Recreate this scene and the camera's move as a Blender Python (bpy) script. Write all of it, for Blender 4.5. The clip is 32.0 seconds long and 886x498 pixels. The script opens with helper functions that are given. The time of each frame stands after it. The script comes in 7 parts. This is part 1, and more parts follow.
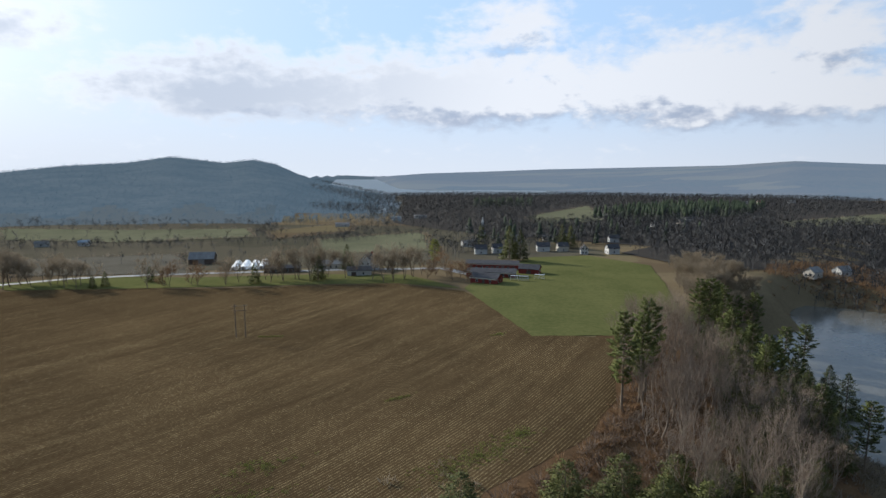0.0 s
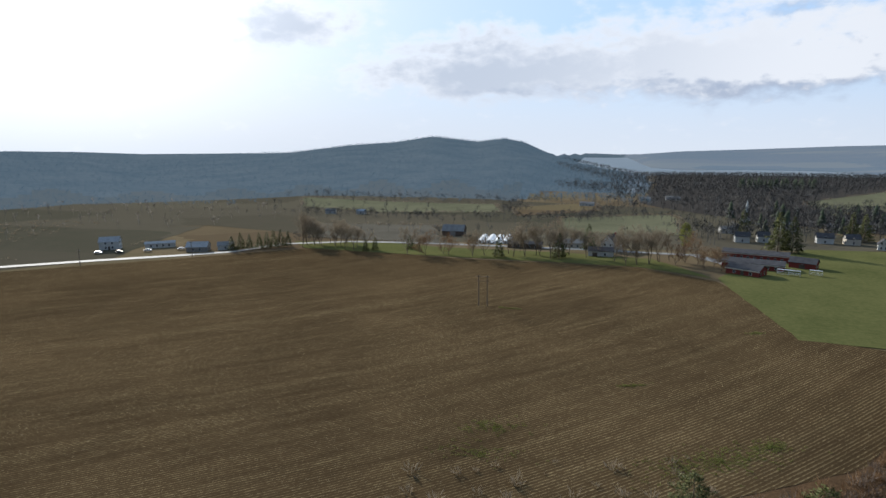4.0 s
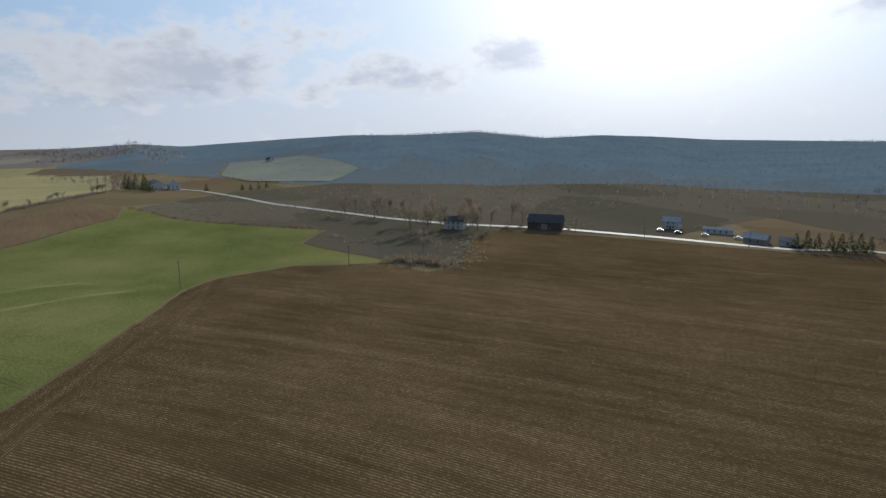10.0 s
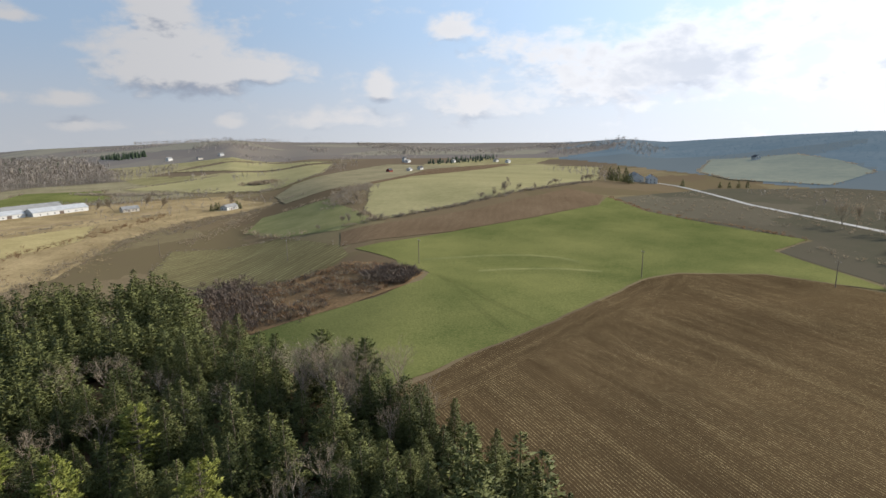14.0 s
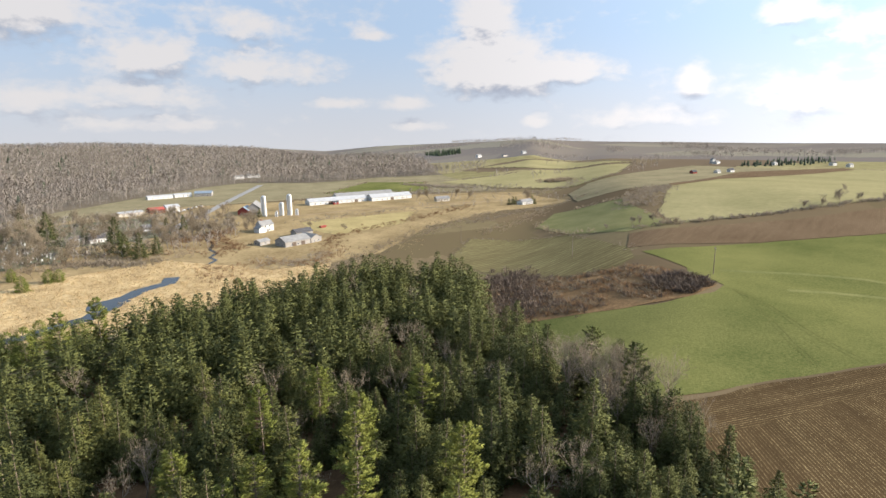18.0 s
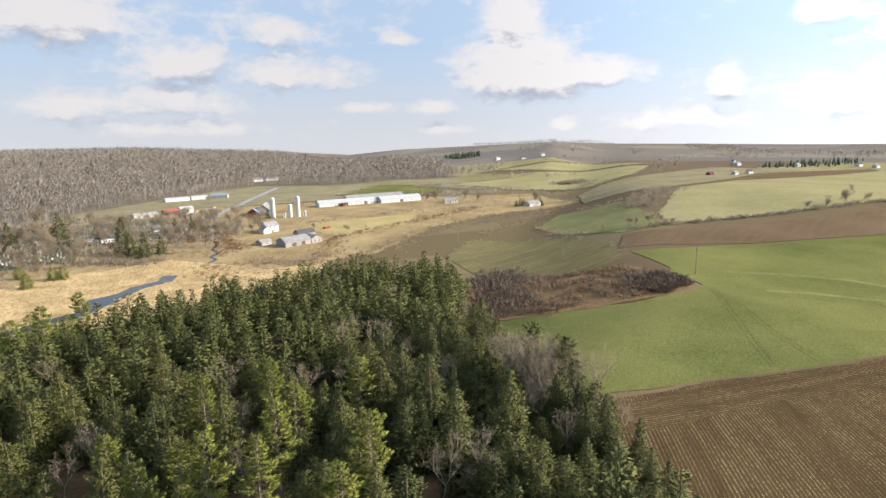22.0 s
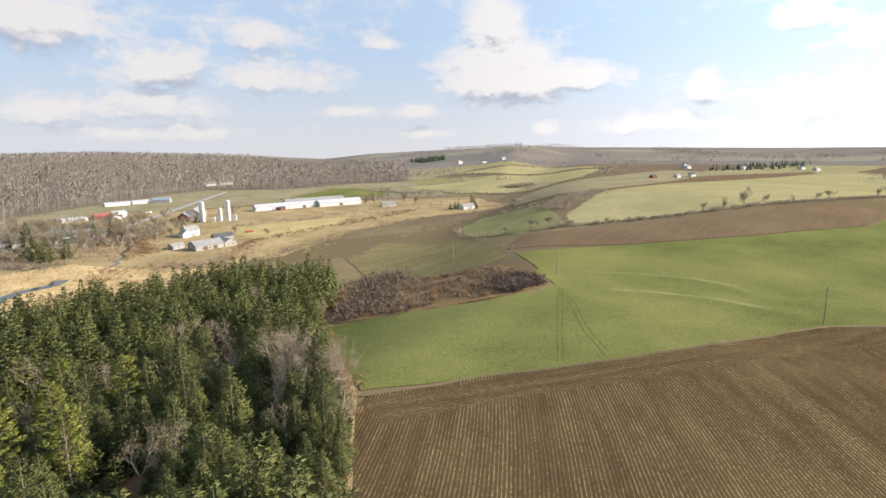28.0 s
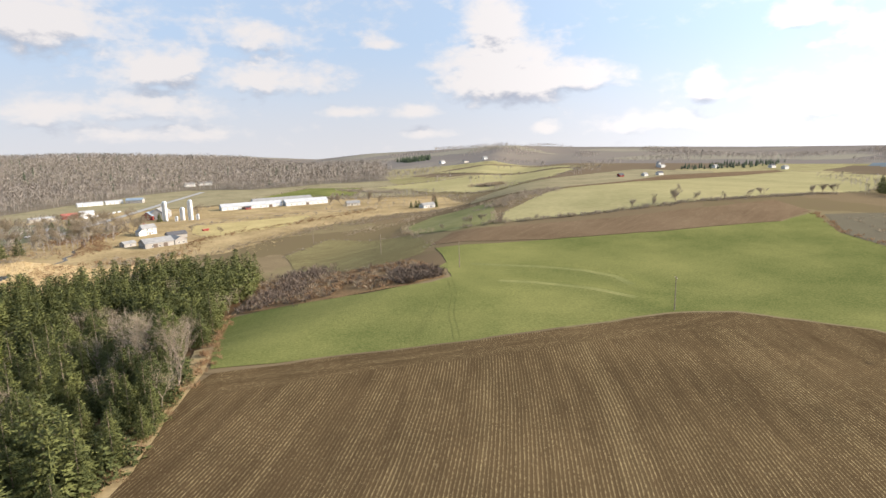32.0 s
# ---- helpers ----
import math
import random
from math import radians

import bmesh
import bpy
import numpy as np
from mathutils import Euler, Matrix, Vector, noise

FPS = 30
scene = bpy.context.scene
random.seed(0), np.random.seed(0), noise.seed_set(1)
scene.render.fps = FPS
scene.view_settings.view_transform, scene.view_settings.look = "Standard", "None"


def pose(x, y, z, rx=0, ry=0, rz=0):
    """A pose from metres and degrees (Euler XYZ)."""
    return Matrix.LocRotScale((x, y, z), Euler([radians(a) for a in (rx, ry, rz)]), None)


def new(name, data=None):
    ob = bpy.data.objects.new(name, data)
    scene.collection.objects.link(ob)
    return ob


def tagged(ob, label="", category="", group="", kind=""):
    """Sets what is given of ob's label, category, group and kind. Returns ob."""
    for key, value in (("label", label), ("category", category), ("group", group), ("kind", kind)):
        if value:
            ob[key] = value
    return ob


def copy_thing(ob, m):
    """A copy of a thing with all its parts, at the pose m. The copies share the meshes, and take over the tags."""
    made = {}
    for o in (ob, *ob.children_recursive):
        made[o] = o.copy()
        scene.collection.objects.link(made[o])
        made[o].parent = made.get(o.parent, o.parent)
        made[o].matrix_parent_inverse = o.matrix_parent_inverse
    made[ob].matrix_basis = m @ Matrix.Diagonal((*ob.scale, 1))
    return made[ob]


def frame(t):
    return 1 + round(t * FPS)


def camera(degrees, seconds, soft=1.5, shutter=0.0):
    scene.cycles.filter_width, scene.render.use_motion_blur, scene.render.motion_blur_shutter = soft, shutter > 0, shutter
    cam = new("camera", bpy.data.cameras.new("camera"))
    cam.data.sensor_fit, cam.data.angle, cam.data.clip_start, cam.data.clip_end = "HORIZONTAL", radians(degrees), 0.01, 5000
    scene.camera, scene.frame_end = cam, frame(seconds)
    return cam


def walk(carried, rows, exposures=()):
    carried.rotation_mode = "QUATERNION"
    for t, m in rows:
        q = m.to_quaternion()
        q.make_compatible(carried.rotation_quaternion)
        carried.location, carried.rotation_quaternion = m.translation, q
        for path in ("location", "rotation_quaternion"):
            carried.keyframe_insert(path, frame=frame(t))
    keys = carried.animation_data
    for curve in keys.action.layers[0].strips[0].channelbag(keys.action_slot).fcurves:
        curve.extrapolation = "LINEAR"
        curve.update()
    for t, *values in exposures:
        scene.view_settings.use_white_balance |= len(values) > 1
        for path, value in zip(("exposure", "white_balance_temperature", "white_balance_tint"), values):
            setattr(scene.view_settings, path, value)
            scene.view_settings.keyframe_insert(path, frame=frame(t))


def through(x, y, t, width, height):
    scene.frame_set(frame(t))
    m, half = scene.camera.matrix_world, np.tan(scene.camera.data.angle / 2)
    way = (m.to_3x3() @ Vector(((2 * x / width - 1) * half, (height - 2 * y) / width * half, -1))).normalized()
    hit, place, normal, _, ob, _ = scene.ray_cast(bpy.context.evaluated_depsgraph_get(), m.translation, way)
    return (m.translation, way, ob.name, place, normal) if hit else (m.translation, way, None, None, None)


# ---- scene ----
cam = camera(75.0, 32.0, 1.5)
# seconds, eye x y z, tilt, roll, yaw in degrees
ROWS = [
    (0.0, -0.05, 0.01, 50.00, 81.40, -0.08, 0.01),
    (0.5, 0.07, 0.14, 50.00, 81.37, -0.04, 2.44),
    (1.0, 0.23, 0.17, 50.03, 81.36, 0.06, 5.29),
    (1.5, 0.43, 0.06, 50.09, 81.34, 0.22, 9.03),
    (2.0, 0.70, -0.15, 50.21, 81.34, 0.30, 12.66),
    (2.5, 0.98, -0.46, 50.28, 81.34, 0.38, 16.35),
    (3.0, 1.17, -0.76, 50.27, 81.37, 0.37, 20.21),
    (3.5, 1.10, -0.95, 50.20, 80.11, 0.38, 22.80),
    (5.5, -1.05, -0.92, 49.97, 78.35, 0.80, 28.89),
    (6.0, -1.68, -0.94, 49.93, 78.40, 0.69, 34.35),
    (6.5, -2.33, -1.01, 49.91, 78.44, 0.59, 40.35),
    (7.0, -2.89, -1.20, 49.89, 78.43, 0.57, 45.66),
    (7.5, -3.29, -1.38, 49.90, 78.44, 0.48, 49.13),
    (8.0, -3.55, -1.49, 49.92, 78.42, 0.48, 53.16),
    (8.5, -3.73, -1.52, 49.97, 78.41, 0.31, 58.85),
    (9.0, -3.76, -1.63, 50.04, 78.35, 0.33, 64.53),
    (9.5, -3.53, -1.88, 50.12, 78.35, 0.31, 70.17),
    (10.0, -3.16, -2.31, 50.17, 78.32, 0.26, 75.72),
    (10.5, -2.77, -2.79, 50.21, 78.32, 0.21, 81.09),
    (11.0, -2.40, -3.07, 50.22, 78.29, 0.30, 86.83),
    (11.5, -2.12, -3.15, 50.22, 78.20, 0.30, 93.25),
    (12.0, -2.08, -2.95, 50.20, 78.17, 0.23, 99.32),
    (12.5, -2.19, -2.47, 50.14, 78.18, 0.33, 104.62),
    (13.0, -2.13, -1.89, 50.08, 78.20, 0.39, 109.72),
    (13.5, -1.92, -1.56, 49.95, 78.21, 0.44, 114.84),
    (14.0, -1.63, -1.39, 49.90, 78.22, 0.50, 120.53),
    (14.5, -1.32, -1.22, 50.00, 78.18, 0.52, 127.26),
    (15.0, -1.15, -0.99, 50.10, 78.19, 0.59, 133.85),
    (15.5, -1.15, -0.81, 50.07, 78.19, 0.74, 140.74),
    (17.5, -1.90, 0.32, 49.55, 78.39, 0.75, 148.20),
    (18.0, -2.46, 1.34, 49.34, 78.46, 0.77, 149.26),
    (18.5, -3.39, 2.87, 49.15, 78.54, 0.74, 149.66),
    (19.0, -4.61, 4.64, 48.90, 78.60, 0.83, 149.90),
    (19.5, -6.13, 6.39, 48.69, 78.64, 0.89, 150.21),
    (20.0, -8.00, 8.03, 48.53, 78.66, 0.96, 150.53),
    (20.5, -10.18, 9.49, 48.36, 78.70, 1.05, 150.91),
    (21.0, -12.63, 10.90, 48.20, 78.72, 1.09, 151.24),
    (21.5, -15.31, 12.30, 48.02, 78.77, 1.17, 151.55),
    (22.0, -18.17, 13.71, 47.87, 78.82, 1.12, 151.87),
    (22.5, -21.20, 15.18, 47.71, 78.85, 1.23, 151.82),
    (23.0, -24.40, 16.74, 47.55, 78.88, 1.24, 151.53),
    (23.5, -27.77, 18.43, 47.41, 78.91, 1.24, 151.26),
    (24.0, -31.24, 20.24, 47.26, 78.96, 1.26, 150.94),
    (24.5, -34.77, 22.12, 47.12, 79.01, 1.25, 150.70),
    (25.0, -38.38, 24.11, 47.00, 79.06, 1.29, 150.49),
    (25.5, -42.00, 26.26, 46.89, 79.11, 1.25, 150.32),
    (26.0, -45.57, 28.65, 46.87, 79.11, 1.26, 150.10),
    (26.5, -49.13, 31.56, 46.89, 79.14, 1.22, 149.98),
    (28.5, -63.48, 45.81, 46.73, 79.16, 1.17, 150.33),
    (29.0, -66.83, 49.85, 46.50, 79.15, 1.20, 150.41),
    (29.5, -70.08, 54.12, 46.20, 79.20, 1.16, 150.50),
    (30.0, -73.38, 58.52, 45.92, 79.18, 1.21, 150.56),
    (30.5, -76.94, 62.83, 45.74, 79.19, 1.25, 150.59),
    (31.0, -80.82, 66.93, 45.73, 79.20, 1.26, 150.54),
    (31.5, -85.03, 70.83, 45.82, 79.17, 1.36, 150.45),
    (32.0, -89.38, 74.63, 45.94, 79.18, 1.40, 150.23),
]
walk(cam, [(t, pose(x, y, z, rx, ry, rz)) for t, x, y, z, rx, ry, rz in ROWS],
     exposures=[(0.0, .35, 5900, 10), (9.0, .18, 5900, 10), (11.0, .12, 5950, 10), (13.0, .52, 6150, 11), (15.5, 1.0, 6350, 12), (18.0, 1.2, 6450, 13), (26.0, 1.3, 6500, 13), (32.0, 1.35, 6600, 14)])

# ---- light ----
SUN_YAW, SUN_UP = 57.0, 22.0
sun_data = bpy.data.lights.new("sun", "SUN")
sun_data.energy, sun_data.angle, sun_data.color = 5.0, radians(0.6), (1.0, .90, .74)
sun = new("sun", sun_data)
sun.matrix_world = pose(0, 0, 300, 90 - SUN_UP, 0, SUN_YAW + 180)

world = bpy.data.worlds.new("sky")
scene.world = world
world.use_nodes = True
wt = world.node_tree
wt.nodes.clear()


def node(tree, kind, **values):
    n = tree.nodes.new(kind)
    for key, value in values.items():
        if key == "op":
            n.operation = value
        elif key == "clamp":
            n.use_clamp = value
        else:
            n.inputs[key].default_value = value
    return n


def calc(tree, op, a, b=None, c=None, clamp=False):
    """A math node on sockets or numbers; returns its output."""
    n = tree.nodes.new("ShaderNodeMath")
    n.operation, n.use_clamp = op, clamp
    for k, v in enumerate((a, b, c)):
        if v is None:
            continue
        if isinstance(v, (int, float)):
            n.inputs[k].default_value = v
        else:
            tree.links.new(v, n.inputs[k])
    return n.outputs[0]


def blend(tree, fac, a, b):
    """Mix of two colours (sockets or tuples)."""
    n = tree.nodes.new("ShaderNodeMix")
    n.data_type = "RGBA"
    for sock, v in ((n.inputs["Factor"], fac), (n.inputs["A"], a), (n.inputs["B"], b)):
        slot = [s for s in n.inputs if s.name == sock.name and (s.type == "RGBA" or (s.name == "Factor" and s.type == "VALUE"))][0]
        if isinstance(v, (int, float)):
            slot.default_value = v
        elif isinstance(v, tuple):
            slot.default_value = (*v, 1)
        else:
            tree.links.new(v, slot)
    return [s for s in n.outputs if s.type == "RGBA"][0]


def ramp(tree, v, a, b):
    """Smooth step of a socket from a to b."""
    n = tree.nodes.new("ShaderNodeMapRange")
    n.interpolation_type = "SMOOTHSTEP"
    n.inputs["From Min"].default_value, n.inputs["From Max"].default_value = a, b
    tree.links.new(v, n.inputs["Value"])
    return n.outputs["Result"]


def speckle(tree, vector, scale, detail=4.0, rough=.55, warp=0.0):
    n = tree.nodes.new("ShaderNodeTexNoise")
    n.inputs["Scale"].default_value, n.inputs["Detail"].default_value = scale, detail
    n.inputs["Roughness"].default_value, n.inputs["Distortion"].default_value = rough, warp
    if vector is not None:
        tree.links.new(vector, n.inputs["Vector"])
    return n.outputs["Fac"]


def build_sky():
    sky = wt.nodes.new("ShaderNodeTexSky")
    sky.sky_type, sky.sun_disc = "NISHITA", False
    sky.sun_elevation, sky.sun_rotation = radians(SUN_UP), radians(-SUN_YAW)
    sky.altitude, sky.air_density, sky.dust_density, sky.ozone_density = 300, 1.0, 1.6, 1.2
    coord = wt.nodes.new("ShaderNodeTexCoord")
    part = wt.nodes.new("ShaderNodeSeparateXYZ")
    wt.links.new(coord.outputs["Generated"], part.inputs[0])
    x, y, z = part.outputs
    el = calc(wt, "MULTIPLY", calc(wt, "ARCSINE", z), 57.296)
    az = calc(wt, "MULTIPLY", calc(wt, "ARCTAN2", calc(wt, "MULTIPLY", x, -1.0), y), 57.296)

    def density(shift):
        """How thick the clouds are, seen that many degrees higher up."""
        e0 = calc(wt, "ADD", el, shift)
        plane = wt.nodes.new("ShaderNodeCombineXYZ")
        wt.links.new(calc(wt, "DIVIDE", calc(wt, "WRAP", calc(wt, "SUBTRACT", az, 75.0), 180.0, -180.0), 5.2), plane.inputs[0])
        wt.links.new(calc(wt, "DIVIDE", e0, 2.9), plane.inputs[1])
        puff = speckle(wt, plane.outputs[0], 1.0, 10, .56, .25)
        fine = speckle(wt, plane.outputs[0], 3.2, 7, .55, .2)
        total = None
        # the larger clouds: bearing, elevation, half width, half height, weight; flat below, piled up above
        for a, e, w, h, k in CLOUDS:
            da = calc(wt, "DIVIDE", calc(wt, "WRAP", calc(wt, "SUBTRACT", az, a), 180.0, -180.0), w)
            de = calc(wt, "DIVIDE", calc(wt, "SUBTRACT", e0, e), h)
            de = calc(wt, "MAXIMUM", de, calc(wt, "MULTIPLY", de, -1.7))
            d = calc(wt, "SQRT", calc(wt, "ADD", calc(wt, "MULTIPLY", da, da), calc(wt, "MULTIPLY", de, de)))
            g = calc(wt, "MULTIPLY", calc(wt, "SUBTRACT", 1.0, d), k)
            total = g if total is None else calc(wt, "MAXIMUM", total, g)
        total = calc(wt, "MAXIMUM", total, -.28)
        return calc(wt, "ADD", calc(wt, "ADD", calc(wt, "MULTIPLY", total, .66), calc(wt, "MULTIPLY", calc(wt, "SUBTRACT", puff, .5), 1.35)),
                    calc(wt, "MULTIPLY", calc(wt, "SUBTRACT", fine, .5), .80))

    dense = density(0.0)
    above = density(1.5)
    cover = ramp(wt, dense, -.12, .50)
    lit = ramp(wt, calc(wt, "SUBTRACT", dense, calc(wt, "MULTIPLY", above, .85)), -.42, .06)
    # angle from the sun
    sd = Vector((-math.sin(radians(SUN_YAW)) * math.cos(radians(SUN_UP)), math.cos(radians(SUN_YAW)) * math.cos(radians(SUN_UP)), math.sin(radians(SUN_UP))))
    dot = wt.nodes.new("ShaderNodeVectorMath")
    dot.operation = "DOT_PRODUCT"
    wt.links.new(coord.outputs["Generated"], dot.inputs[0])
    dot.inputs[1].default_value = sd
    near = calc(wt, "MAXIMUM", dot.outputs["Value"], 0.0)
    glow = calc(wt, "POWER", near, 30.0)
    wide = calc(wt, "POWER", near, 7.0)
    white = blend(wt, wide, (8.2, 8.05, 7.9), (9.3, 9.1, 8.8))
    base = blend(wt, wide, (3.9, 4.3, 5.1), (4.2, 4.7, 5.5))
    cloud = blend(wt, lit, base, white)
    # towards the sun one sees the shaded side of the clouds, bright only at their thin edges
    against = blend(wt, ramp(wt, dense, .10, .85), (8.8, 8.7, 8.6), (4.0, 4.5, 5.3))
    cloud = blend(wt, calc(wt, "MULTIPLY", ramp(wt, dot.outputs["Value"], .40, .82), .70), cloud, against)
    clear = blend(wt, .85, sky.outputs[0], (5.2, 6.9, 9.0))
    clear = blend(wt, calc(wt, "MULTIPLY", wide, .85), clear, (9.4, 9.2, 8.8))
    hazy = blend(wt, ramp(wt, el, 10.0, -3.0), clear, (7.0, 7.2, 7.4))
    out = blend(wt, calc(wt, "MULTIPLY", cover, .94), hazy, cloud)
    add = wt.nodes.new("ShaderNodeMix")
    add.data_type, add.blend_type = "RGBA", "ADD"
    wt.links.new(calc(wt, "MULTIPLY", glow, 1.0), add.inputs[0])
    wt.links.new(out, add.inputs[6])
    add.inputs[7].default_value = (9.0, 8.8, 8.3, 1)
    back = node(wt, "ShaderNodeBackground", Strength=SKY_POWER)
    # the sky is dimmer away from bearing 34, picked to fit the camera's views
    tow = wt.nodes.new("ShaderNodeVectorMath")
    tow.operation = "DOT_PRODUCT"
    wt.links.new(coord.outputs["Generated"], tow.inputs[0])
    tow.inputs[1].default_value = (-math.sin(radians(34)), math.cos(radians(34)), 0)
    dim = calc(wt, "ADD", calc(wt, "MULTIPLY", ramp(wt, tow.outputs["Value"], -.6, .9), .54), .47)
    scaled = wt.nodes.new("ShaderNodeVectorMath")
    scaled.operation = "SCALE"
    wt.links.new(add.outputs[2], scaled.inputs[0])
    wt.links.new(dim, scaled.inputs["Scale"])
    wt.links.new(scaled.outputs[0], back.inputs["Color"])
    end = wt.nodes.new("ShaderNodeOutputWorld")
    wt.links.new(back.outputs[0], end.inputs["Surface"])


SKY_POWER = .088
CLOUDS = [(17.7, 6.0, 18, 4.6, 1.7), (-.9, 6.0, 22, 5.2, 1.7), (-24, 6.0, 20, 5.6, 1.7), (-21.4, 8.2, 9.6, 4.2, 1.1), (38.0, 10.2, 8.0, 3.2, 1.5), (-6.2, 11.6, 6.9, 3.6, .9), (-33.1, 9.2, 6.4, 5.2, 1.0), (-23.6, 3.4, 1.3, .9, 1.1), (4.6, 8.3, 4.8, 3.4, .9),
          (79.8, 4.6, 8.5, 3.2, 1.3), (69, 6.6, 6.6, 3.0, 1.3), (39.8, 9.5, 5.9, 2.8, 1.15), (88, 3.0, 3.7, 2.2, .8), (98.5, 5.0, 10.0, 5.0, 1.5), (89.1, 8.4, 5.9, 3.9, .7),
          (108, 4.6, 8.0, 4.4, .85), (117, 2.2, 7.0, 2.0, .9), (115.3, 7.4, 3.4, 2.2, .7), (104, 4.0, 6.4, 4.5, .95), (119.7, 8.9, 2.4, 1.5, 1.0), (126.5, 3.6, 1.6, 2.3, 1.3), (129.7, .9, 6.4, 1.5, .9),
          (144.1, 5.6, 7.2, 5.0, 1.5), (145.4, 9.8, 3.6, 4.4, 1.5), (138.4, 5.4, 6.2, 2.4, 1.3), (155.8, 8.7, 2.2, 1.0, .95), (152.8, 2.5, 2.7, 1.0, 1.0), (158.8, 2.7, 3.7, .8, .9), (140.5, .7, 1.6, 1.0, 1.0), (151.8, .5, 3.2, .8, .85),
          (166.8, 5.6, 9, 2.2, .85), (175.2, 6.4, 7, 2.8, 1.0), (175.6, 3.1, 7, 2.2, .9), (177.6, .9, 8, 1.2, .7), (-175.4, 2.9, 5, 2.3, .9), (-175, 9.4, 10, 4.2, 1.1), (166, 9.5, 8, 2.4, .5)]
build_sky()

# ---- materials ----


def surface(name, dark, light, scale=.3, fine=4.0, rough=.9, bump=.0, metal=0.0, vary=0.0, spec=.0, mid=.5, stretch=None):
    """Two-scale mottled paint for a surface, at world size."""
    m = bpy.data.materials.new(name)
    m.use_nodes = True
    t = m.node_tree
    p = t.nodes["Principled BSDF"]
    geo = t.nodes.new("ShaderNodeNewGeometry")
    at = geo.outputs["Position"]
    if stretch:
        vm = t.nodes.new("ShaderNodeVectorMath")
        vm.operation = "MULTIPLY"
        vm.inputs[1].default_value = stretch
        t.links.new(at, vm.inputs[0])
        at = vm.outputs[0]
    a = speckle(t, at, scale, 5, .6)
    b = speckle(t, at, fine, 4, .65)
    f = calc(t, "ADD", calc(t, "MULTIPLY", calc(t, "SUBTRACT", a, .5), 1.6), calc(t, "ADD", calc(t, "MULTIPLY", calc(t, "SUBTRACT", b, .5), 1.3), mid), clamp=True)
    if vary:
        info = t.nodes.new("ShaderNodeObjectInfo")
        f = calc(t, "ADD", f, calc(t, "MULTIPLY", calc(t, "SUBTRACT", info.outputs["Random"], .5), vary), clamp=True)
    t.links.new(blend(t, f, dark, light), p.inputs["Base Color"])
    p.inputs["Roughness"].default_value, p.inputs["Metallic"].default_value = rough, metal
    p.inputs["Specular IOR Level"].default_value = spec
    if bump:
        n = t.nodes.new("ShaderNodeBump")
        n.inputs["Strength"].default_value, n.inputs["Distance"].default_value = 1.0, bump
        t.links.new(b, n.inputs["Height"])
        t.links.new(n.outputs[0], p.inputs["Normal"])
    return m


def leafy(name, dark, light, vary=.5, scale=1.2, rough=.75, through=.25):
    """Foliage that varies from tuft to tuft and from tree to tree, and lets some light through."""
    m = bpy.data.materials.new(name)
    m.use_nodes = True
    t = m.node_tree
    p = t.nodes["Principled BSDF"]
    geo, info = t.nodes.new("ShaderNodeNewGeometry"), t.nodes.new("ShaderNodeObjectInfo")
    f = calc(t, "ADD", calc(t, "MULTIPLY", geo.outputs["Random Per Island"], .55), calc(t, "MULTIPLY", info.outputs["Random"], vary))
    f = calc(t, "ADD", f, calc(t, "MULTIPLY", calc(t, "SUBTRACT", speckle(t, geo.outputs["Position"], scale, 3), .5), .8), clamp=True)
    col = blend(t, f, dark, light)
    t.links.new(col, p.inputs["Base Color"])
    p.inputs["Roughness"].default_value = rough
    p.inputs["Specular IOR Level"].default_value = .2
    if through:
        tr = t.nodes.new("ShaderNodeBsdfTranslucent")
        t.links.new(col, tr.inputs["Color"])
        mix = node(t, "ShaderNodeMixShader", Fac=through)
        t.links.new(p.outputs[0], mix.inputs[1])
        t.links.new(tr.outputs[0], mix.inputs[2])
        t.links.new(mix.outputs[0], t.nodes["Material Output"].inputs["Surface"])
    return m


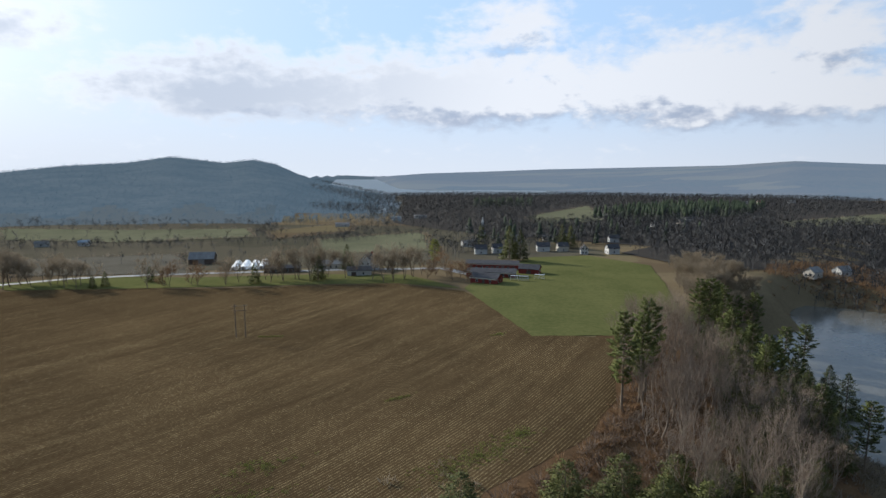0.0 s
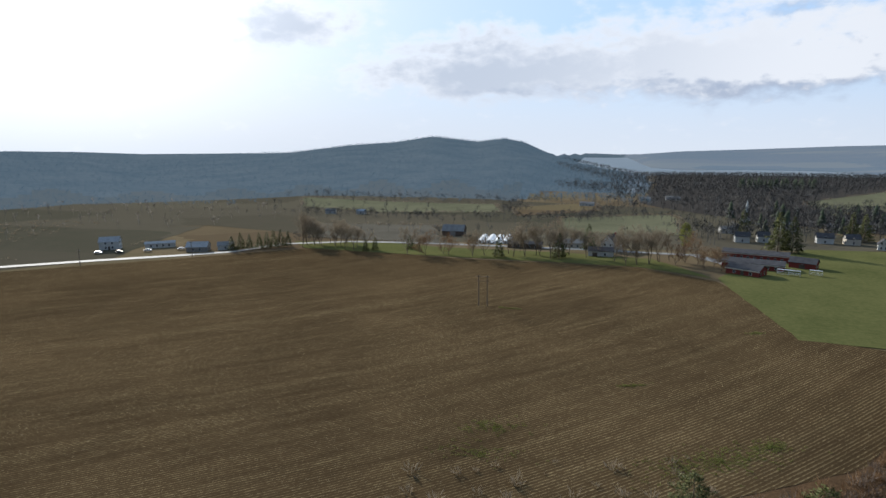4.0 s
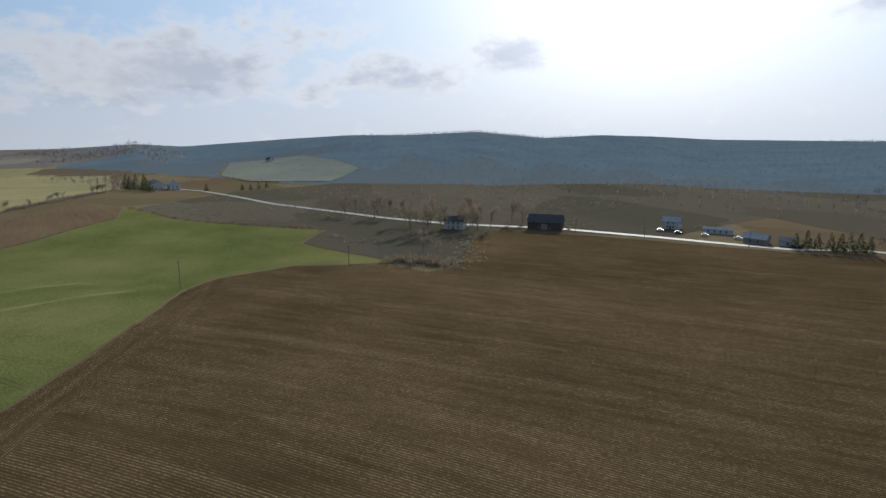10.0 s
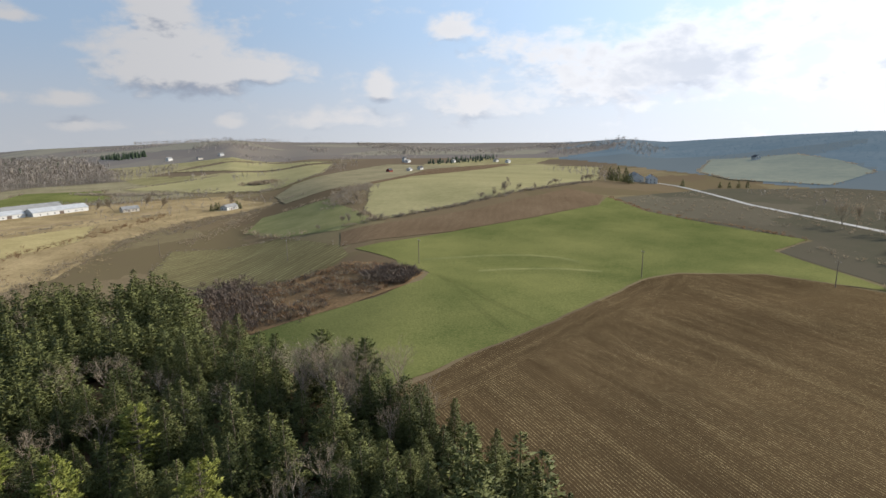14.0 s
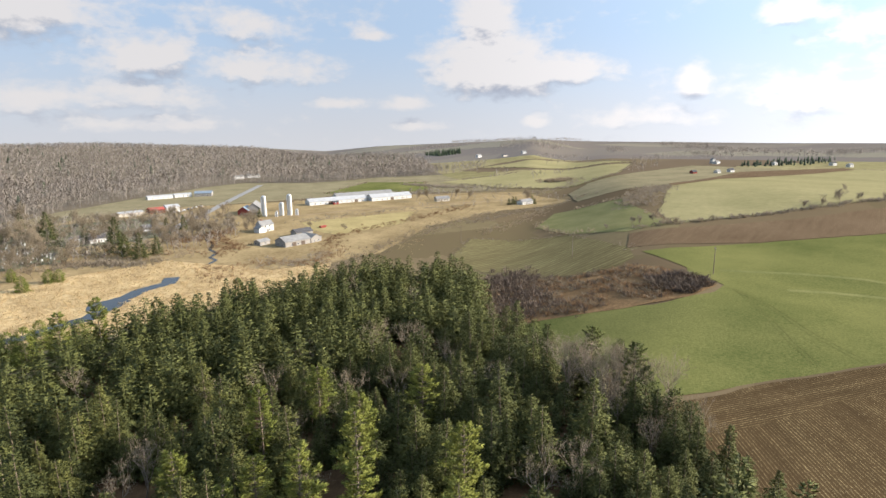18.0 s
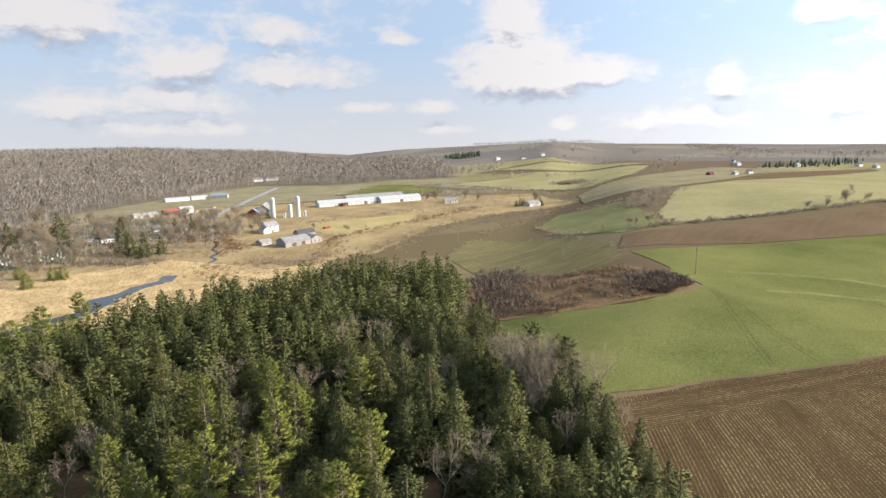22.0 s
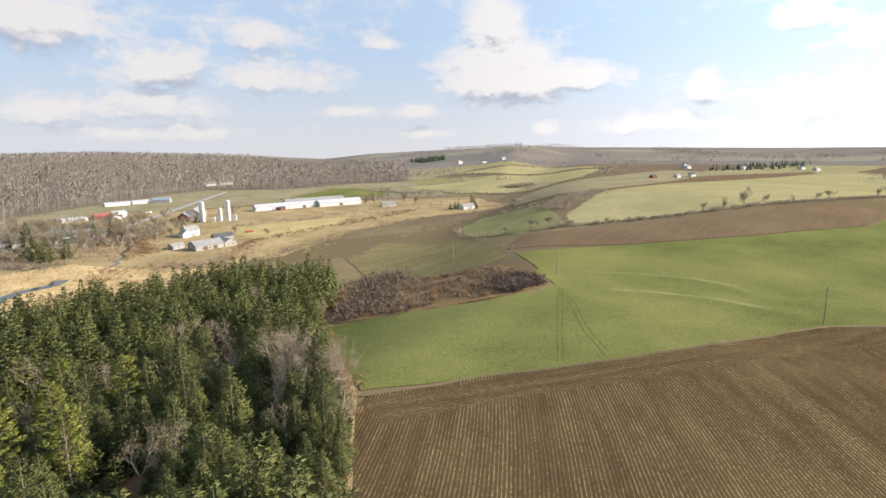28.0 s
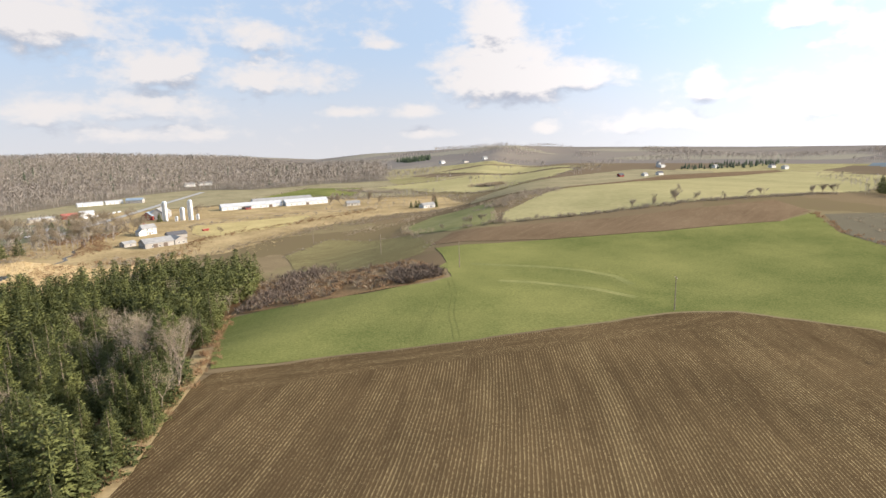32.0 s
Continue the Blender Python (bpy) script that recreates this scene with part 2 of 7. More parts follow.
def rows_material(name, soil, soil2, straw, angle, gap, bend=0.0, reach=60.0, amount=.5, width=.35):
    """A tilled or drilled field: soil with rows of straw or young crop, at the given bearing and spacing in metres."""
    m = bpy.data.materials.new(name)
    m.use_nodes = True
    t = m.node_tree
    p = t.nodes["Principled BSDF"]
    geo = t.nodes.new("ShaderNodeNewGeometry")
    sep = t.nodes.new("ShaderNodeSeparateXYZ")
    t.links.new(geo.outputs["Position"], sep.inputs[0])
    x, y, _ = sep.outputs
    c, s = math.cos(radians(angle)), math.sin(radians(angle))
    along = calc(t, "ADD", calc(t, "MULTIPLY", x, c), calc(t, "MULTIPLY", y, s))
    across = calc(t, "SUBTRACT", calc(t, "MULTIPLY", y, c), calc(t, "MULTIPLY", x, s))
    if bend:
        across = calc(t, "ADD", across, calc(t, "MULTIPLY", calc(t, "SINE", calc(t, "DIVIDE", along, reach)), bend))
    vec = t.nodes.new("ShaderNodeCombineXYZ")
    t.links.new(calc(t, "MULTIPLY", along, .13), vec.inputs[0])
    t.links.new(across, vec.inputs[1])
    stray = calc(t, "MULTIPLY", calc(t, "SUBTRACT", speckle(t, vec.outputs[0], .5, 3, .6), .5), gap * .75)
    wave = calc(t, "ADD", calc(t, "MULTIPLY", calc(t, "SINE", calc(t, "MULTIPLY", calc(t, "ADD", across, stray), 2 * math.pi / gap)), .5), .5)
    big = speckle(t, geo.outputs["Position"], .016, 5, .6)
    mid = speckle(t, vec.outputs[0], .35, 4, .6)
    short = t.nodes.new("ShaderNodeCombineXYZ")
    t.links.new(calc(t, "MULTIPLY", along, .4), short.inputs[0])
    t.links.new(across, short.inputs[1])
    bits = speckle(t, short.outputs[0], 2.4, 5, .75)
    lanes = t.nodes.new("ShaderNodeCombineXYZ")
    t.links.new(calc(t, "MULTIPLY", along, .02), lanes.inputs[0])
    t.links.new(across, lanes.inputs[1])
    lane = speckle(t, lanes.outputs[0], .12, 3, .7)
    ground = blend(t, calc(t, "ADD", calc(t, "MULTIPLY", calc(t, "SUBTRACT", big, .5), 2.2), calc(t, "ADD", calc(t, "MULTIPLY", calc(t, "SUBTRACT", mid, .5), 1.2), .5), clamp=True), soil, soil2)
    cover = calc(t, "MULTIPLY", ramp(t, wave, 1 - width * 1.6, 1 - width * .3), ramp(t, bits, .60 - amount * .35, .78 - amount * .25))
    patch = ramp(t, calc(t, "ADD", calc(t, "ADD", mid, calc(t, "MULTIPLY", lane, .9)), calc(t, "MULTIPLY", big, .6)), .75, 1.55)
    cover = calc(t, "MULTIPLY", cover, calc(t, "ADD", calc(t, "MULTIPLY", patch, .85), .06))
    cover = calc(t, "ADD", cover, calc(t, "MULTIPLY", ramp(t, lane, .50, .74), .08), clamp=True)
    grit = speckle(t, geo.outputs["Position"], 2.8, 5, .8)
    cover = calc(t, "MULTIPLY", cover, calc(t, "ADD", calc(t, "MULTIPLY", ramp(t, grit, .36, .60), 1.25), .12), clamp=True)
    loose = calc(t, "MULTIPLY", calc(t, "ADD", ramp(t, bits, .58, .80), ramp(t, grit, .60, .78), clamp=True), .55)
    cover = calc(t, "MAXIMUM", cover, loose)
    t.links.new(blend(t, cover, ground, straw), p.inputs["Base Color"])
    p.inputs["Roughness"].default_value, p.inputs["Specular IOR Level"].default_value = .95, 0
    n = t.nodes.new("ShaderNodeBump")
    n.inputs["Strength"].default_value, n.inputs["Distance"].default_value = .5, .08
    t.links.new(calc(t, "ADD", calc(t, "MULTIPLY", wave, .45), calc(t, "ADD", bits, calc(t, "MULTIPLY", grit, .8))), n.inputs["Height"])
    t.links.new(n.outputs[0], p.inputs["Normal"])
    return m


def haze_glow_material(name, dark, light, haze_glow, power):
    """Far wooded hills: mottled woods, with distance haze painted in as a faint glow."""
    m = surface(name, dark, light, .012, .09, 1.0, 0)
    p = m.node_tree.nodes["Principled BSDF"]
    p.inputs["Emission Color"].default_value = (*haze_glow, 1)
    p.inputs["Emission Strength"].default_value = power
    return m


def patchwork(name, size, colours, haze_glow=None, power=0.0, mottle_tint=(.105, .080, .050)):
    """Land in irregular plots, each of its own dull colour, mottled within; far land also glows with painted haze."""
    m = bpy.data.materials.new(name)
    m.use_nodes = True
    t = m.node_tree
    p = t.nodes["Principled BSDF"]
    geo = t.nodes.new("ShaderNodeNewGeometry")
    sep = t.nodes.new("ShaderNodeSeparateXYZ")
    t.links.new(geo.outputs["Position"], sep.inputs[0])
    flat = t.nodes.new("ShaderNodeCombineXYZ")
    wob = speckle(t, geo.outputs["Position"], 3.0 / size, 3)
    t.links.new(calc(t, "ADD", calc(t, "MULTIPLY", sep.outputs[0], .55), calc(t, "MULTIPLY", wob, size * .5)), flat.inputs[0])
    t.links.new(calc(t, "ADD", sep.outputs[1], calc(t, "MULTIPLY", wob, size * .4)), flat.inputs[1])
    cell = t.nodes.new("ShaderNodeTexVoronoi")
    cell.inputs["Scale"].default_value = 1.0 / size
    t.links.new(flat.outputs[0], cell.inputs["Vector"])
    pick = t.nodes.new("ShaderNodeSeparateColor")
    t.links.new(cell.outputs["Color"], pick.inputs[0])
    col = colours[0]
    for k, c in enumerate(colours[1:]):
        f = ramp(t, pick.outputs[0], (k + 1) / len(colours) - .01, (k + 1) / len(colours) + .01)
        col = blend(t, f, col, c)
    a = speckle(t, geo.outputs["Position"], .05, 5, .65)
    b = speckle(t, geo.outputs["Position"], .7, 4, .7)
    dull = calc(t, "ADD", calc(t, "MULTIPLY", calc(t, "SUBTRACT", a, .5), 1.5), calc(t, "ADD", calc(t, "MULTIPLY", calc(t, "SUBTRACT", b, .5), 1.2), .4), clamp=True)
    t.links.new(blend(t, dull, col, mottle_tint), p.inputs["Base Color"])
    p.inputs["Roughness"].default_value, p.inputs["Specular IOR Level"].default_value = 1.0, 0.0
    if haze_glow:
        p.inputs["Emission Color"].default_value = (*haze_glow, 1)
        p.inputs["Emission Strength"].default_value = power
    return m


SOIL = rows_material("ploughed_soil", (.043, .0290, .0155), (.078, .0525, .0270), (.250, .195, .103), 52, .78, 5, 55, .66, .22)
HEADLAND = rows_material("headland_soil", (.043, .0290, .0155), (.078, .0525, .0270), (.250, .195, .103), 169, .78, 0, 60, .7, .2)
STRIP_SOIL = rows_material("strip_soil", (.090, .062, .038), (.130, .092, .058), (.27, .22, .14), 22, .9, 0, 60, .4)
STUBBLE = rows_material("stubble_soil", (.080, .066, .034), (.130, .110, .056), (.25, .235, .115), 8, 3.2, 0, 60, .7)
CROP = surface("winter_wheat", (.058, .073, .023), (.180, .172, .064), .016, 1.4, .9, .16, mid=.43)
# paler than CROP: thin crest growth, plus painted sunlight on the bank
CROP_CREST = surface("thin_sunlit_crest_wheat", (.078, .090, .032), (.196, .188, .080), .05, 1.2, .9, .14)
CROP_PALE = surface("thin_wheat", (.115, .118, .050), (.200, .188, .092), .05, 1.1, .9, .1)
CROP_DARK = surface("pressed_wheat", (.054, .066, .021), (.158, .150, .056), .1, 1.1, .9, .1)
LAWN = surface("lawn_grass", (.064, .072, .026), (.124, .122, .048), .03, .6, .95, .03)
PALE = surface("pale_pasture", (.165, .155, .078), (.265, .235, .125), .015, .25, .95, .02)
HAY = surface("mown_hay", (.22, .18, .085), (.34, .28, .14), .05, .5, .95, .03)
ROUGH = patchwork("rough_land", 70, [(.105, .078, .048), (.17, .134, .080), (.13, .100, .060), (.15, .125, .070), (.108, .088, .048)])
REED = surface("dry_reeds", (.22, .155, .08), (.50, .39, .22), .09, .6, .95, .4)
# greyed plots: haze over the land behind the road is in the colours
FALLOW = patchwork("fallow_fields", 90, [(.074, .067, .047), (.094, .084, .060), (.062, .060, .041), (.104, .094, .066)], mottle_tint=(.084, .072, .053))
TANMEADOW = surface("tan_grey_meadow", (.125, .108, .066), (.225, .20, .125), .03, .3, .95, .03)
# both greyed with painted haze; the valley lawn takes the pasture one too
DULLSOIL = surface("hazed_tilled_soil", (.082, .074, .058), (.122, .112, .090), .04, .6, .95, .03)
DULL = surface("dull_pasture", (.090, .092, .058), (.150, .146, .092), .03, .4, .95, .02)
SOUTHFLOOR = surface("grey_wood_floor", (.092, .077, .058), (.150, .127, .098), .06, .7, .95)
MEADOW = surface("dry_meadow", (.13, .095, .05), (.33, .255, .14), .035, .5, .95, .05)
# dark floor: cloud shade round the village is put into its colour
SHADEFLOOR = surface("woodland_floor", (.034, .032, .030), (.070, .062, .054), .05, .6, .95)
MUD = surface("brush_floor", (.066, .042, .024), (.235, .155, .082), .08, 1.0, .95, .2)
LITTER = surface("leaf_litter", (.050, .033, .020), (.14, .085, .045), .12, 1.6, .95, .1)
ASPHALT = surface("asphalt", (.16, .16, .16), (.24, .235, .22), .1, 3, .75, 0, spec=.3)
DIRT = surface("dirt_track", (.17, .125, .08), (.27, .21, .14), .1, 1.5, .95, .05)
NEEDLE = leafy("hemlock_needles", (.026, .035, .012), (.106, .114, .034), .50, through=.12)
PINE_NEEDLE = leafy("pine_needles", (.098, .120, .025), (.225, .238, .056), .4)
PALEBARK = surface("pale_grey_bark", (.15, .122, .098), (.28, .236, .19), .8, 6, .95, .03)
BARK = surface("bark", (.10, .078, .055), (.22, .18, .14), .8, 6, .95, .03)
TWIG = leafy("bare_twigs", (.130, .106, .080), (.275, .235, .180), .6, through=.35)
GRASSBLADE = leafy("weed_blades", (.13, .15, .035), (.27, .26, .07), 0, through=.2)
HAYWEED = leafy("dead_weeds", (.24, .185, .10), (.42, .34, .20), 0, through=0)
STRAW = leafy("stubble_straw", (.26, .21, .12), (.46, .38, .24), 0, through=.2)
PINE_DARK = leafy("dark_pine_needles", (.048, .066, .020), (.135, .150, .046), .4, through=.12)
GROVETWIG = leafy("grove_twigs", (.115, .085, .064), (.235, .180, .138), .5, through=.35)
# lighter copy of NEEDLE: sunlight put into the needle colour
SUNLIT_NEEDLE = leafy("sunlit_hemlock_needles", (.046, .054, .016), (.140, .144, .042), .45, through=.15)
MARBLE = surface("weathered_marble", (.42, .42, .40), (.62, .61, .58), 1.0, 6, .7)
TANTWIG = leafy("tan_twigs", (.155, .125, .086), (.30, .245, .172), .5, through=.35)
DARKTWIG = leafy("dark_twigs", (.050, .038, .030), (.125, .095, .075), .5, through=.2)
RUSSET = leafy("russet_brush", (.115, .066, .034), (.245, .155, .085), .6, through=.3)
# lighter and greyer than TWIG: some haze is mixed into the colour
FARWOOD = leafy("far_bare_woods", (.190, .166, .142), (.300, .268, .236), 0, .01, through=0)
TANWOOD = leafy("tan_bare_woods", (.19, .163, .136), (.32, .280, .238), 0, .01, through=0)
FARPINE = leafy("far_conifers", (.022, .034, .018), (.055, .070, .034), 0, .02, through=0)
# HILL to FARLAND: haze painted as a blue-grey emission
HILL = haze_glow_material("hazed_hills", (.010, .013, .014), (.055, .052, .046), (.056, .084, .108), 1.0)
HILLWOOD = haze_glow_material("hazed_hill_woods", (.010, .013, .014), (.050, .048, .042), (.056, .084, .108), 1.0)
HILLFIELD = haze_glow_material("hazed_hill_fields", (.085, .086, .056), (.150, .142, .090), (.056, .080, .098), .62)
HILLMID = patchwork("hazed_mid_hills", 160, [(.045, .045, .040), (.06, .055, .045), (.05, .048, .040), (.045, .045, .040)], (.050, .074, .094), .86, (.045, .042, .036))
EASTHILL = patchwork("hazed_east_hills", 190, [(.050, .045, .040), (.075, .062, .048), (.045, .045, .040), (.10, .085, .055), (.055, .048, .042)], (.048, .078, .112), 1.45)
FARLAND = patchwork("hazed_uplands", 210, [(.10, .085, .065), (.15, .14, .09), (.085, .07, .056), (.11, .095, .07), (.08, .068, .055)], (.085, .095, .115), .42)
UPLAND = patchwork("upland_fields", 150, [(.13, .105, .070), (.25, .235, .115), (.115, .09, .065), (.20, .19, .09), (.10, .08, .058), (.27, .245, .13)])

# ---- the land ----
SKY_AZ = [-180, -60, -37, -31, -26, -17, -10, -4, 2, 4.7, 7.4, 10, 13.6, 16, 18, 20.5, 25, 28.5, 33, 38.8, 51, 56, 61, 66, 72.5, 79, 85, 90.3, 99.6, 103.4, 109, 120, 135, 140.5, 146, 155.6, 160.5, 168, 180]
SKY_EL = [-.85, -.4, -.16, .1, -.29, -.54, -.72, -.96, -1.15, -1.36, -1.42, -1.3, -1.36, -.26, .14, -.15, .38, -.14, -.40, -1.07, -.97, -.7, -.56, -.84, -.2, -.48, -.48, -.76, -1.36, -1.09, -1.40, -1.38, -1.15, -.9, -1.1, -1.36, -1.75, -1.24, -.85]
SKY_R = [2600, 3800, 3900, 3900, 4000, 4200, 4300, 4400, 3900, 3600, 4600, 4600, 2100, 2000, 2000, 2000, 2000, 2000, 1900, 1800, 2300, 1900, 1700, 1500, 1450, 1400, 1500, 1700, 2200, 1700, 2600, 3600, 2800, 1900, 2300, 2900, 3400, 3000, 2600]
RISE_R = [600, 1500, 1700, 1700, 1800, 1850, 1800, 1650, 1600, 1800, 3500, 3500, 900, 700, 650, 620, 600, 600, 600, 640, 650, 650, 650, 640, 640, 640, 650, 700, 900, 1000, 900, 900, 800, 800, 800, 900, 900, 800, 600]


def ease(a, b, v):
    s = np.clip((v - a) / (b - a), 0, 1)
    return s * s * (3 - 2 * s)


def height(x, y):
    """The lie of the land: a field plateau, the creek valley beside it, the lake basin and the hills all round."""
    x, y = np.asarray(x, float), np.asarray(y, float)
    rim = np.where(y > 188, 57 + .9 * (y - 188), np.where(y > -71, 57 + .602 * (y - 188), -99 + (y + 71) - 40 * ease(71, 140, -y)))
    into = ease(0, 110, .75 * (x - rim))
    plateau = -10 + .016 * np.clip(x, -270, 0) + 13 * np.exp(-((x + 480) ** 2 + (y + 240) ** 2) / 190 ** 2)
    plateau = plateau - 1.6 * np.exp(-((x + 150) ** 2 + (y + 95) ** 2) / 45 ** 2) + 1.5 * np.exp(-((x + 190) ** 2 + (y + 105) ** 2) / 30 ** 2)
    z = plateau + (-25.5 - plateau) * into
    # the pond bed
    z = z + (-27.5 - z) * (1 - ease(.8, 1.15, np.minimum(np.hypot((x - 168) / 72, (y - 172) / 88), np.hypot((x - 202) / 46, (y - 235) / 72))))
    z = z - .0285 * np.clip(y - 280, 0, 1700)
    r = np.hypot(x, y)
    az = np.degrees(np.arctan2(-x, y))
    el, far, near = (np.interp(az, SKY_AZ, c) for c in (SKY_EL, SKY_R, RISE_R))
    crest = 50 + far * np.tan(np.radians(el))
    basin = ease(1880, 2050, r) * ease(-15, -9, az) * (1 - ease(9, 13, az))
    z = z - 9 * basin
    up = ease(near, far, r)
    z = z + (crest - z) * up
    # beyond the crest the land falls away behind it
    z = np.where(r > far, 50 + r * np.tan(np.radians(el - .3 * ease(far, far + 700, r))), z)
    # the nearer shoulder of the wooded hill, running down to the lake
    knoll = 50 + 1750 * np.tan(np.radians(np.interp(az, [0, 4, 8, 11, 13.6, 16, 22, 30, 36, 40], [-4.4, -3.65, -2.9, -2.2, -1.5, -1.25, -1.5, -1.4, -2.0, -4.5])))
    z = z + np.clip(knoll - z, 0, None) * ease(750, 1750, r) * (1 - ease(1750, 2150, r))
    return z


def mesh_object(name, verts, faces, material, parent=None, smooth=False):
    """One mesh object from arrays of corners and faces."""
    me = bpy.data.meshes.new(name)
    me.from_pydata([tuple(v) for v in np.asarray(verts, float).tolist()], [], [tuple(f) for f in (faces.tolist() if hasattr(faces, "tolist") else faces)])
    me.materials.append(material)
    if smooth:
        me.shade_smooth()
    me.update()
    ob = new(name, me)
    if parent:
        ob.parent = parent
    return ob


def build_ground():
    rings = np.concatenate([np.arange(0, 120, 6), np.geomspace(120, 700, 95), np.geomspace(715, 4800, 90)])
    turns = 400
    a = np.linspace(0, 2 * math.pi, turns, endpoint=False)
    x = -30 + rings[1:, None] * np.cos(a)
    y = 0 + rings[1:, None] * np.sin(a)
    v = np.stack([x.ravel(), y.ravel(), height(x, y).ravel()], 1)
    v = np.vstack([v, [[-30, 0, float(height(-30, 0))]]])
    n = len(rings) - 1
    i = np.arange(n - 1)[:, None] * turns
    j = np.arange(turns)[None, :]
    k = (j + 1) % turns
    quads = np.stack([(i + j).ravel(), (i + turns + j).ravel(), (i + turns + k).ravel(), (i + k).ravel()], 1)
    mid = len(v) - 1
    faces = quads.tolist() + [(mid, q, (q + 1) % turns) for q in range(turns)]
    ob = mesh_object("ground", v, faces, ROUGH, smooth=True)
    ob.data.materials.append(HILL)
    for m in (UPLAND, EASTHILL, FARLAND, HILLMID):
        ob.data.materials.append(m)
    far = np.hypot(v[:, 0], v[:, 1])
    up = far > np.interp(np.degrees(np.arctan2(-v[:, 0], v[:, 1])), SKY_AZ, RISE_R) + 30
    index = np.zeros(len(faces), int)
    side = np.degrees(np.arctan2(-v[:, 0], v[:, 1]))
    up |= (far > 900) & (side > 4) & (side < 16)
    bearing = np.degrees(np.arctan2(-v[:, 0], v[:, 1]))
    # far bands that take the materials whose glow imitates haze
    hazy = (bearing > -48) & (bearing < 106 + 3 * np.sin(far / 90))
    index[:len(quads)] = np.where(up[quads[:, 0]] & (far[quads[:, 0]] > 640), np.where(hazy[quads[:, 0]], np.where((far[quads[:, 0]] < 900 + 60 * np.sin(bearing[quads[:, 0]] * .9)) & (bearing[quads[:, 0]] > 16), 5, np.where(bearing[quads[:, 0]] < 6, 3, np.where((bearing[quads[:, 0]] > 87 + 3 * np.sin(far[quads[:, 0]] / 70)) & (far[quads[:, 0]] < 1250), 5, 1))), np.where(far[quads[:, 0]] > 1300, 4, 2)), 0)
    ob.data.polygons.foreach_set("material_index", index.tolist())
    return tagged(ob, "rolling farmland with rough grass and wooded hills", "ground", kind="structure")


build_ground()


def inside(poly, x, y):
    """Which of the points lie in the polygon."""
    hit = np.zeros(np.shape(x), bool)
    for (x0, y0), (x1, y1) in zip(poly, poly[1:] + poly[:1]):
        if y0 == y1:
            continue
        hit ^= ((y0 > y) != (y1 > y)) & (x < (x1 - x0) * (y - y0) / (y1 - y0) + x0)
    return hit


def outline(poly, step, wobble, closed=True):
    """The polygon's edge in short steps, slightly uneven."""
    out = []
    ends = poly[1:] + poly[:1] if closed else poly[1:]
    for (x0, y0), (x1, y1) in zip(poly, ends):
        n = max(1, int(math.hypot(x1 - x0, y1 - y0) / step))
        for k in range(n):
            f = k / n
            x, y = x0 + (x1 - x0) * f, y0 + (y1 - y0) * f
            d = noise.noise_vector((x * .11, y * .11, 3.0)) * wobble
            out.append((x + d.x, y + d.y))
    if not closed:
        out.append(poly[-1])
    return out


def field(name, poly, material, label, lift=.15, step=6.0, wobble=.8, category="field", level=None, kind="structure"):
    """A patch of land that lies on the ground, cut to its outline."""
    from mathutils.geometry import delaunay_2d_cdt
    rim = outline(poly, step, wobble)
    xs, ys = [p[0] for p in rim], [p[1] for p in rim]
    gx, gy = np.meshgrid(np.arange(min(xs), max(xs), step), np.arange(min(ys), max(ys), step))
    gx = gx.ravel() + .31 * step * np.sin(gy.ravel() * 7.1)
    gy = gy.ravel()
    keep = inside(rim, gx, gy)
    pts = [Vector(p) for p in rim] + [Vector(p) for p in zip(gx[keep].tolist(), gy[keep].tolist())]
    n = len(rim)
    v, _, f, _, _, _ = delaunay_2d_cdt(pts, [(k, (k + 1) % n) for k in range(n)], [], 1, 1e-4)
    v = np.array([tuple(p) for p in v])
    z = height(v[:, 0], v[:, 1]) + lift if level is None else np.full(len(v), level)
    ob = mesh_object(name, np.column_stack([v, z]), f, material, smooth=True)
    return tagged(ob, label, category, kind=kind)


def ribbon(name, line, width, material, label, lift=.25, category="road", kind="structure"):
    """A road or stream along a line."""
    pts = [Vector((*p, 0)) for p in outline(line, 6, .5, closed=False)]
    v, f = [], []
    for k, p in enumerate(pts):
        d = (pts[min(k + 1, len(pts) - 1)] - pts[max(k - 1, 0)]).normalized()
        side = Vector((-d.y, d.x, 0)) * width / 2
        for q in (p - side, p - side * .33, p + side * .33, p + side):
            v.append((q.x, q.y, float(height(q.x, q.y)) + lift))
    for k in range(len(pts) - 1):
        f += [(4 * k + j, 4 * k + j + 1, 4 * k + j + 5, 4 * k + j + 4) for j in range(3)]
    return tagged(mesh_object(name, v, f, material, smooth=True), label, category, kind=kind)


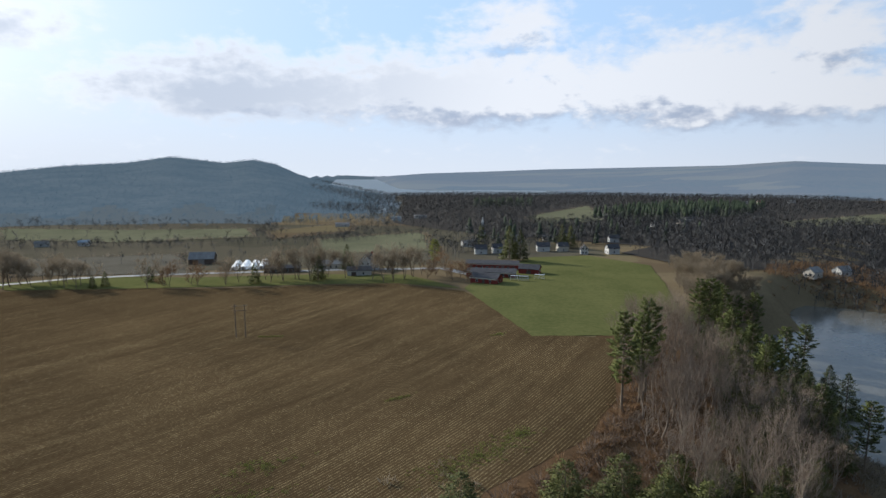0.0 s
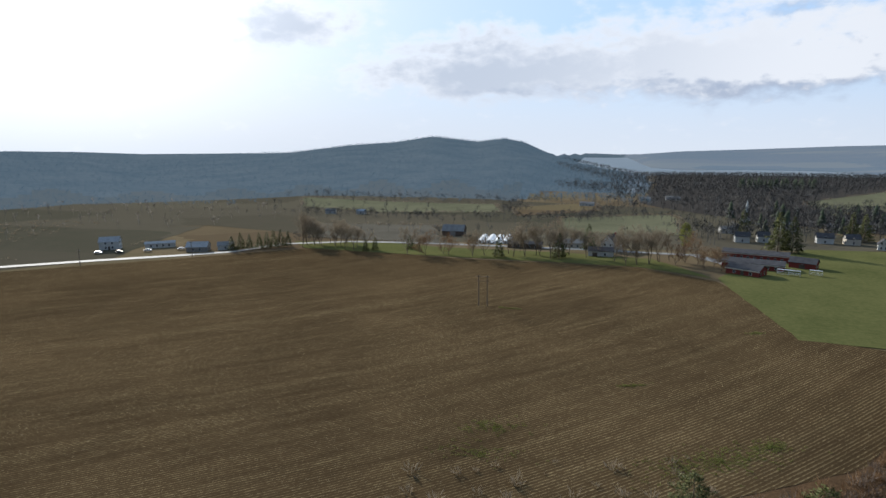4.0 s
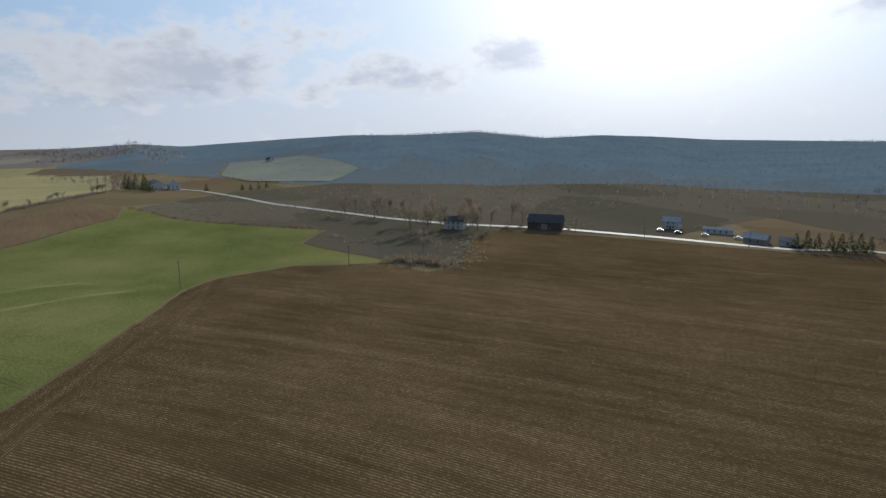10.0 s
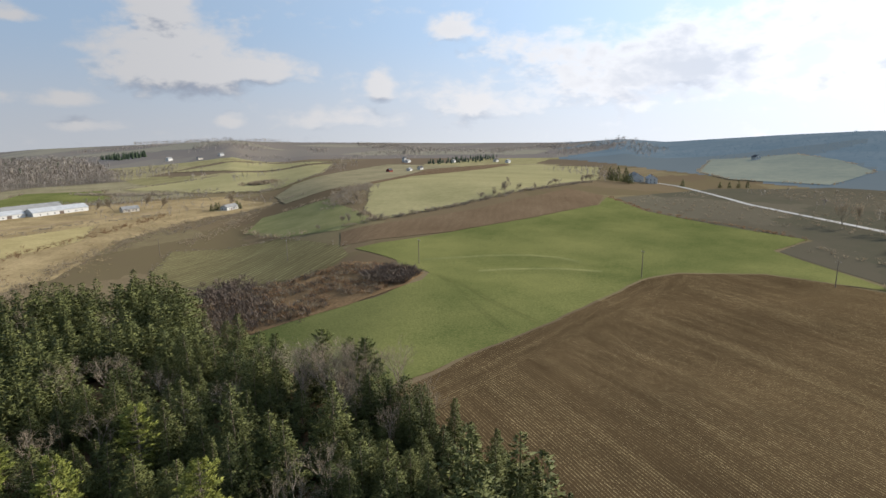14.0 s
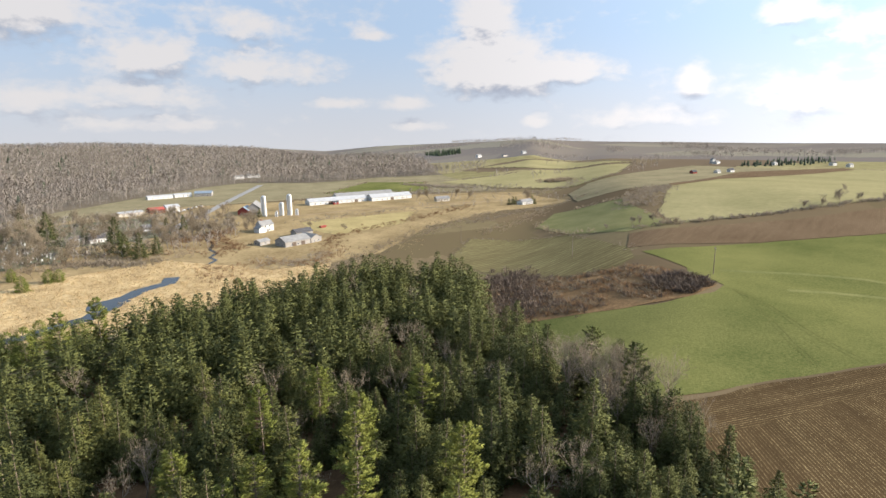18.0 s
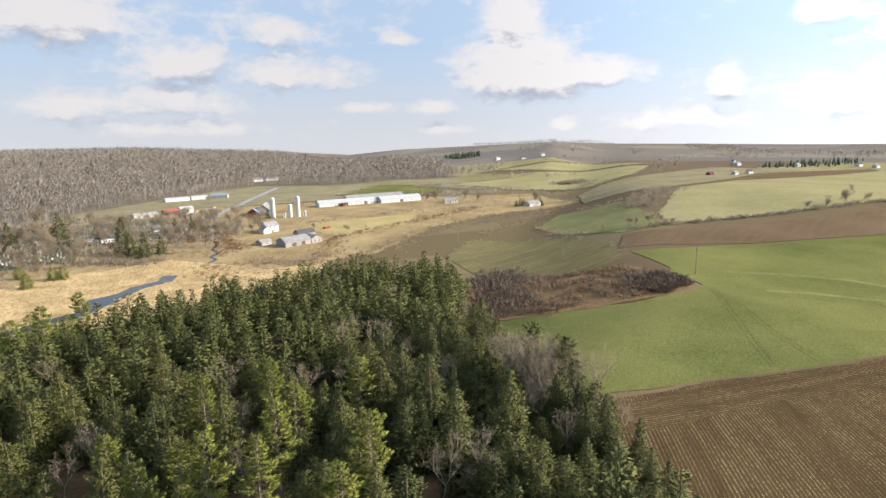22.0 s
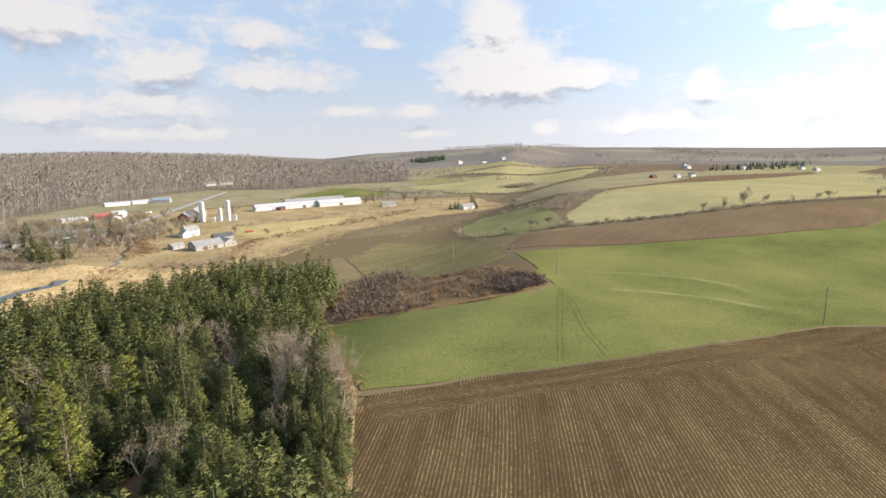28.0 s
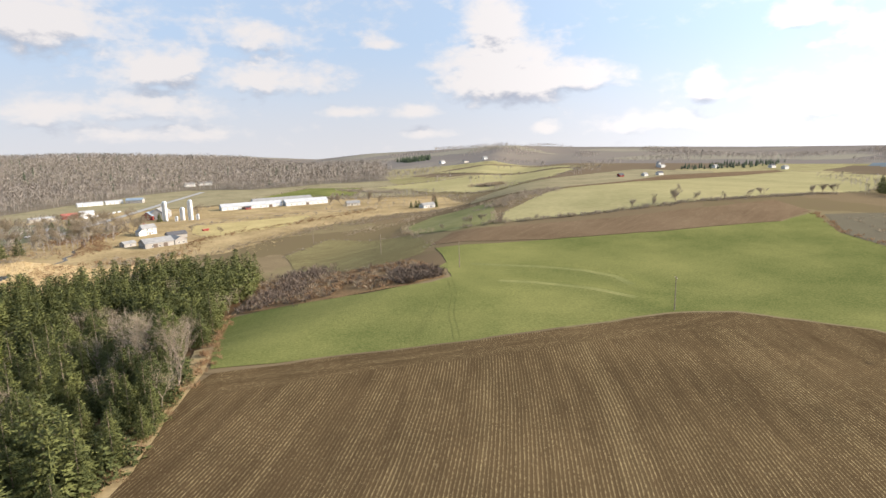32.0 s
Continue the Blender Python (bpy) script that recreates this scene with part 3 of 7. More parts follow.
def ridge(name, line, width, rise, material, label):
    """A low grassy terrace bank that swells out of the field."""
    pts = [Vector((*p, 0)) for p in outline(line, 3, .4, closed=False)]
    v, f, m = [], [], 23
    for k, p in enumerate(pts):
        d = (pts[min(k + 2, len(pts) - 1)] - pts[max(k - 2, 0)]).normalized()
        ends = math.sin(math.pi * min(1, max(0, k / (len(pts) - 1)))) ** .5
        for j in range(m):
            u = 2 * j / (m - 1) - 1
            q = p + Vector((-d.y, d.x, 0)) * u * width / 2
            v.append((q.x, q.y, float(height(q.x, q.y)) + .1 + rise * ends * .5 * (1 + math.cos(math.pi * u)) - .06 * (abs(u) > .99)))
    for k in range(len(pts) - 1):
        f += [(m * k + j, m * k + j + 1, m * k + j + m + 1, m * k + j + m) for j in range(m - 1)]
    ob = mesh_object(name, v, f, material, smooth=True)
    ob.data.materials.append(CROP_CREST)
    # the crest strip takes the thin wheat with sunlight in its colour
    ob.data.polygons.foreach_set("material_index", [1 if k % (m - 1) in (9, 10, 11) and .12 < k / len(f) < .85 else 0 for k in range(len(f))])
    return tagged(ob, label, "terrace", kind="structure")


PLOUGH = [(-106, -77), (-139, -73), (-170, -64), (-206, -56), (-248, -48), (-264, -38), (-277, -22), (-281, -5), (-278, 21), (-271, 41), (-254, 54), (-262, 72), (-300, 86), (-331, 100),
          (-357, 127), (-335, 156), (-296, 199), (-248, 246), (-216, 277), (-187, 281), (-134, 278), (-101, 278), (-63, 282), (-24, 282), (10, 265), (23, 234), (35, 196), (58, 192),
          (52, 165), (44, 140), (30, 118), (8, 98), (-20, 62), (-48, 26), (-68, -8), (-84, -32), (-92, -56), (-99, -69)]
CROPLAND = [(-106, -81), (-114, -128), (-124, -162), (-149, -154), (-171, -133), (-197, -127), (-210, -132), (-226, -165), (-238, -196), (-295, -168), (-353, -142), (-426, -118), (-470, -124),
            (-421, -84), (-397, -37), (-377, 13), (-335, -3), (-308, 18), (-276, 42), (-281, -5), (-264, -38), (-248, -48), (-206, -56), (-170, -64), (-139, -73)]
STRIP = [(-241, -209), (-271, -234), (-326, -205), (-366, -187), (-450, -170), (-502, -168), (-474, -128), (-426, -119), (-353, -143), (-295, -169)]
PASTURE_HILL = [(-306, -229), (-356, -212), (-426, -196), (-500, -188), (-668, -187), (-950, -265), (-965, -417), (-772, -484), (-499, -387), (-366, -286), (-330, -262)]
field("ploughed_field", PLOUGH, SOIL, "bare ploughed brown field with curving rows of pale stubble", .15, 4)
field("crop_field", CROPLAND, CROP, "young green winter crop on gently rolling land", .17, 5)
field("tilled_strip", STRIP, STRIP_SOIL, "long tilled brown strip along a hedgerow", .2, 7)
field("hill_pasture", PASTURE_HILL, PALE, "broad pale green pasture on a low hill", .25, 12)
field("hill_pasture", [(-285, -337), (-339, -378), (-383, -338), (-347, -299), (-304, -230), (-275, -240), (-268, -280)], CROP_PALE, "small bright green field below the hill", .2, 8)
field("tilled_strip", [(-473, -366), (-647, -431), (-828, -417), (-950, -420), (-980, -450), (-795, -500), (-519, -402)], STRIP_SOIL, "dark tilled strip behind the pale pasture", .5, 14)
field("headland", [(-104, -74), (-139, -71), (-170, -62), (-206, -54), (-247, -46), (-262, -36), (-254, -27), (-241, -34), (-203, -43), (-168, -51), (-139, -59), (-104, -62)], HEADLAND, "bare ploughed headland along the green crop", .19, 4, .9)
field("grass_verge", [(-103, -79), (-139, -73.8), (-170, -64.8), (-206, -56.8), (-248, -48.8), (-265.2, -38), (-282.2, -5), (-279.2, 22), (-277, 43), (-278, 22), (-281, -5), (-264, -37), (-247.4, -47.6), (-206, -55.6), (-170, -63.6), (-139, -72.6), (-105, -77)], ROUGH, "narrow strip of dead tan grass between the fields", .22, 4, .9)
ridge("grass_terrace", [(-222, -158), (-228, -150), (-240, -136), (-251, -125), (-263, -106), (-266, -92), (-262, -80), (-256, -66)], 22, .55, CROP, "low grassy terrace bank in the crop")
ridge("grass_terrace", [(-216, -124), (-222, -114), (-232, -104), (-244, -86), (-250, -67), (-250, -55)], 22, .6, CROP, "low grassy terrace bank beside the pole")
for dx in (0, 2.0):
    ribbon("wheel_track", [(-207 + dx, -126), (-197 + dx, -106), (-185 + dx, -88), (-174 + dx, -66)], .17, CROP_DARK, "dark tractor wheel track pressed into the crop", .22, "track")
    ribbon("wheel_track", [(-207 + dx, -124), (-186 + dx, -100), (-172 + dx, -84), (-161 + dx, -71)], .17, CROP_DARK, "faint tractor wheel track pressed into the crop", .22, "track")
field("stubble_field", [(-223, -333), (-267, -282), (-243, -210), (-226, -190), (-206, -186), (-190, -197), (-172, -236), (-180, -290)], STUBBLE, "dark field with pale green drilled rows", .2, 6)
field("brush_hollow", [(-150, -228), (-190, -192), (-216, -182), (-214, -147), (-207, -133), (-186, -129), (-163, -139), (-128, -165)], MUD, "damp hollow with russet brush", .3, 5)
field("valley_meadow", [(150, -350), (60, -336), (30, -362), (-2, -370), (-32, -379), (-60, -346), (-79, -319), (-116, -318), (-150, -326), (-228, -400), (-330, -440), (-410, -430), (-450, -560), (-380, -600), (-250, -660), (-180, -640), (-60, -660), (40, -600), (120, -520), (200, -450)], MEADOW, "rough tan meadow and scrub on the valley floor", .1, 9, 3, "meadow")
field("reed_marsh", [(60, -335), (30, -361), (-2, -369), (-32, -378), (-60, -345), (-79, -318), (-115, -317), (-91, -270), (-59, -262), (-22, -254), (8, -235), (60, -235)], REED, "pale tan reed marsh along the creek", .2, 6)
field("hay_field", [(-147, -480), (-260, -486), (-215, -423), (-150, -405), (-141, -431)], HAY, "mown tan hay field beside the farm", .2, 8)
field("valley_meadow", [(110, -632), (34, -700), (-64, -820), (-130, -890), (-190, -1040), (-240, -1040), (-275, -870), (-325, -870), (-400, -900), (-514, -870), (-440, -600), (-250, -655), (-60, -655), (60, -600)], TANMEADOW, "tan rough grass between farm and woods", .09, 18, 3, "meadow")
field("valley_meadow", [(-392, -405), (-474, -378), (-640, -444), (-800, -436), (-900, -500), (-880, -640), (-700, -590), (-540, -540), (-450, -480)], TANMEADOW, "tan scrubby meadow behind the hill pasture", .45, 14, 4, "meadow")
field("farm_pasture", [(-242, -695), (-354, -813), (-421, -757), (-366, -641)], CROP, "green pasture behind the long barn", .3, 14)
field("far_pasture", [(-438, -743), (-677, -804), (-852, -742), (-660, -600), (-524, -545), (-461, -613)], PALE, "pale green pasture on the far slope", .6, 16)
field("far_pasture", [(-635, -930), (-859, -948), (-900, -774), (-690, -822)], PALE, "pale pasture below the far hilltop", .8, 18)
field("fallow_land", [(-640, 160), (-360, 345), (-240, 335), (-190, 330), (0, 345), (120, 400), (60, 520), (-40, 640), (-250, 700), (-480, 640), (-640, 420)], FALLOW, "dull fallow fields between road and hill", .12, 16, 3)
field("fallow_land", [(-470, -116), (-640, -60), (-720, 40), (-660, 200), (-360, 338), (-300, 212), (-335, 160), (-357, 130), (-331, 103), (-262, 75), (-277, 45), (-308, 20), (-335, 0), (-377, 15), (-397, -35), (-421, -82)], FALLOW, "dull fallow fields along the country road", .11, 14, 2)
field("school_lawn", [(10, 271), (31, 321), (58, 378), (98, 387), (125, 343), (108, 272), (98, 234), (72, 195), (31, 194), (20, 233)], LAWN, "green playing field beside the red school", .2, 6)
field("lawn", [(-216, 279), (-240, 300), (-185, 318), (-141, 310), (-69, 315), (-20, 310), (8, 270), (-24, 284), (-63, 284), (-134, 280)], LAWN, "roadside lawn under bare trees", .2, 6)
field("far_pasture", [(-404, 522), (-477, 618), (-350, 609), (-215, 633), (-177, 536), (-289, 500)], DULL, "pale field below the wooded hill", .4, 12)
field("far_pasture", [(-184, 595), (-112, 696), (-88, 580), (-152, 508)], ROUGH, "green field below the wooded hill", .4, 12)
field("far_pasture", [(-111, 502), (-24, 558), (-12, 512), (-10, 411), (-90, 405)], DULL, "dull green field behind the houses", .4, 12)
field("tilled_strip", [(-295, 394), (-191, 416), (-147, 324), (-243, 323)], DULLSOIL, "pale tilled field across the road", .3, 10)
field("far_pasture", [(111, 776), (276, 1101), (204, 725), (104, 600)], DULL, "pale clearing among dark woods", .8, 20)
field("far_pasture", [(393, 682), (646, 849), (560, 692), (366, 604)], DULL, "sunlit pasture on the valley side", .8, 20)
# HILLFIELD glows as well, for haze over this field
field("far_pasture", [(-1150, -120), (-1120, 10), (-1000, 60), (-860, 90), (-740, 40), (-780, -60), (-900, -110)], HILLFIELD, "pale field below the hill farm, with painted haze", 1.0, 20)
ribbon("road", [(-700, -150), (-643, -99), (-513, -24), (-456, 30), (-419, 62), (-385, 100), (-351, 161), (-304, 208), (-251, 255), (-237, 290), (-205, 312), (-160, 322), (-60, 330), (0, 330), (20, 300)], 6, ASPHALT, "narrow grey country road")
ribbon("road", [(-40, -480), (-59, -531), (-94, -608), (-145, -729), (-207, -872)], 8, ASPHALT, "grey road past the farm shops")
ribbon("road", [(-110, -512), (-149, -520), (-206, -526), (-302, -515), (-420, -500)], 4, DIRT, "pale farm lane")


def stream_material():
    m = bpy.data.materials.new("stream_water")
    m.use_nodes = True
    p = m.node_tree.nodes["Principled BSDF"]
    p.inputs["Base Color"].default_value = (.02, .024, .026, 1)
    p.inputs["Roughness"].default_value, p.inputs["IOR"].default_value = .05, 1.33
    return m


STREAM = stream_material()
POND = surface("pond_scum_water", (.062, .060, .050), (.125, .120, .102), .03, .3, .16, .01, spec=.16)
# the lake's sky reflection is put into its blue base colour
LAKE = surface("sky_toned_lake_water", (.085, .115, .135), (.125, .155, .175), .002, .02, .40, 0, spec=.10)
field("pond", [(150, 255), (163, 284), (186, 300), (216, 288), (248, 252), (258, 200), (250, 160), (215, 105), (165, 82), (112, 105), (94, 140), (92, 170), (112, 215)], POND, "still grey pond with floating scum", 0, 8, .8, "water", level=-25.0)
ribbon("creek", [(90, -240), (60, -246), (37, -257), (28, -258), (18, -268), (8, -272), (2, -283), (3, -293), (-8, -300), (-14, -310), (-27, -318), (-30, -330)], 8, STREAM, "creek winding through reeds", .3, "water")
ribbon("creek", [(-52, -352), (-58, -362), (-56, -372), (-62, -384), (-60, -398), (-66, -420), (-64, -440), (-70, -462)], 2.2, STREAM, "thin dark stream below the farm", .3, "water")
field("backwater", [(-2, -280), (9, -284), (8, -296), (-4, -302), (-9, -292)], STREAM, "still backwater among the reeds", .32, 4, .8, "water")
lake = field("lake", [(-1500, 1850), (1200, 1850), (1400, 3650), (-1500, 3650)], LAKE, "long pale lake between hills", 0, 150, 0, "water", level=-61.0)

# ---- trees ----


def tri_object(name, verts, tris, material, parent=None, normals=None):
    """A mesh of triangles from large arrays; foliage may bring the soft normals of its whole crown."""
    me = bpy.data.meshes.new(name)
    verts, tris = np.ascontiguousarray(verts, dtype=np.float32), np.ascontiguousarray(tris, dtype=np.int32)
    me.vertices.add(len(verts))
    me.vertices.foreach_set("co", verts.ravel())
    me.loops.add(tris.size)
    me.loops.foreach_set("vertex_index", tris.ravel())
    me.polygons.add(len(tris))
    me.polygons.foreach_set("loop_start", np.arange(0, tris.size, 3, dtype=np.int32))
    me.materials.append(material)
    me.update(calc_edges=True)
    if normals is not None:
        me.normals_split_custom_set_from_vertices(np.asarray(normals, float).tolist())
    ob = new(name, me)
    if parent:
        ob.parent = parent
    return ob


def tube(line, radii, sides=5):
    """A tapered limb along a line of points."""
    line, out, tris = np.asarray(line, float), [], []
    for k, p in enumerate(line):
        d = line[min(k + 1, len(line) - 1)] - line[max(k - 1, 0)]
        d = d / (np.linalg.norm(d) + 1e-9)
        a = np.cross(d, (0, 0, 1) if abs(d[2]) < .8 else (1, 0, 0))
        a /= np.linalg.norm(a)
        b = np.cross(d, a)
        for j in range(sides):
            t = 2 * math.pi * j / sides
            out.append(p + radii[k] * (math.cos(t) * a + math.sin(t) * b))
    for k in range(len(line) - 1):
        for j in range(sides):
            a0, a1 = k * sides + j, k * sides + (j + 1) % sides
            tris += [(a0, a1, a1 + sides), (a0, a1 + sides, a0 + sides)]
    return np.array(out), np.array(tris)


def merge(pieces):
    v, t, n = [], [], 0
    for a, b in pieces:
        v.append(a)
        t.append(b + n)
        n += len(a)
    return np.vstack(v), np.vstack(t)


def sprays(centre, out, soft, size, r, wide=.34):
    """Needle sprays: one narrow triangle at each centre, pointing along its bough, with the crown's soft normal."""
    n = len(centre)
    out = out / (np.linalg.norm(out, axis=1, keepdims=True) + 1e-9)
    soft = soft / (np.linalg.norm(soft, axis=1, keepdims=True) + 1e-9)
    side = np.cross(out, soft + r.normal(0, .5, (n, 3)))
    side /= np.linalg.norm(side, axis=1, keepdims=True) + 1e-9
    s = size[:, None]
    tip = centre + out * s * .7
    w = wide * r.uniform(.7, 1.3, (n, 1))
    a, b = centre - out * s * .3 + side * s * w, centre - out * s * .3 - side * s * w
    flip = np.einsum("ij,ij->i", np.cross(a - tip, b - tip), soft) < 0
    a[flip], b[flip] = b[flip].copy(), a[flip].copy()
    v = np.stack([tip, a, b], 1).reshape(-1, 3)
    return v, np.arange(3 * n).reshape(-1, 3), np.repeat(soft, 3, 0)


def conifer_shape(seed, tall, wide, dense, style, point=.75):
    """Trunk and crown of an evergreen: a full feathery hemlock or an open white pine with its tiers of boughs."""
    r = np.random.default_rng(seed)
    pine = style == "pine"
    lean = r.normal(0, .012, 2) * tall
    line = [(lean[0] * f * f, lean[1] * f * f, tall * f - .6 * (f == 0)) for f in (0, .25, .5, .75, 1)]
    trunk = tube(line, [tall * .013 * (1.05 - f) + .03 for f in (0, .25, .5, .75, 1)], 6)
    cs, os, ns, ss, limbs = [], [], [], [], []
    levels = np.arange(tall * .30, tall * .985, .8) if pine else np.arange(tall * .1, tall * .985, .55 / dense ** .35)

    def reach_at(f):
        if pine:
            return wide * (1.0 - ((f - .52) / .52) ** 2 * .9 if f > .52 else .62 + .8 * (f - .3))
        return wide * ((1 - f) ** point * 1.14 + .035) * (.82 + .18 * min(1, f / .25))

    for z in levels:
        f = z / tall
        tier = r.uniform(.72, 1.12)
        number = r.integers(4, 7) if pine else int(5 + 4.5 * (1 - f))
        turn = r.uniform(0, 6.28)
        base = np.array([lean[0] * f * f, lean[1] * f * f, z])
        for k in range(number):
            a = turn + 6.283 * k / number + r.normal(0, .3)
            lump = 1 + .42 * noise.noise((math.cos(a) * 1.2 + seed, math.sin(a) * 1.2, z * .33))
            l = max(.28, reach_at(f) * tier * lump * r.uniform(.62, 1.14))
            rise = (r.uniform(.12, .42) if f > .6 else r.uniform(-.1, .2)) if pine else r.uniform(-.30, -.02) + 1.5 * max(0, f - .72)
            out = np.array([math.cos(a), math.sin(a), 0.0])
            across = np.array([-math.sin(a), math.cos(a), 0.0])
            per = int((24 + 26 * l) if pine else dense * (9 + 8.5 * l))
            s = r.uniform(.40 if pine else .26, 1.0, per) ** .75
            u, v = r.normal(0, 1, per), r.normal(0, 1, per)
            girth = (.17 * l + .12) * (1.25 - .75 * s)
            drop = l * (rise * s + (.16 if pine else .10) * s * s)
            off = across * (u * girth)[:, None] + np.array([0, 0, 1.0]) * (v * (.10 if pine else .15 + .03 * l))[:, None]
            cs.append(base + out * (l * s)[:, None] + np.array([0, 0, 1.0]) * drop[:, None] + off)
            os.append(out + across * (u * .55)[:, None] + np.array([0, 0, rise + (.45 if pine else .18)]) + r.normal(0, .30, (per, 3)))
            ns.append(out * .55 + np.array([0, 0, .50]) + across * (u * .30)[:, None] + np.array([0, 0, .35]) * v[:, None] + r.normal(0, .38, (per, 3)))
            ss.append(r.uniform(.65, 1.35, per) * (.44 if pine else .40 + .10 * (1 - f)) / dense ** .5)
            if pine and l > 1:
                limbs.append(tube([base, base + out * l * .9 + np.array([0, 0, l * rise * .9])], [.05, .02], 3))
    crown = sprays(np.vstack(cs), np.vstack(os), np.vstack(ns), np.concatenate(ss), r, .20 if pine else .27)
    if limbs:
        trunk = merge([trunk] + limbs)
    return trunk, crown


def bare_shape(seed, tall, wide, twigs=1100, thick=1.0):
    """Trunk with limbs, and a loose crown of fine bare twigs."""
    r = np.random.default_rng(seed)
    parts, tips = [], []
    split = tall * r.uniform(.22, .40)

    def grow(p, d, l, rad, depth):
        n = 3
        pts = [p]
        for k in range(n):
            d = d + r.normal(0, .15, 3) + np.array([0, 0, .05])
            d /= np.linalg.norm(d)
            pts.append(pts[-1] + d * l / n)
        parts.append(tube(pts, np.linspace(rad, rad * .55, n + 1), 5 if depth == 0 else 3) if depth < 2 else tube([pts[0], pts[-1]], [rad, rad * .45], 3))
        if depth >= 1:
            for q in pts[1:]:
                tips.append((*q, *d))
        if depth >= 4 or l < .5:
            return
        for k in range(r.integers(2, 4) if depth > 1 else r.integers(4, 6)):
            at = pts[-1] if k < 2 else pts[r.integers(1, n + 1)]
            a = r.uniform(0, 6.28)
            spread = r.uniform(.35, 1.0) * wide / (tall * .34)
            nd = d * .75 + np.array([math.cos(a) * spread, math.sin(a) * spread, r.uniform(-.05, .5)])
            grow(at, nd / np.linalg.norm(nd), l * r.uniform(.55, .82) if depth else (tall - split) * r.uniform(.34, .52), rad * r.uniform(.45, .62), depth + 1)

    grow(np.array([0, 0, -.5]), np.array([r.normal(0, .05), r.normal(0, .05), 1.0]), split + .5, tall * .011 + .05, 0)
    tips = np.array(tips)
    twigs = int(twigs * 1.9)
    pick = tips[r.integers(0, len(tips), twigs)]
    c, along = pick[:, :3], pick[:, 3:]
    d = along * .7 + r.normal(0, .62, (twigs, 3)) + np.array([0, 0, .22])
    d /= np.linalg.norm(d, axis=1, keepdims=True)
    c = c + r.normal(0, .016 * tall, (twigs, 3))
    l = r.uniform(.4, 1.5, twigs)[:, None] * tall / 14
    side = np.cross(d, r.normal(0, 1, (twigs, 3)))
    side /= np.linalg.norm(side, axis=1, keepdims=True) + 1e-9
    w = r.uniform(.010, .026, twigs)[:, None] * tall / 14 * thick
    v = np.stack([c - side * w, c + side * w, c + d * l], 1).reshape(-1, 3)
    return merge(parts), (v, np.arange(3 * twigs).reshape(-1, 3))


def tree_thing(name, shape, bark, leaf, label, category, group, crown_name="crown"):
    trunk, crown = shape
    top = new(name)
    tri_object("trunk", *trunk, bark, top)
    tri_object(crown_name, crown[0], crown[1], leaf, top, crown[2] if len(crown) > 2 else None)
    return tagged(top, label, category, group)


def place_trees(name, shapes, spots, bark, leaf, label, category, group):
    """Spreads a few shapes over many spots; each tree is a thing of its own with its own size."""
    firsts = {}
    for k, (x, y, size) in enumerate(spots):
        q = int((x * 7.3 + y * 3.1) % len(shapes)) if len(shapes) > 1 else 0
        m = pose(x, y, float(height(x, y)) - .15, 0, 0, (x * 37 + y * 53) % 360)
        if q not in firsts:
            firsts[q] = tree_thing(name, shapes[q], bark, leaf, label, category, group)
            ob = firsts[q]
        else:
            ob = copy_thing(firsts[q], m)
        ob.matrix_basis = m
        ob.scale = (size, size, size * (1 + .08 * math.sin(x + y)))


def scatter(poly, gap, seed, jitter=.42):
    """Uneven spots over a polygon, about a gap apart."""
    r = np.random.default_rng(seed)
    xs, ys = [p[0] for p in poly], [p[1] for p in poly]
    gx, gy = np.meshgrid(np.arange(min(xs), max(xs), gap), np.arange(min(ys), max(ys), gap * .87))
    gx = gx + (np.arange(gx.shape[0])[:, None] % 2) * gap / 2
    x = gx.ravel() + r.uniform(-jitter, jitter, gx.size) * gap
    y = gy.ravel() + r.uniform(-jitter, jitter, gy.size) * gap
    k = inside(poly, x, y)
    return x[k], y[k]


def sown(name, templates, x, y, low, high, material, label, category, seed, sink=.1, parent=None, widen=1.0):
    """Many small plants, joined: a template at each spot, turned and scaled by chance."""
    r = np.random.default_rng(seed)
    z = height(x, y) - sink
    pick = r.integers(0, len(templates), len(x))
    vs, ts, ns, n = [], [], [], 0
    for q, template in enumerate(templates):
        tv, tt = template[0], template[1]
        k = np.flatnonzero(pick == q)
        if not len(k):
            continue
        a, s = r.uniform(0, 6.283, len(k)), r.uniform(low, high, len(k))
        c, sn = np.cos(a)[:, None], np.sin(a)[:, None]
        w = (s * widen * r.uniform(.85, 1.2, len(k)))[:, None]
        vx = (tv[None, :, 0] * c - tv[None, :, 1] * sn) * w + x[k][:, None]
        vy = (tv[None, :, 0] * sn + tv[None, :, 1] * c) * w + y[k][:, None]
        vz = tv[None, :, 2] * s[:, None] + z[k][:, None]
        vs.append(np.stack([vx, vy, vz], 2).reshape(-1, 3))
        if len(template) > 2:
            tn = template[2]
            ns.append(np.stack([tn[None, :, 0] * c - tn[None, :, 1] * sn, tn[None, :, 0] * sn + tn[None, :, 1] * c, np.tile(tn[None, :, 2], (len(k), 1))], 2).reshape(-1, 3))
        ts.append((tt[None] + (np.arange(len(k)) * len(tv))[:, None, None] + n).reshape(-1, 3))
        n += len(k) * len(tv)
    ob = tri_object(name, np.vstack(vs), np.vstack(ts), material, parent, np.vstack(ns) if ns else None)
    return tagged(ob, label, category, kind="stuff")


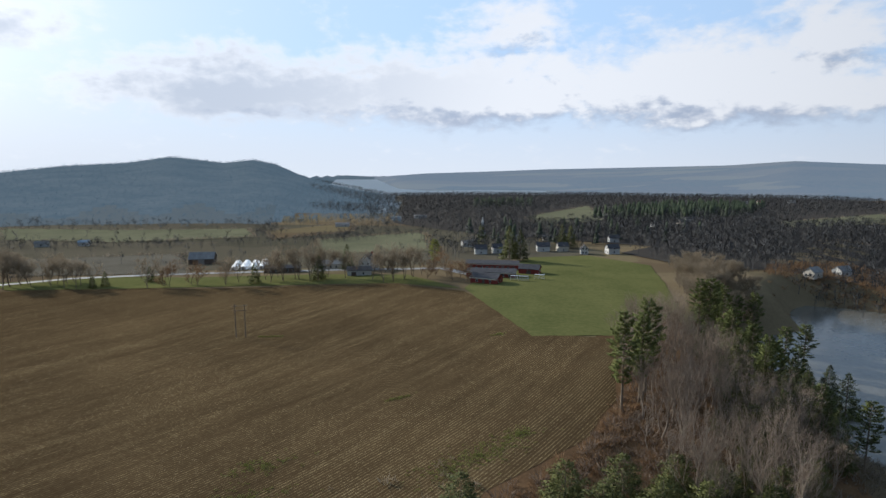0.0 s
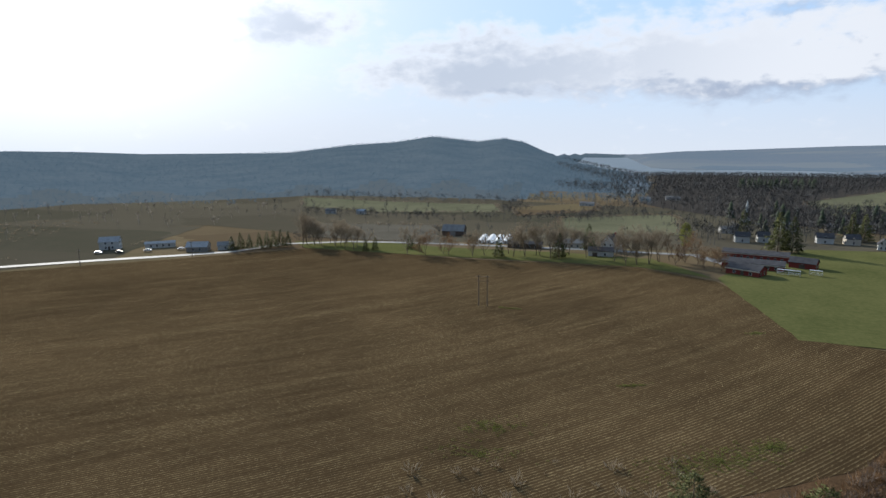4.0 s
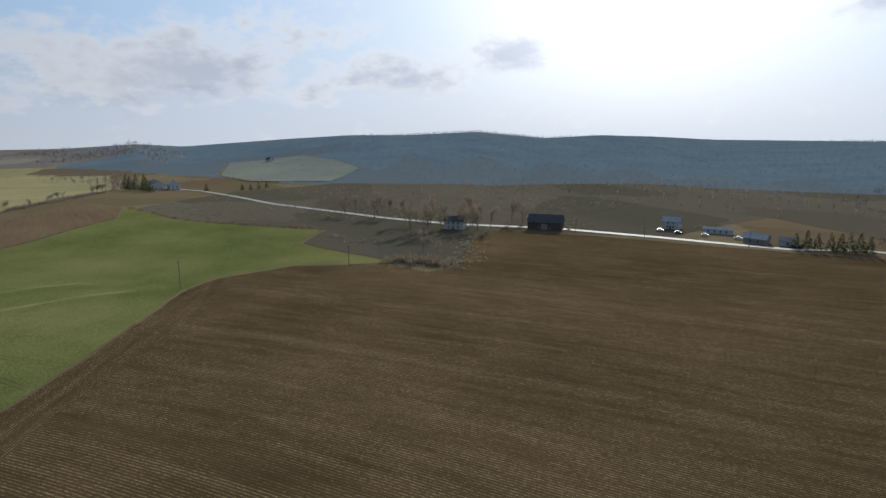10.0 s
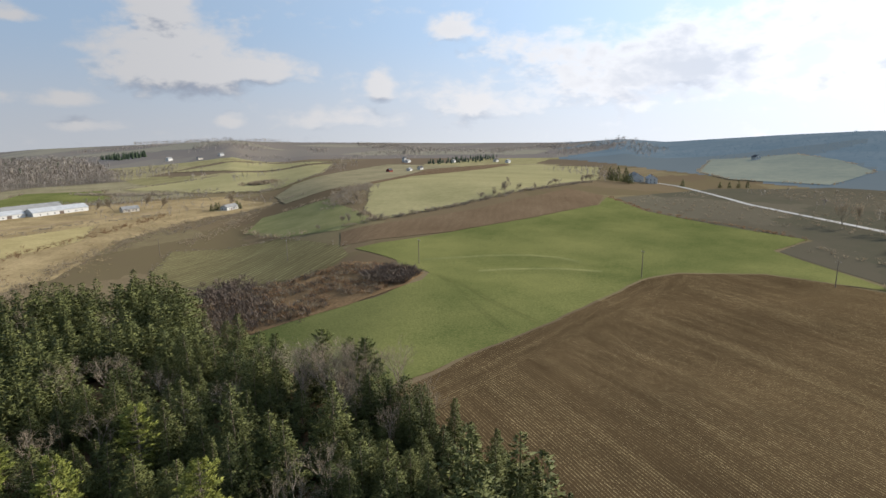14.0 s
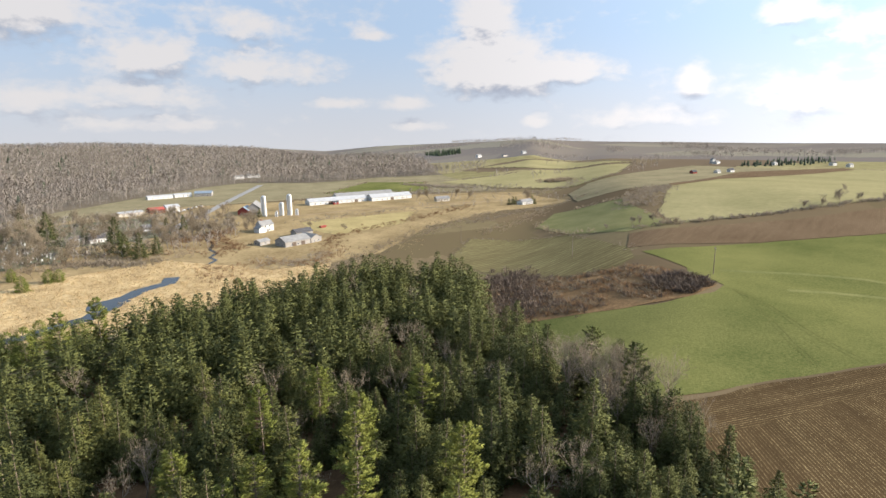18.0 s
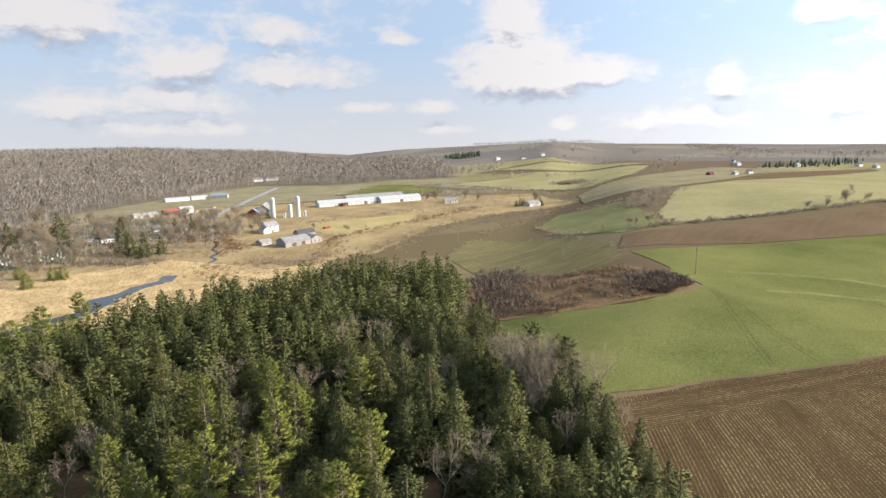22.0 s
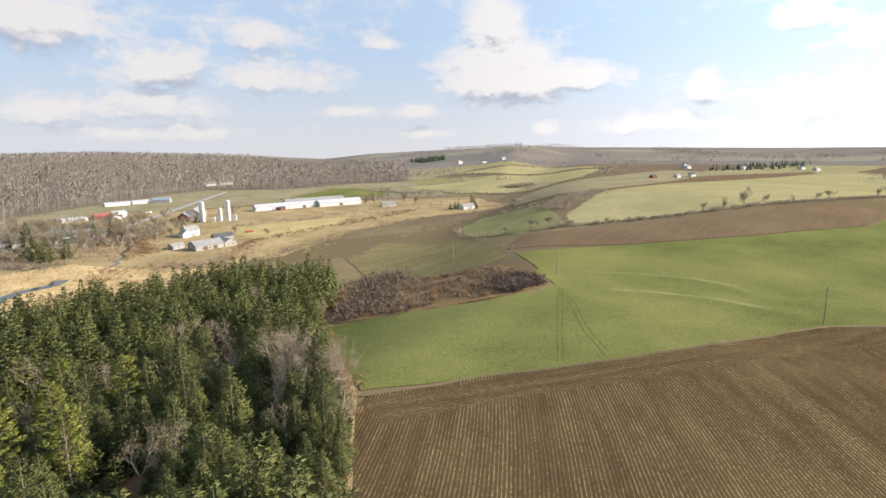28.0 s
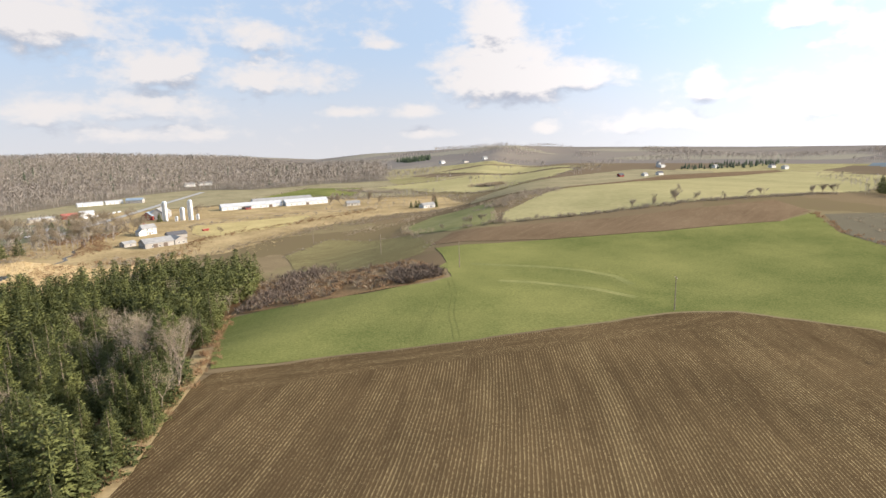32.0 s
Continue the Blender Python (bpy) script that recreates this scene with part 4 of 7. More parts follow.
def brush_template(seed, stems=34, tall=1.0, wide=.8, thick=.035):
    """A low bare bush, one unit high: a spray of thin stems."""
    r = np.random.default_rng(seed)
    a, q = r.uniform(0, 6.28, stems), r.uniform(.05, 1, stems) ** .5 * wide
    foot = np.column_stack([np.cos(a) * q * .55, np.sin(a) * q * .55, r.uniform(0, .5, stems) * tall])
    tip = foot + np.column_stack([np.cos(a) * q * .4 + r.normal(0, .12, stems), np.sin(a) * q * .4 + r.normal(0, .12, stems), r.uniform(.2, .55, stems) * tall])
    side = np.cross(tip - foot, r.normal(0, 1, (stems, 3)))
    side = side / np.linalg.norm(side, axis=1, keepdims=True) * thick
    return np.stack([foot - side, foot + side, tip], 1).reshape(-1, 3), np.arange(3 * stems).reshape(-1, 3)


def far_bare_template(seed, n=20, thin=1.0):
    """A distant bare tree, one unit high: stem, a few limbs and a see-through uneven crown of fine twigs."""
    r = np.random.default_rng(seed)
    wide = r.uniform(.17, .26)
    lobes = np.column_stack([r.normal(0, wide * .55, 6), r.normal(0, wide * .55, 6), r.uniform(.48, .86, 6)])
    d = r.normal(0, 1, (n, 3))
    d /= np.linalg.norm(d, axis=1, keepdims=True)
    c = lobes[r.integers(0, 6, n)] + d * np.array([wide * .62, wide * .62, .16]) * r.uniform(.2, 1, (n, 1)) ** .6
    fork = np.array([0, 0, .25])
    up = (c - fork) / np.linalg.norm(c - fork, axis=1, keepdims=True) * r.uniform(.07, .17, (n, 1)) + r.normal(0, .035, (n, 3))
    side = np.cross(up, r.normal(0, 1, (n, 3)))
    side = side / np.linalg.norm(side, axis=1, keepdims=True) * r.uniform(.010, .026, (n, 1)) * thin
    soft = (c - np.array([0, 0, .55])) * 2.2 + d * .3 + np.array([0, 0, .35])
    a, b, tip = c - up * .6 - side * .3, c + side, c + up * .6
    flip = np.einsum("ij,ij->i", np.cross(b - a, tip - a), soft) < 0
    b[flip], tip[flip] = tip[flip].copy(), b[flip].copy()
    v = np.stack([a, b, tip], 1).reshape(-1, 3)
    stems = [tube([(0, 0, 0), (r.normal(0, .02), r.normal(0, .02), .6)], [.013, .006], 3)]
    stems += [tube([(0, 0, .28), tuple(q)], [.007, .003], 3) for q in lobes[:2]]
    stem = merge(stems)
    round_stem = stem[0] * np.array([20, 20, 0]) + np.array([0, 0, .1])
    return (*merge([(v, np.arange(3 * n).reshape(-1, 3)), stem]), np.vstack([np.repeat(soft, 3, 0), round_stem]))


def far_conifer_template(seed, tiers=4):
    """A distant evergreen, one unit high: ragged tiers."""
    r = np.random.default_rng(seed)
    out = []
    for k in range(tiers):
        z0, z1 = .08 + .9 * k / tiers * .95, .32 + .68 * (k + 1) / tiers
        w = .24 * (1 - k / tiers * .82)
        n = 6
        a = np.linspace(0, 6.283, n, endpoint=False) + r.uniform(0, 1)
        q = w * r.uniform(.7, 1.25, n)
        v = np.vstack([np.column_stack([np.cos(a) * q, np.sin(a) * q, z0 + r.uniform(-.04, .04, n)]), [[0, 0, z1]]])
        out.append((v, np.array([(j, (j + 1) % n, n) for j in range(n)])))
    v, t = merge(out)
    return v, t, v * np.array([3, 3, 0]) + np.array([0, 0, .3])


# the near woods: hemlocks on the slope, open pines, bare hardwoods at the edge
WOODS = [(28, -195), (6, -215), (-21, -239), (-51, -250), (-99, -258), (-132, -254), (-150, -232), (-138, -196), (-121, -160), (-110, -126), (-104, -92), (-98, -68), (-86, -40), (-72, -14), (-52, 14),
         (-30, 40), (0, 60), (30, 20), (50, -40), (55, -120), (50, -180)]
GLADE = [(-84, -162, 9), (-56, -137, 8), (-36, -146, 7), (-92, -86, 8), (-3, -124, 8), (-30, -96, 6), (-88, -140, 6), (-58, -64, 7)]
OPEN_PINES = [(-43, -128, 1.0), (-43, -102, 1.0), (-57.5, -101.5, 1.05), (-36, -86, 1.0), (-26.5, -117, .95), (-39, -57, .95), (-23, -77, 1.0), (-30, -71, .95),
              (3, -216, 1.0), (14, -212, .95), (-20, -95, .9), (-13, -84, .9), (-48, -70, .85), (-8, -105, .9)]
hemlocks = [conifer_shape(k, t, w, 1.0, "hemlock", p) for k, t, w, p in ((11, 17, 4.9, .70), (12, 14.5, 5.6, .52), (13, 18, 5.1, .66), (14, 13, 4.9, .74), (15, 16, 5.8, .56), (16, 15.5, 4.4, .8), (19, 17.5, 5.6, .6))]
light_hemlocks = [conifer_shape(k, t, w, .27, "hemlock", p) for k, t, w, p in ((21, 17, 5.0, .70), (22, 15, 5.6, .55), (23, 17.5, 5.0, .64), (24, 14, 4.8, .76))]
pines = [conifer_shape(k, t, w, 1, "pine") for k, t, w in ((31, 19, 3.6), (32, 20, 3.3), (33, 18, 3.9))]
glade_bares = [bare_shape(k, t, w, 380, 1.35) for k, t, w in ((41, 15, 3.4), (42, 16, 3.0), (43, 13, 3.8))]
bares = [bare_shape(k, t, w, 300, 1.3) for k, t, w in ((41, 16, 2.3), (42, 17, 2.0), (43, 14, 2.5), (44, 18, 2.0))]
wx, wy = scatter(WOODS, 6.2, 3, .5)
ok = np.ones(len(wx), bool)
for gx, gy, gr in GLADE:
    ok &= np.hypot(wx - gx, wy - gy) > gr
for gx, gy, _ in OPEN_PINES:
    ok &= np.hypot(wx - gx - 1.5, wy - gy - 2.5) > 5.6
ok &= np.random.default_rng(6).random(len(wx)) > .19
wx, wy = wx[ok], wy[ok]
gap_here = np.array([noise.noise((x * .07, y * .07, 11.0)) for x, y in zip(wx.tolist(), wy.tolist())]) > .42
bare_spots = list(zip(wx[gap_here].tolist(), wy[gap_here].tolist(), [.8] * int(gap_here.sum())))
wx, wy = wx[~gap_here], wy[~gap_here]
unseen = (wx > 8 + .15 * np.abs(wy)) & (np.random.default_rng(4).random(len(wx)) < .6)
wx, wy = wx[~unseen], wy[~unseen]
clump = np.array([noise.noise((x * .045, y * .045, 5.0)) for x, y in zip(wx.tolist(), wy.tolist())])
wsize = .50 + .60 * np.random.default_rng(5).random(len(wx)) ** .8 + .28 * clump
near = wy > -150
spots = [(x, y, s * (.74 if y > -68 and x < -50 else .72 if y > -22 else 1)) for x, y, s in zip(wx[near].tolist(), wy[near].tolist(), wsize[near].tolist())]
# some trees on this side get the needles with painted-in sunlight
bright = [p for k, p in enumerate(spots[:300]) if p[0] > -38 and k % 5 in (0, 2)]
place_trees("hemlock", hemlocks, [p for p in spots[:300] if p not in bright], BARK, NEEDLE, "dense dark green hemlock in the hillside wood", "conifer", "hemlocks of the wood")
place_trees("hemlock", hemlocks, bright, BARK, SUNLIT_NEEDLE, "dense hillside hemlock with sunlight painted into its yellow-green needles", "conifer", "hemlocks of the wood")
far_spots = [(x, y, s) for x, y, s in zip(wx[~near].tolist(), wy[~near].tolist(), wsize[~near].tolist())] + spots[300:]
fx, fy = np.array([s[0] for s in far_spots]), np.array([s[1] for s in far_spots])
sown("hemlock_wood", [(*merge([t, c[:2]]), np.vstack([t[0] * np.array([1, 1, 0]) + (0, 0, .1), c[2]])) for t, c in light_hemlocks], fx, fy, .85, 1.15, NEEDLE, "dense dark green hemlocks at the back of the wood", "conifers", 9)
place_trees("white_pine", pines, [(-97, -91, .95), (-95.4, -77, .95), (-99, -84, .85)], BARK, PINE_DARK, "dark open white pine at the wood's edge", "pine", "pines at the wood edge")
OPEN_PINES = [(x, y, s * 1.12) for x, y, s in OPEN_PINES]
place_trees("white_pine", pines, OPEN_PINES, BARK, PINE_NEEDLE, "light green open white pine with tiered boughs", "pine", "pines of the wood")
glade_bare = [(-84, -162, .95), (-79, -168, .9), (-75, -171, .85), (-88, -156, .9), (-54, -136, .95), (-35, -145, .85), (-93, -86, 1.1), (-90, -83, 1.1), (-94, -95, 1.0), (-95, -82, 1.1), (-92, -79, 1.05), (-91, -91, 1.1),
              (-91, -76, .9), (-87, -79, .85), (-85, -72, .8), (-3, -123, .9), (2, -119, .8), (-30, -96, .8), (-88, -140, .85), (-58, -64, .9), (-62, -60, .8), (-90, -68, .7), (-84, -62, .7), (-100, -108, .8), (-104, -118, .7),
              (-112, -140, .6), (-119, -162, .65), (-125, -172, .6), (-133, -190, .6), (-140, -205, .6), (-66, -130, .8), (-46, -118, .8), (-70, -110, .85), (-20, -150, .8), (-52, -170, .8)]
glade_bare += [(-97, -70, .95), (-93, -60, .85), (-97, -75, 1.0), (-99.5, -79, .95), (-101, -84, .9)]
ribbon("grass_verge", [(-108, -110), (-105, -92), (-102, -80), (-97, -68), (-91, -55), (-84, -36), (-70, -12), (-54, 12)], 5.5, MEADOW, "tan dead grass along the edge of the wood", .3, "verge")
place_trees("bare_tree", glade_bares, glade_bare + bare_spots[::4], PALEBARK, TANTWIG, "leafless grey hardwood with fine twigs at the wood", "tree", "bare trees of the wood")
field("leaf_floor", WOODS, LITTER, "brown leaf litter under the trees", .12, 8, 1.5, "ground")
field("leaf_floor", [(54, 196), (48, 165), (40, 141), (27, 119), (5, 99), (-24, 66), (4, 50), (40, 40), (80, 80), (92, 120), (96, 150), (106, 205), (90, 230), (76, 204)], LITTER, "brown leaf litter and dead grass under the grove", .12, 7, 1.5, "ground")

# the grove beside the pond
grove_pines = [(44, 135, 1.25), (54, 147, 1.35), (50, 140, 1.1), (93, 196, 1.3), (96, 186, 1.2), (100, 168, 1.15), (87, 126, .95), (82, 141, 1.0), (94, 120, .9), (106, 165, 1.0), (88, 150, 1.05), (99, 178, 1.1), (105, 190, 1.0)]
grove_pines += [(90, 197, 1.15), (108, 221, 1.02), (121, 231, 0.95), (128, 231, 1.15), (125, 203, 0.95), (136, 209, 1.02), (101, 202, 1.15)]
place_trees("white_pine", pines, grove_pines, BARK, PINE_DARK, "tall dark white pine above the pond", "pine", "pines by the pond")
GROVE = [(58, 190), (78, 202), (102, 206), (106, 186), (102, 160), (90, 132), (80, 108), (64, 88), (40, 90), (44, 118), (50, 150)]
gx, gy = scatter(GROVE, 5.6, 21)
gs = .62 + .4 * np.random.default_rng(8).random(len(gx))
open_side = gx < 84 - .12 * (gy - 150)
gx, gy, gs = gx[open_side], gy[open_side], gs[open_side]
place_trees("bare_tree", bares, list(zip(gx.tolist(), gy.tolist(), gs.tolist())), PALEBARK, GROVETWIG, "slender leafless hardwood of the pond grove", "tree", "bare trees by the pond")
grove_ever = [(66, 128, .8), (74, 136, .9), (72, 116, .8), (82, 156, 1.0), (90, 168, 1.0), (78, 148, .9), (64, 110, .7), (86, 118, .8), (94, 142, .85), (70, 100, .7), (58, 104, .6), (98, 156, .9), (84, 178, 1.0), (76, 122, .9)]
grove_ever += [(72, 132, 0.72), (82, 141, 0.8), (85, 135, 0.72), (111, 165, 0.8), (112, 158, 0.84), (121, 185, 0.8), (115, 187, 0.76), (120, 163, 0.88), (68, 119, 0.84), (76, 118, 0.76), (85, 123, 0.88), (80, 150, 0.72), (115, 200, 0.72), (126, 180, 0.8), (78, 128, 0.72)]
place_trees("hemlock", hemlocks, grove_ever, BARK, NEEDLE, "dark hemlock in the pond grove", "conifer", "hemlocks by the pond")
CLUMP = [(98, 236), (112, 250), (112, 272), (124, 300), (142, 296), (150, 270), (140, 248), (120, 228), (104, 226)]
gx, gy = scatter(CLUMP, 7.0, 22)
bushy = [bare_shape(k, t, w, 2000, 1.5) for k, t, w in ((51, 14, 4.4), (52, 15, 4.8))]
place_trees("bare_tree", bushy, [(x, y, 1.0 + .12 * math.sin(x)) for x, y in zip(gx.tolist(), gy.tolist())], BARK, TANTWIG, "full-crowned leafless tree beside the playing field", "tree", "bare trees by the playing field")
young = [conifer_shape(k, t, w, 1.2, "hemlock", .42) for k, t, w in ((17, 10.5, 4.8), (18, 9.5, 4.6))]
spruces = [conifer_shape(k, t, w, .7, "hemlock", .8) for k, t, w in ((25, 15, 5.2), (26, 14, 4.8), (27, 16, 5.4))]
place_trees("hemlock", young, [(3, 88, .9), (21, 92, 1.0), (32, 95, .95), (43, 99, .95), (26, 86, 1.05), (37, 90, 1.0), (50, 95, 1.0), (15, 84, .8), (44, 88, 1.1), (32, 82, 1.1), (56, 90, 1.1), (22, 78, 1.0), (62, 98, 1.0), (52, 102, .8)], BARK, NEEDLE, "low spreading evergreen at the field corner", "conifer", "young hemlocks at the field")
edge_shrubs = [(-70, 19, .6), (-78.6, -37.7, .85), (-75, -44, .8), (-79, -31, .8), (-76, -24, .7), (-75, -50, .6), (-70, -33, .9), (-66, -20, .8),
               (-80, -52, .7), (-84, -58, .75), (-72, -58, .9), (-74, -38, .9), (-70, -45, .95), (-66, -40, .95), (-73, -30, .85), (-64, -30, .9), (-68, -52, .9), (-62, -48, .95)]
edge_shrubs = [(x, y, s * .72) for x, y, s in edge_shrubs]
place_trees("hemlock", hemlocks, edge_shrubs, BARK, NEEDLE, "young bushy hemlock at the field edge", "conifer", "young hemlocks at the field")

# young growth under the trees, and brush in the grove
under = [conifer_shape(k, t, w, .34, "hemlock", .5) for k, t, w in ((28, 7, 3.2), (29, 6, 3.0))]
ux, uy = scatter([(-104, -84), (-98, -66), (-86, -38), (-72, -12), (-52, -10), (-40, -40), (-44, -80), (-60, -100), (-84, -104)], 5.6, 23)
sown("young_conifers", [(*merge([t, c[:2]]), np.vstack([t[0] * np.array([1, 1, 0]) + (0, 0, .1), c[2]])) for t, c in under], ux, uy, .5, 1.0, NEEDLE, "low young hemlocks under the edge of the wood", "conifers", 24)
ux, uy = scatter([(0, 90), (28, 112), (50, 148), (57, 190), (72, 165), (64, 120), (44, 86), (20, 76)], 2.1, 25)
grove_brush = [brush_template(k) for k in range(66, 70)]
sown("grove_brush", grove_brush, ux[::2], uy[::2], 1.0, 3.2, GROVETWIG, "brown bare undergrowth in the grove", "brush", 26)
sown("grove_brush", grove_brush, ux[1::2], uy[1::2], .8, 2.4, RUSSET, "russet weeds and saplings in the grove", "brush", 27)
# brush along the field edges and in the hollow
# sunlit young evergreens by the creek
place_trees("cedar", young, [(16, -231, 1.0), (10, -238, 1.1), (25, -224, 1.2), (30, -230, 1.0), (11, -219, 1.1), (22, -242, 1.0), (35, -236, 1.1), (4, -226, .9), (36, -340, .8), (26, -353, .8), (21, -353, .7), (43, -368, .7)], BARK, PINE_NEEDLE, "bushy yellow-green cedar near the creek", "conifer", "cedars by the creek")
brush = [brush_template(k) for k in range(61, 66)]
ax, ay = [], []
r0 = np.random.default_rng(31)
EDGE = [(60, 195), (54, 165), (46, 140), (32, 116), (9, 94), (-20, 60), (-48, 24), (-68, -10), (-86, -36), (-94, -58), (-101, -72), (-108, -84), (-116, -128), (-126, -164)]
for (x0, y0), (x1, y1) in zip(EDGE, EDGE[1:]):
    n = int(math.hypot(x1 - x0, y1 - y0) * 1.6)
    f = r0.random(n)
    ax.append(x0 + (x1 - x0) * f + r0.normal(2.2, 1.8, n))
    ay.append(y0 + (y1 - y0) * f + r0.normal(-1.2, 1.5, n))
sown("edge_brush", brush, np.concatenate(ax), np.concatenate(ay), .8, 2.4, RUSSET, "russet bare brush and dead weeds along the wood", "brush", 33)
hx, hy = scatter([(-150, -228), (-190, -192), (-213, -180), (-212, -149), (-206, -136), (-186, -132), (-163, -142), (-130, -168)], 2.0, 35)
tangle = np.array([noise.noise((x * .08, y * .08, 2.0)) for x, y in zip(hx.tolist(), hy.tolist())]) > -.22
hx, hy = hx[tangle], hy[tangle]
sown("hollow_brush", brush, hx[::2], hy[::2], .8, 3.0, RUSSET, "thick russet brush in the damp hollow", "brush", 36)
sown("hollow_brush", brush, hx[1::4], hy[1::4], 1.0, 3.4, TANTWIG, "tan brush and dead weeds in the damp hollow", "brush", 136)
sown("hollow_brush", brush, hx[3::4], hy[3::4], 1.0, 3.2, DARKTWIG, "grey bare brush in the damp hollow", "brush", 137)
hx, hy = scatter([(-198, -160), (-213, -150), (-208, -134), (-188, -131), (-186, -145)], 2.2, 37)
sown("hollow_brush", brush, hx, hy, 2.0, 4.2, DARKTWIG, "dark grey bare thicket at the hollow's tip", "brush", 38, widen=1.4)
hx, hy = scatter([(5, 112), (-45, 92), (-60, 60), (-28, 60), (8, 92)], 4.5, 39)
sown("edge_brush", brush, hx[::2], hy[::2], .8, 2.6, TANTWIG, "grey bare shrubs below the field", "brush", 40)
grass = [brush_template(k, 14, 1.0, 1.3, .10) for k in range(171, 175)]
rg = np.random.default_rng(44)
px, py = [], []
for x, y, a, b, turn, n in [(6, 110, 13, 4, 38, 420), (17, 121, 4, 2.5, 40, 120), (-36, 108, 7, 3, 20, 130), (-11, 141, 4, .8, 30, 50), (20, 196, 3, .9, 40, 50), (-36, 97, 8, 3, 10, 100), (-66, 30, 6, 3, 40, 60), (-62, 196, 6, 1.0, 5, 60)]:
    u, w = rg.normal(0, .55, n) * a, rg.normal(0, .55, n) * b
    c, sn = math.cos(radians(turn)), math.sin(radians(turn))
    px.append(x + u * c - w * sn)
    py.append(y + u * sn + w * c)
sown("grass_tufts", grass, np.concatenate(px), np.concatenate(py), .25, .55, GRASSBLADE, "ragged bright green weeds in the ploughed soil", "grass", 45, sink=-.1)

# stubble straw lying along the rows
rs = np.random.default_rng(47)
n = 70000
qx, qy = rs.uniform(-260, 55, n), rs.uniform(-75, 190, n)
keep = inside(PLOUGH, qx, qy) & (np.hypot(qx + 60, qy - 40) < 190)
qx, qy = qx[keep], qy[keep]
c52, s52 = math.cos(radians(52)), math.sin(radians(52))
al, ac = qx * c52 + qy * s52, qy * c52 - qx * s52
ac = ac + 5 * np.sin(al / 55)
ac = (np.round(ac / .78 - .25) + .25) * .78 + rs.normal(0, .13, len(ac)) - 5 * np.sin(al / 55)
qx, qy = al * c52 - ac * s52, al * s52 + ac * c52
dens = np.array([noise.noise((x * .03, y * .03, 1.0)) for x, y in zip(qx.tolist(), qy.tolist())])
keep = dens > rs.uniform(-.7, .45, len(dens))
straw = [brush_template(k, 5, .5, 1.0, .09) for k in range(191, 195)]
sown("stubble_straw", straw, qx[keep], qy[keep], .16, .34, STRAW, "pale stubble straw standing in rows", "stubble", 48, sink=-.12)

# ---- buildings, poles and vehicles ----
# bare woods made darker in colour to imitate cloud shade
SHADEWOOD = leafy("shaded_bare_woods", (.036, .038, .041), (.060, .060, .062), 0, .01, through=0)
WHITE = surface("white_siding", (.38, .38, .365), (.52, .52, .505), .3, 3, .6)
CREAM = surface("cream_siding", (.36, .33, .28), (.50, .465, .40), .3, 3, .6)
GREYWALL = surface("weathered_boards", (.17, .16, .15), (.30, .285, .26), .5, 4, .8)
REDWALL = surface("red_boards", (.145, .036, .030), (.225, .056, .046), .4, 4, .7)
BROWNWALL = surface("brown_boards", (.07, .055, .045), (.14, .11, .09), .4, 4, .8)
DARKROOF = surface("dark_shingles", (.045, .045, .05), (.10, .10, .105), .5, 5, .85)
GREYROOF = surface("grey_metal_roof", (.13, .13, .13), (.25, .25, .245), .4, 2, .6, stretch=(1, 1, .2))
WHITEROOF = surface("white_metal_roof", (.24, .25, .26), (.37, .38, .39), .3, 2, .5)
REDROOF = surface("red_metal_roof", (.24, .06, .05), (.34, .11, .09), .4, 3, .5)
BLUEROOF = surface("blue_metal_roof", (.14, .19, .24), (.24, .29, .34), .4, 3, .4, metal=.2)
CONCRETE = surface("silo_concrete", (.38, .37, .34), (.52, .51, .47), .4, 3, .8)
STEEL = surface("galvanised_steel", (.40, .41, .42), (.58, .59, .60), .5, 4, .4, metal=.6)
PANE = surface("window_glass", (.03, .035, .04), (.06, .07, .08), .6, 2, .12, spec=.8)
POLEWOOD = surface("pole_wood", (.13, .10, .075), (.24, .20, .16), 1.2, 8, .9)
RUBBER = surface("tyre_rubber", (.02, .02, .02), (.04, .04, .04), 1, 9, .8)
FILM = surface("greenhouse_film", (.72, .73, .74), (.86, .87, .87), .4, 2, .35)
PAINT = {c: surface(c + "_car_paint", d, l, 1, 5, .3, spec=.6) for c, d, l in (("white", (.6, .6, .6), (.75, .75, .75)), ("silver", (.35, .36, .38), (.48, .49, .5)), ("dark", (.03, .035, .05), (.06, .07, .09)), ("red", (.35, .03, .03), (.45, .05, .04)))}


def part(name, bm, material, parent, label=""):
    """Links a bmesh as one mesh object under a thing or a part."""
    me = bpy.data.meshes.new(name)
    bm.to_mesh(me)
    bm.free()
    me.materials.append(material)
    ob = new(name, me)
    ob.parent = parent
    return tagged(ob, label) if label else ob


def box(x0, x1, y0, y1, z0, z1, bevel=0.0):
    bm = bmesh.new()
    bmesh.ops.create_cube(bm, size=1, matrix=Matrix.LocRotScale(((x0 + x1) / 2, (y0 + y1) / 2, (z0 + z1) / 2), None, (x1 - x0, y1 - y0, z1 - z0)))
    if bevel:
        bmesh.ops.bevel(bm, geom=bm.edges[:], offset=bevel, segments=1, affect="EDGES")
    return bm


